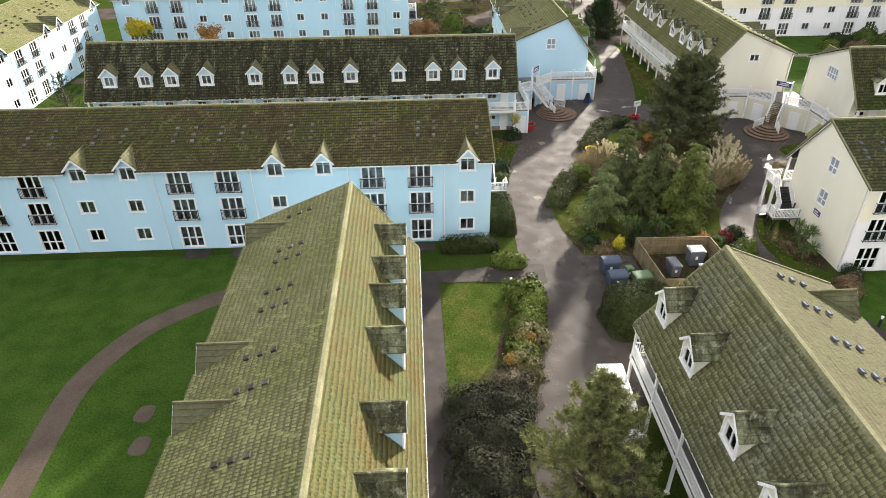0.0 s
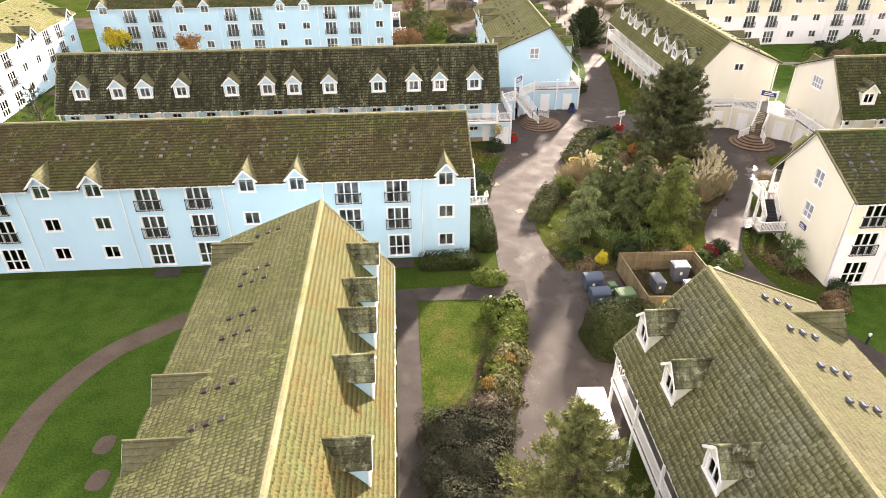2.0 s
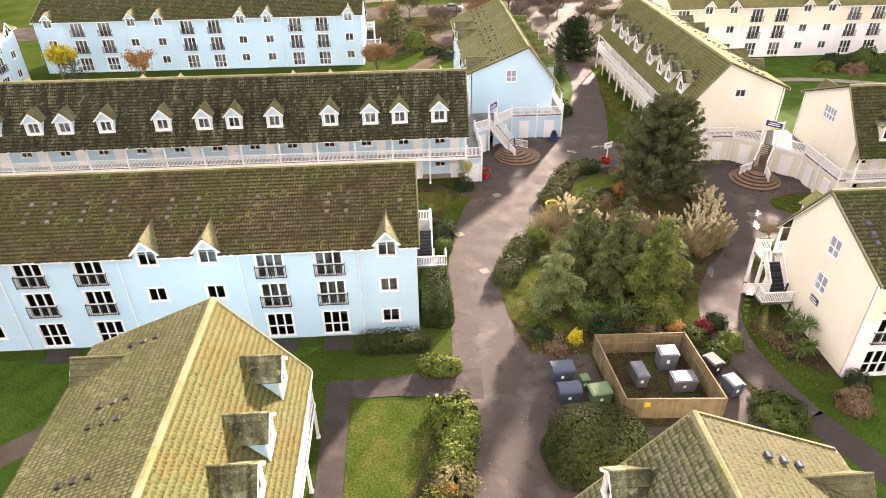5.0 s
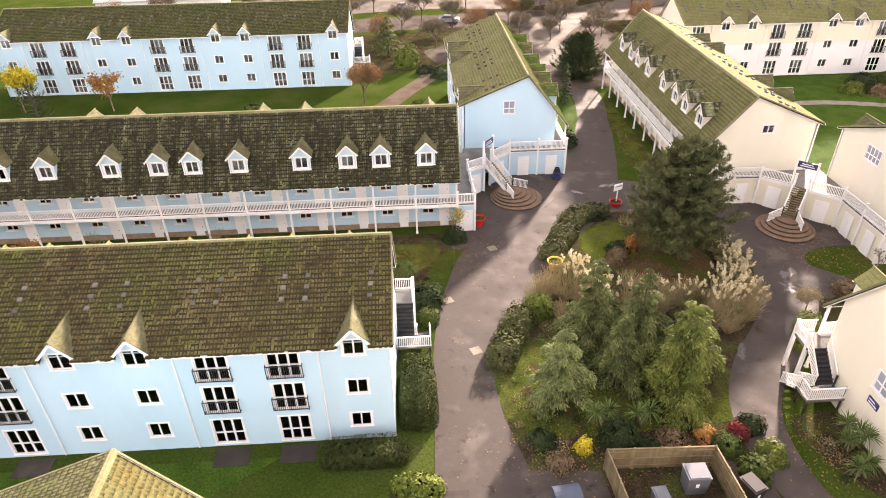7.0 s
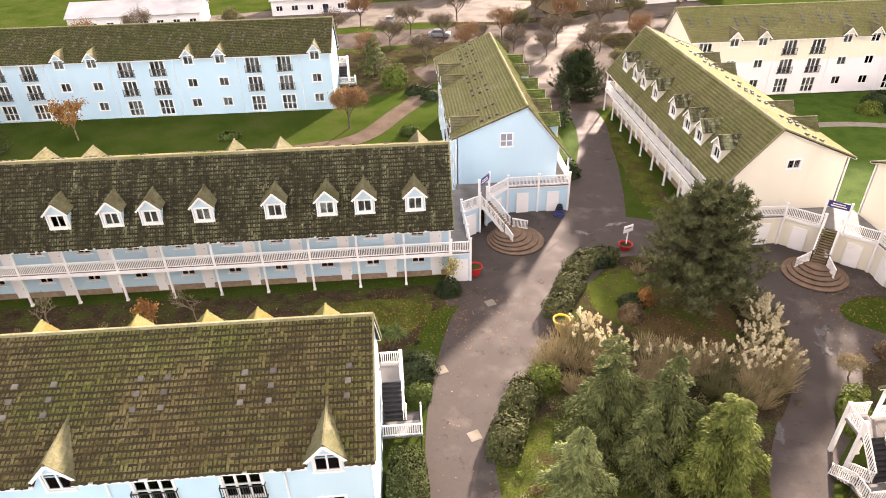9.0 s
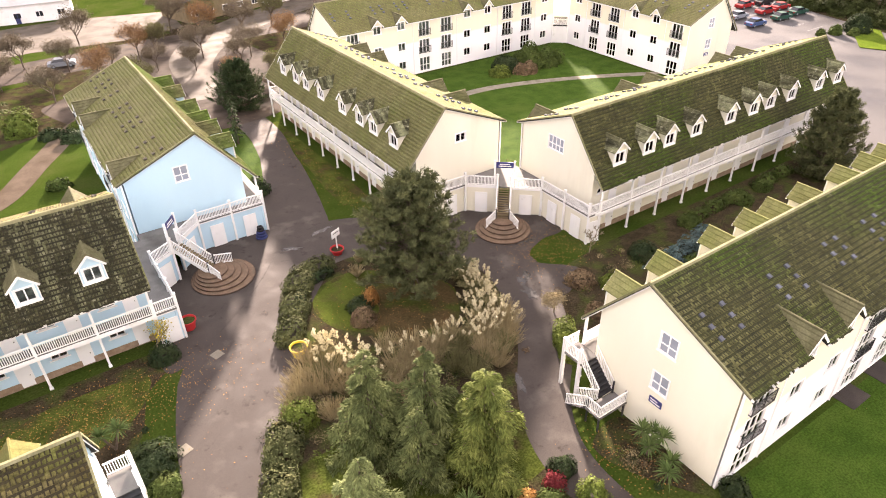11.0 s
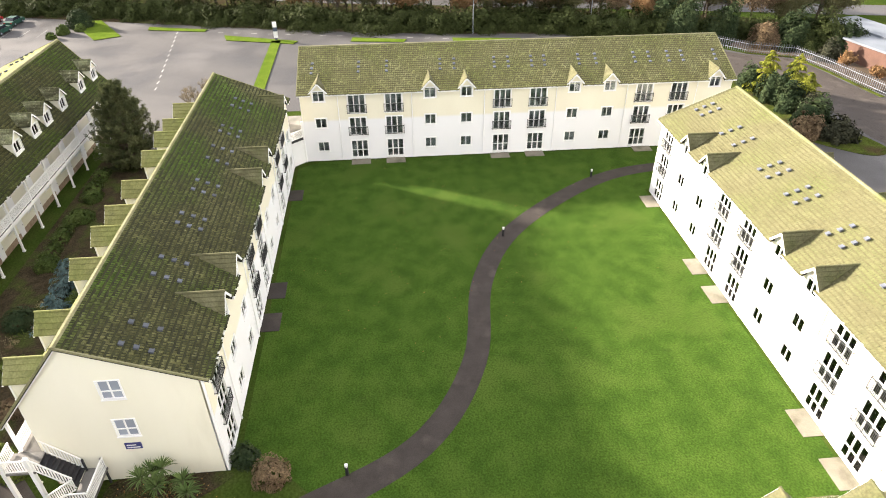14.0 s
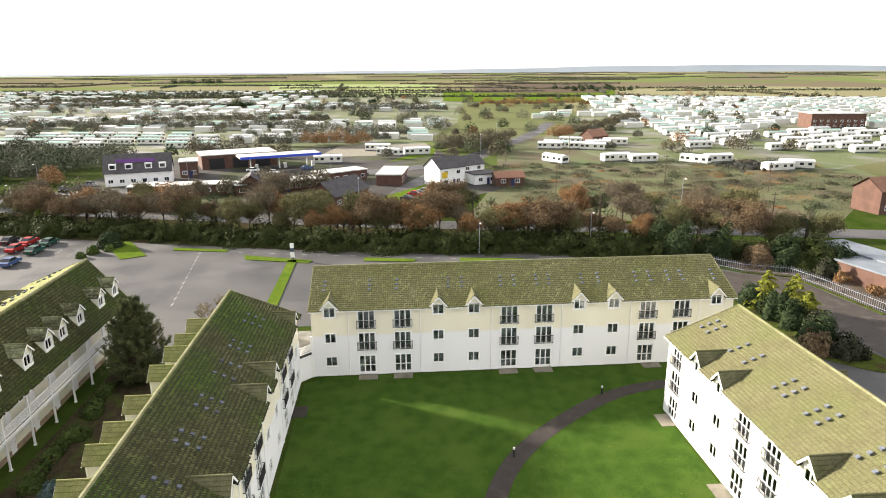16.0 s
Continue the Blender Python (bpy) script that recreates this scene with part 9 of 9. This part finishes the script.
house("white-roofed chalet row past the blue blocks", 5.5, 147.5, -8, 24, 10, 3.6, 2.0, M["white"], FLAT, 6, 1)
house("timber-framed building beyond the car court", 42, 128, 15, 18, 10, 4.2, 2.6, M["timber"], SLATE, 5, 1)
house("long white building beyond the car court", 64, 134, 10, 24, 12, 5.0, 2.6, M["white"], SLATE, 6, 1)
structure("road_north", curve_ribbon([(-110, 92), (-60, 97), (-20, 104), (20, 108), (60, 110), (120, 116)], 11, 0.024), M["wet_paving"], "brown-grey road beyond the blue blocks", "road")
sheet("pavement_north", [(14, 66), (33, 66), (40, 84), (36, 106), (20, 106), (8, 90), (4, 84)], 0.026, "wet_paving", "wet brown paving where the avenue ends", "pavement")
sheet("bed_north", [(-8, 72), (12, 79), (30, 70), (60, 88), (70, 118), (20, 122), (6, 100), (-30, 98), (-60, 90), (-60, 82), (-9, 86)], 0.02, "soil", "planted bank beyond the blue block", "soil")
sheet("yard_gravel", [(262, 12), (300, 6), (306, -34), (268, -36)], 0.03, "paving", "gravel yard with parked caravans", "yard", False)
SCRUB = surf("rough_scrub_grass", [(0.052, 0.06, 0.02), (0.075, 0.078, 0.03), (0.058, 0.082, 0.019)], 0.05, 0.95, 0.4, 3, stain=((0.068, 0.05, 0.026), 0.06, 0.48, 0.64), grain=0.3, grain_scale=2)
structure("ground_scrub", Mesh().prism([(146, -34), (205, -52), (262, -60), (330, -90), (262, -190), (190, -170), (138, -120)], -0.05, 0.012), SCRUB, "rough grass and scrub waste ground", "ground")
PARK = surf("caravan_park_grass", [(0.06, 0.085, 0.025), (0.085, 0.10, 0.035), (0.12, 0.115, 0.085)], 0.03, 0.95, 0.3, 2, stain=((0.16, 0.155, 0.145), 0.05, 0.5, 0.66), grain=0.2, grain_scale=1)
structure("ground_park_west", Mesh().prism([(255, 70), (300, -30), (420, -60), (900, -120), (980, 480), (500, 330), (250, 190)], -0.05, 0.010), PARK, "caravan park ground, grass and pale tracks", "ground")
structure("ground_park_east", Mesh().prism([(232, -100), (320, -92), (620, -210), (660, -520), (330, -400), (205, -160)], -0.05, 0.014), PARK, "caravan park ground, grass and pale tracks", "ground")

# scrub and field bushes
rngs = np.random.default_rng(91)
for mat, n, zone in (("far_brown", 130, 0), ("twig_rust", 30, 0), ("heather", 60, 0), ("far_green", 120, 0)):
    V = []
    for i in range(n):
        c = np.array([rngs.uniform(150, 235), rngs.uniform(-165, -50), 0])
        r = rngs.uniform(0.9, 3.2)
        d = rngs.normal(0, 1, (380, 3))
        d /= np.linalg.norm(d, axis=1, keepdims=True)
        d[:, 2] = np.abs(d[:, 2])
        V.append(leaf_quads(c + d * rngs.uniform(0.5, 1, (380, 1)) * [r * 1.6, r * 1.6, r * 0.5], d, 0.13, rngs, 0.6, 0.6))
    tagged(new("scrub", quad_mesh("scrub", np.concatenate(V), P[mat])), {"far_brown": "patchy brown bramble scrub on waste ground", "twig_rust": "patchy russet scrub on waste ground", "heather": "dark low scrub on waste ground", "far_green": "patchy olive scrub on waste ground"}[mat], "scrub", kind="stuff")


# caravans
ROOFS = [surf("caravan_roof_" + k, [tuple(v * 0.93 for v in c), c], 0.3, 0.5, 0.0) for k, c in {"grey": (0.36, 0.38, 0.39), "white": (0.56, 0.57, 0.57), "green": (0.25, 0.38, 0.34)}.items()]
BODY = surf("caravan_cladding", [(0.52, 0.52, 0.47), (0.62, 0.61, 0.56)], 0.2, 0.6, 0.0)


def caravan(x, y, turn, roof, L=10.5, label="static caravan with pale cladding and shallow roof"):
    t = thing("static_caravan", label, "caravan", pose(x, y, 0, 0, 0, turn), "static caravans")
    W, h, e = 3.7, 2.75, 0.45
    b = Mesh().box(-L / 2, L / 2, -W / 2, W / 2, e, h)
    for s in (-1, 1):
        b.quad((s * L / 2, -W / 2, h), (s * L / 2, W / 2, h), (s * L / 2, 0, h + 0.5))
    part("body", b, BODY, t)
    r = Mesh()
    for s in (-1, 1):
        r.quad((-L / 2 - 0.1, s * (W / 2 + 0.1), h - 0.03), (L / 2 + 0.1, s * (W / 2 + 0.1), h - 0.03), (L / 2 + 0.1, 0, h + 0.53), (-L / 2 - 0.1, 0, h + 0.53))
    part("roof", r, ROOFS[roof], t)
    part("skirt", Mesh().box(-L / 2 + 0.1, L / 2 - 0.1, -W / 2 + 0.1, W / 2 - 0.1, 0, e), C["grey"], t)
    for k, u in enumerate((-0.36, -0.12, 0.2, 0.4)):
        part("window", Mesh().box(u * L - 0.6, u * L + 0.6, -W / 2 - 0.02, W / 2 + 0.02, 1.35, 2.2), CARGLASS, t)
    part("end_window", Mesh().box(-L / 2 - 0.02, -L / 2 + 0.02, -1.3, 1.3, 1.2, 2.2), CARGLASS, t)
    part("door", Mesh().box(0.02 * L, 0.02 * L + 0.8, -W / 2 - 0.03, -W / 2 + 0.02, 0.5, 2.35), M["upvc"], t)
    return t


sheet("yard_village", [(158, 100), (176, 84), (262, 70), (300, 8), (306, -34), (262, -40), (218, -50), (186, -50), (150, -14), (150, 20), (152, 60)], 0.024, "yard_tarmac", "dark tarmac yards among the roadside buildings", "yard", False)
for i, pts in enumerate([[(164, 70), (174, 74), (178, 58), (166, 54)], [(170, -22), (186, -30), (196, -28), (176, -14)], [(246, -16), (262, -24), (300, -40), (262, -34)]]):
    sheet(f"verge_village_{i + 1}", pts, 0.05, "bright_lawn", "small grass verge in the village", "verge", False)
vans = [caravan(284, -90, 60, 0), caravan(272, -103, 62, 1), caravan(278, -96, 60, 2)]
spots = [(281, -12, 80, 1), (265, -17, 60, 0), (266, -28, 98, 1), (246, 6, 96, 1), (278, -86, 70, 1), (276, -99, 80, 1), (237, -78, 30, 1), (281, -108, 84, 1), (288, -118, 80, 1), (296, -100, 60, 0), (238, -101, 100, 1), (234, -110, 98, 1), (229.5, -128, 40, 0), (231, -137, 96, 1), (209, -147, 100, 1), (213, -156, 70, 1)]
rngv = random.Random(12)
for r in range(7):
    for c in range(9):
        x, y = 272 + 13.5 * r - 5.4 * c, -150 - 3.0 * r - 14.4 * c
        if rngv.random() < 0.9:
            spots.append((x + rngv.uniform(-1.5, 1.5), y + rngv.uniform(-1, 1), 96 + rngv.uniform(-5, 5), rngv.choice((0, 1, 1, 2))))
for r in range(4):
    for c in range(8):
        x, y = 300 + 15 * r + 1.5 * c, 64 + 13.5 * c + 4 * r
        if rngv.random() < 0.85:
            spots.append((x + rngv.uniform(-1.5, 1.5), y + rngv.uniform(-1, 1), 80 + rngv.uniform(-8, 8), rngv.choice((0, 0, 1, 2))))
for i, (x, y, a, k) in enumerate(spots):
    copy_thing(vans[k], pose(x, y, 0, 0, 0, a))
far_spots = []
for r in range(60):
    for c in range(-4, 60):
        x, y = 318 + 12.5 * r, -60 + 14.2 * c + 0.08 * r * c
        lane = noise.noise(Vector((x * 0.013, y * 0.009, 3.3)))
        edge = -0.12 if x < 640 else 0.06
        if edge * x < y < 0.62 * x and not (x < 370 and 56 < y < 176) and rngv.random() < (0.84 if r < 30 else 0.6) and lane < (0.16 if r < 30 else 0.05) and r % 5 != 4:
            far_spots.append((x, y, 84))
for r in range(7, 34):
    for c in range(-1, 22):
        x, y = 272 + 13.5 * r - 5.4 * c, -150 - 3.0 * r - 14.4 * c
        if rngv.random() < 0.88 and r % 7 != 6 and not (325 < x < 380 and -288 < y < -240):
            far_spots.append((x, y, 96))
for c in range(16):
    far_spots.append((470 + rngv.uniform(-25, 25), -120 - 9.0 * c, 88))
for roof in range(3):
    fb, fr = Mesh(), Mesh()
    for i, (x, y, a) in enumerate(far_spots):
        if i * 7 % 11 % 3 != roof:
            continue
        m = pose(x + rngv.uniform(-1.5, 1.5), y + rngv.uniform(-1, 1), 0, 0, 0, a + rngv.uniform(-7, 7))
        fb.box(-5.2, 5.2, -1.85, 1.85, 0, 2.75, m)
        for s in (-1, 1):
            fr.quad(*[m @ Vector(p) for p in ((-5.3, s * 1.95, 2.72), (5.3, s * 1.95, 2.72), (5.3, 0, 3.3), (-5.3, 0, 3.3))])
    park = tagged(new("caravan_rows", fb.done("caravan_rows", BODY)), "far rows of pale static caravans", "caravan", kind="stuff")
    part("roofs", fr, ROOFS[roof], park)
heap = Mesh()
for i in range(90):
    x, y, r = rngv.gauss(219, 5.5), rngv.gauss(-141, 5.5), rngv.uniform(0.4, 1.2)
    heap.box(-r, r, -r * 0.4, r * 0.4, 0, r * 0.9, pose(x, y, 0, rngv.uniform(-30, 30), rngv.uniform(-30, 30), rngv.uniform(0, 180)))
tagged(new("rubble_heap", heap.done("rubble_heap", M["felt"])), "dark heap of broken boards and rubble", "rubble", kind="stuff")

# far trees, hedges and woods, most with haze put into their leaf colours
def wood(name, label, mat, centres, seed, size, per=40):
    rng = np.random.default_rng(seed)
    c = np.repeat(np.asarray(centres), per, 0)
    d = rng.normal(0, 1, (len(c), 3))
    d /= np.linalg.norm(d, axis=1, keepdims=True)
    d[:, 2] = np.abs(d[:, 2])
    r = c[:, 3:4] * rng.uniform(0.55, 1.0, (len(c), 1))
    pos = c[:, :3] + d * r * [1, 1, 1.25]
    tagged(new(name, quad_mesh(name, leaf_quads(pos, d, size, rng, 0.7, 0.6), mat)), label, "trees", kind="stuff")


rngw = np.random.default_rng(17)
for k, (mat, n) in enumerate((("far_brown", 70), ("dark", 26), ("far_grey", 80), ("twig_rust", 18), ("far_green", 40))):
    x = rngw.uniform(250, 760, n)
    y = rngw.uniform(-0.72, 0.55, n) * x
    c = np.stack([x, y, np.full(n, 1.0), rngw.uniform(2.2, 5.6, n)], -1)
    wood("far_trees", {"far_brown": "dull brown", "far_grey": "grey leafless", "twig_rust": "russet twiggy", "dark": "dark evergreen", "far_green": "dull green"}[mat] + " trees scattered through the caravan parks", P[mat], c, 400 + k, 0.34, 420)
# tree lines that part the caravan fields, and trees behind the shops
lines = {"twig_olive": [((240, 86), (250, 170)), ((262, 84), (276, 150)), ((215, 96), (225, 140)), ((190, 120), (205, 170)), ((420, 250), (380, 30)), ((300, 40), (316, -20)), ((256, 96), (230, 130)), ((352, 30), (330, -30)), ((560, 60), (530, -66))],
         "box": [((226, 84), (246, 180)), ((212, 90), (236, 176)), ((236, 78), (262, 120))],
         "twig": [((272, -42), (268, -70)), ((284, -40), (282, -70)), ((184, 28), (186, -2)), ((168, 60), (166, 84)), ((262, 60), (262, 20)), ((278, -42), (274, -68)), ((300, -60), (320, -80)), ((450, 150), (440, 20)), ((640, 330), (600, 100)), ((330, -110), (420, -180))],
         "dark": [((467, 8), (465, -6)), ((232, 92), (236, 160)), ((200, 100), (214, 150)), ((654, 30), (650, 20)), ((648, 2), (648, -8)), ((600, 130), (596, 100)), ((252, 118), (240, 150)), ((270, 128), (262, 150))],
         "twig_rust": [((168, 36), (170, 52)), ((206, 84), (212, 92)), ((312, -96), (330, -112)), ((300, 20), (296, -10)), ((600, -100), (590, -200))]}
for k, (mat, runs) in enumerate(lines.items()):
    rows = []
    for (x0, y0), (x1, y1) in runs:
        n = max(3, int(math.hypot(x1 - x0, y1 - y0) / 5))
        for i in range(n):
            f = i / n
            r = rngw.uniform(2.6, 5.2) * (1.1 if x0 < 280 else 1.0)
            rows.append((x0 + (x1 - x0) * f + rngw.normal(0, 2), y0 + (y1 - y0) * f, r * 0.45, r))
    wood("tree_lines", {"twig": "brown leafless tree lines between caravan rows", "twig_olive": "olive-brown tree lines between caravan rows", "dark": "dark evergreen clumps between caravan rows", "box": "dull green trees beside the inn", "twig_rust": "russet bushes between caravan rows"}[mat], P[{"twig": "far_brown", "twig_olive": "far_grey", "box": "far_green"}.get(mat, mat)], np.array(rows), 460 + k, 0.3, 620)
for k, mat in enumerate(("twig", "twig_olive", "box")):
    rows = []
    for i in range(34):
        x0 = rngw.uniform(1000, 3900) if i > 8 else rngw.uniform(620, 1000)
        y0 = rngw.uniform(-0.8, 0.62) * x0
        L = rngw.uniform(120, 520)
        a = rngw.choice([0.1, 1.5, 1.35, 1.6, 1.45]) + rngw.normal(0, 0.12)
        for s in np.arange(0, L, 4.5):
            rows.append((x0 + math.cos(a) * s, y0 + math.sin(a) * s, 0.2, rngw.uniform(1.4, 3.4)))
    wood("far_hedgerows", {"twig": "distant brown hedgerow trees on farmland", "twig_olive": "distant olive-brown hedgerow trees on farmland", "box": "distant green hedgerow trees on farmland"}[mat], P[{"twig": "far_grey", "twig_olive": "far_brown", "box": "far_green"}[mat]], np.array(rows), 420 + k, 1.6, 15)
spinney = [(1590 - rngw.uniform(0, 40), 370 + i * 6.0, 2.0, rngw.uniform(6, 10)) for i in range(20)] + [(900 + rngw.uniform(0, 120), -360 + i * 7.0, 1.0, rngw.uniform(4, 7)) for i in range(14)]
wood("far_spinney", "distant dark evergreen spinney on farmland", P["dark"], np.array(spinney), 440, 1.0, 120)
hill = Mesh()
for i in range(80):
    a0, a1 = radians(-70 + i * 1.6), radians(-70 + (i + 1) * 1.6)
    h0, h1 = (9 + 27 * math.exp(-((math.degrees(a) + 26) / 20) ** 2) + 5 * noise.noise(Vector((math.degrees(a) * 0.2, 0, 0))) for a in (a0, a1))
    p0, p1 = (4300 * math.cos(a0), 4300 * math.sin(a0)), (4300 * math.cos(a1), 4300 * math.sin(a1))
    hill.quad((p0[0] * 0.94, p0[1] * 0.94, -2), (p1[0] * 0.94, p1[1] * 0.94, -2), (*p1, h1), (*p0, h0))
# The hills' blue-grey carries the haze of distance in its base colour.
structure("backdrop_hills", hill, surf("distant_hills", [(0.13, 0.16, 0.19), (0.17, 0.20, 0.23)], 0.002, 1.0, 0.0), "low blue-grey hills on the horizon", "hills")
